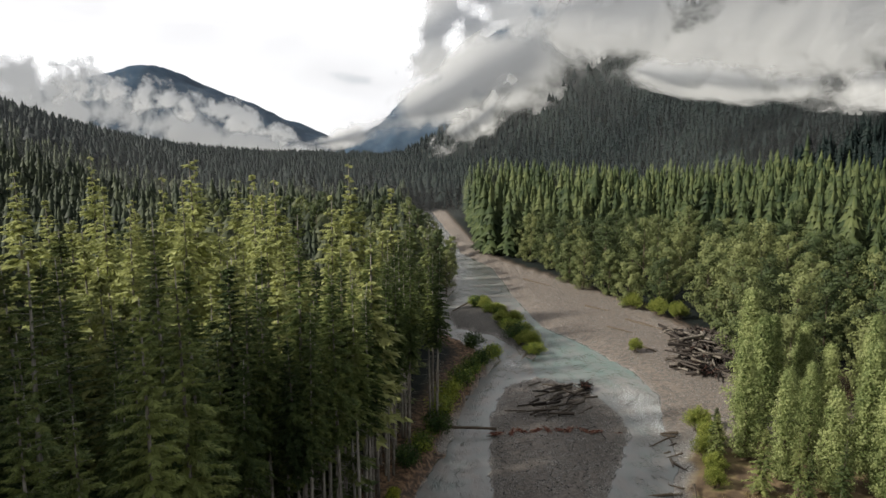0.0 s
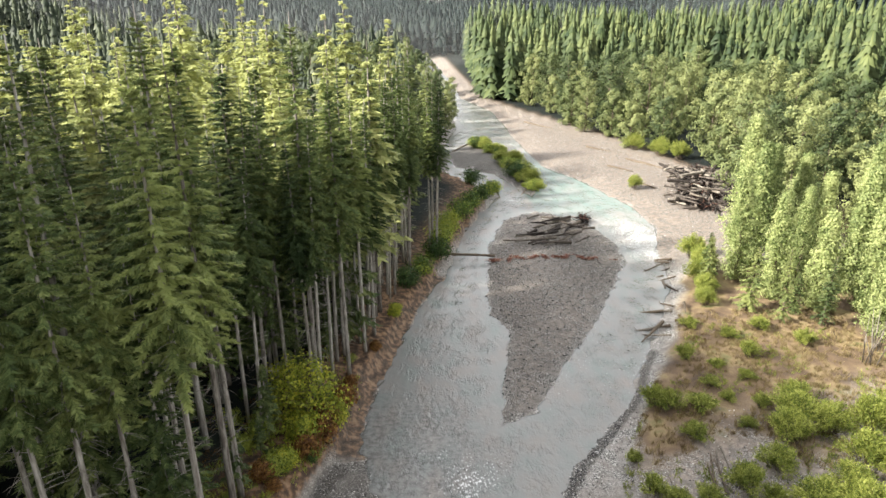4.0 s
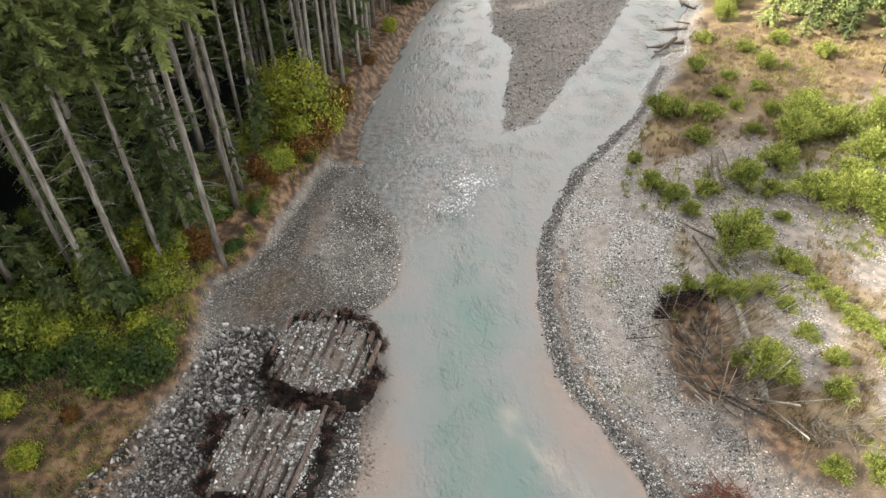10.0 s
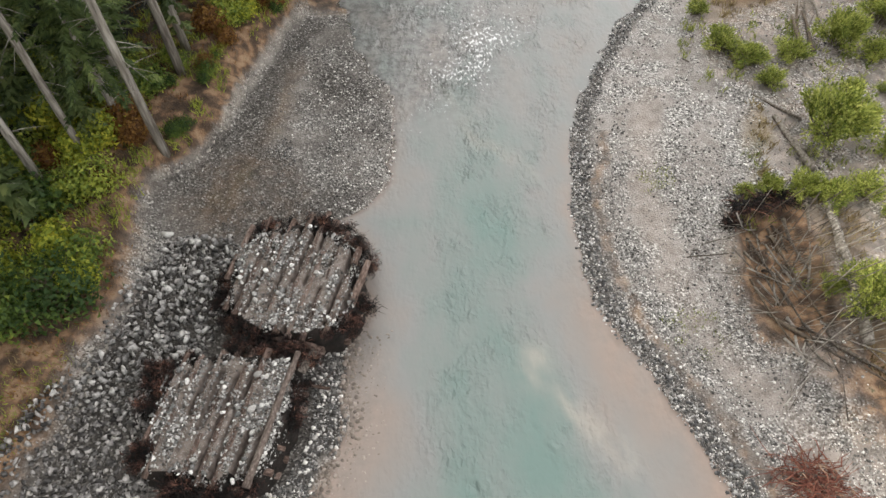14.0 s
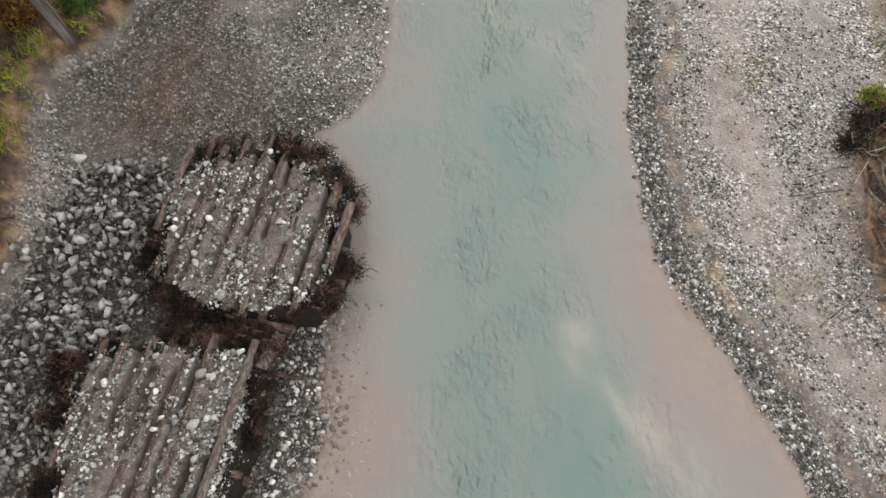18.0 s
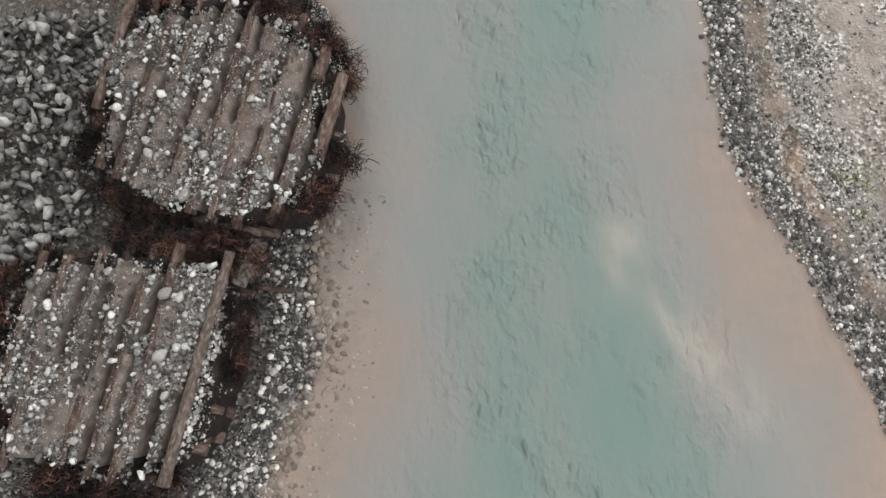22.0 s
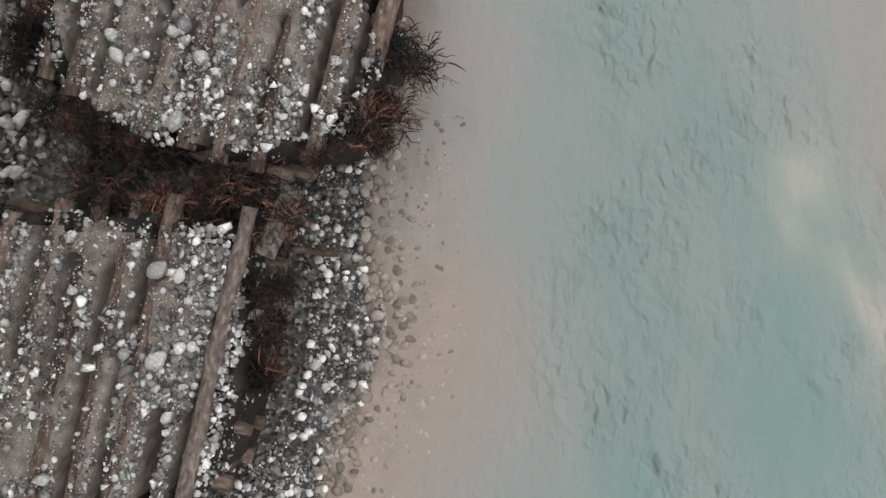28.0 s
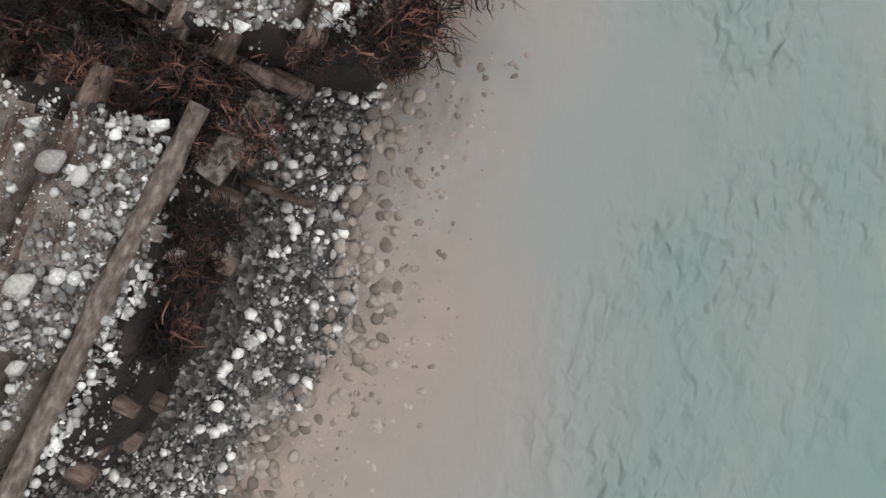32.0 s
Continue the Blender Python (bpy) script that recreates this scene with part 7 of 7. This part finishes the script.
for i in range(26):
    x, y, a, ln = 24.5 + r.normal(0, 3.2), 121 + r.normal(0, 4.0), r.normal(50, 40), r.uniform(2.5, 8)
    drift_log((x, y), (x - math.sin(radians(a)) * ln, y - math.cos(radians(a)) * ln), r.uniform(0.15, 0.34), 0.1, 860 + i, "dark stranded branch heaped on the mid-river bar", M_JAM if i % 3 else M_DRIFT, r.uniform(0, 1.3), 5, "stranded trunks", 0.06)
for i in range(16):
    x, y = [(37.5, 98.5), (34.6, 86.8), (39.8, 103.5), (31.5, 80.5)][i % 4]
    x, y, a, ln = x + r.normal(0, 1.0), y + r.normal(0, 1.5), r.normal(60, 35), r.uniform(2.5, 6)
    drift_log((x, y), (x - math.sin(radians(a)) * ln, y - math.cos(radians(a)) * ln), r.uniform(0.12, 0.3), 0.08, 720 + i, "dark drift log caught on the river bank", M_BARK2 if i % 3 else M_DRIFT, r.uniform(0, 0.6), 3, "bank drift logs")
for i, (a, b) in enumerate([((44, 196), (50, 190)), ((30, 238), (38, 226)), ((52, 180), (57, 172)), ((55, 176), (60, 168)), ((12, 210), (3, 192)), ((18, 146), (20.5, 152)), ((47, 158), (51, 150)), ((45, 172), (50, 166))]):
    drift_log(a, b, 0.3, 0.15, 760 + i, "weathered drift log on the far gravel bar", M_BARK2, stubs=3)
for i, (a, b, q) in enumerate([((17.2, 30.6), (18.4, 23.4), 0.07), ((18.6, 31.4), (19.3, 25.0), 0.09), ((19.6, 32.0), (19.9, 28.4), 0.11), ((17.0, 25.0), (22.4, 20.6), 0.13), ((18.6, 24.0), (23.4, 20.0), 0.10), ((16.4, 27.6), (17.4, 23.6), 0.08), ((20.9, 33.4), (19.6, 27.4), 0.12)]):
    drift_log(a, b, q, q * 0.45, 830 + i, "bare brown branch lying in the eroded hollow", M_BARK2 if i % 2 else M_DRIFT, 0.12, 5, "hollow branches", 0.05)
snag = tagged(new("snag"), "bleached leafless shrub stems at the grove edge", "snag")
for i in range(7):
    a = r.uniform(-0.35, 0.35, 2)
    o = part("stem", tube([(0, 0, -0.2), (a[0] * 2, a[1] * 2, 2.4), (a[0] * 5, a[1] * 4, r.uniform(4.5, 7))], [0.09, 0.06, 0.015], 5), M_DRIFT, snag)
    o.matrix_basis = pose(r.uniform(-0.7, 0.7), r.uniform(-0.7, 0.7), 0)
snag.matrix_basis = pose(52.5, 68.8, land1(52.5, 68.8))
copy_thing(snag, pose(55.5, 72.5, land1(55.5, 72.5), 0, 0, 80))
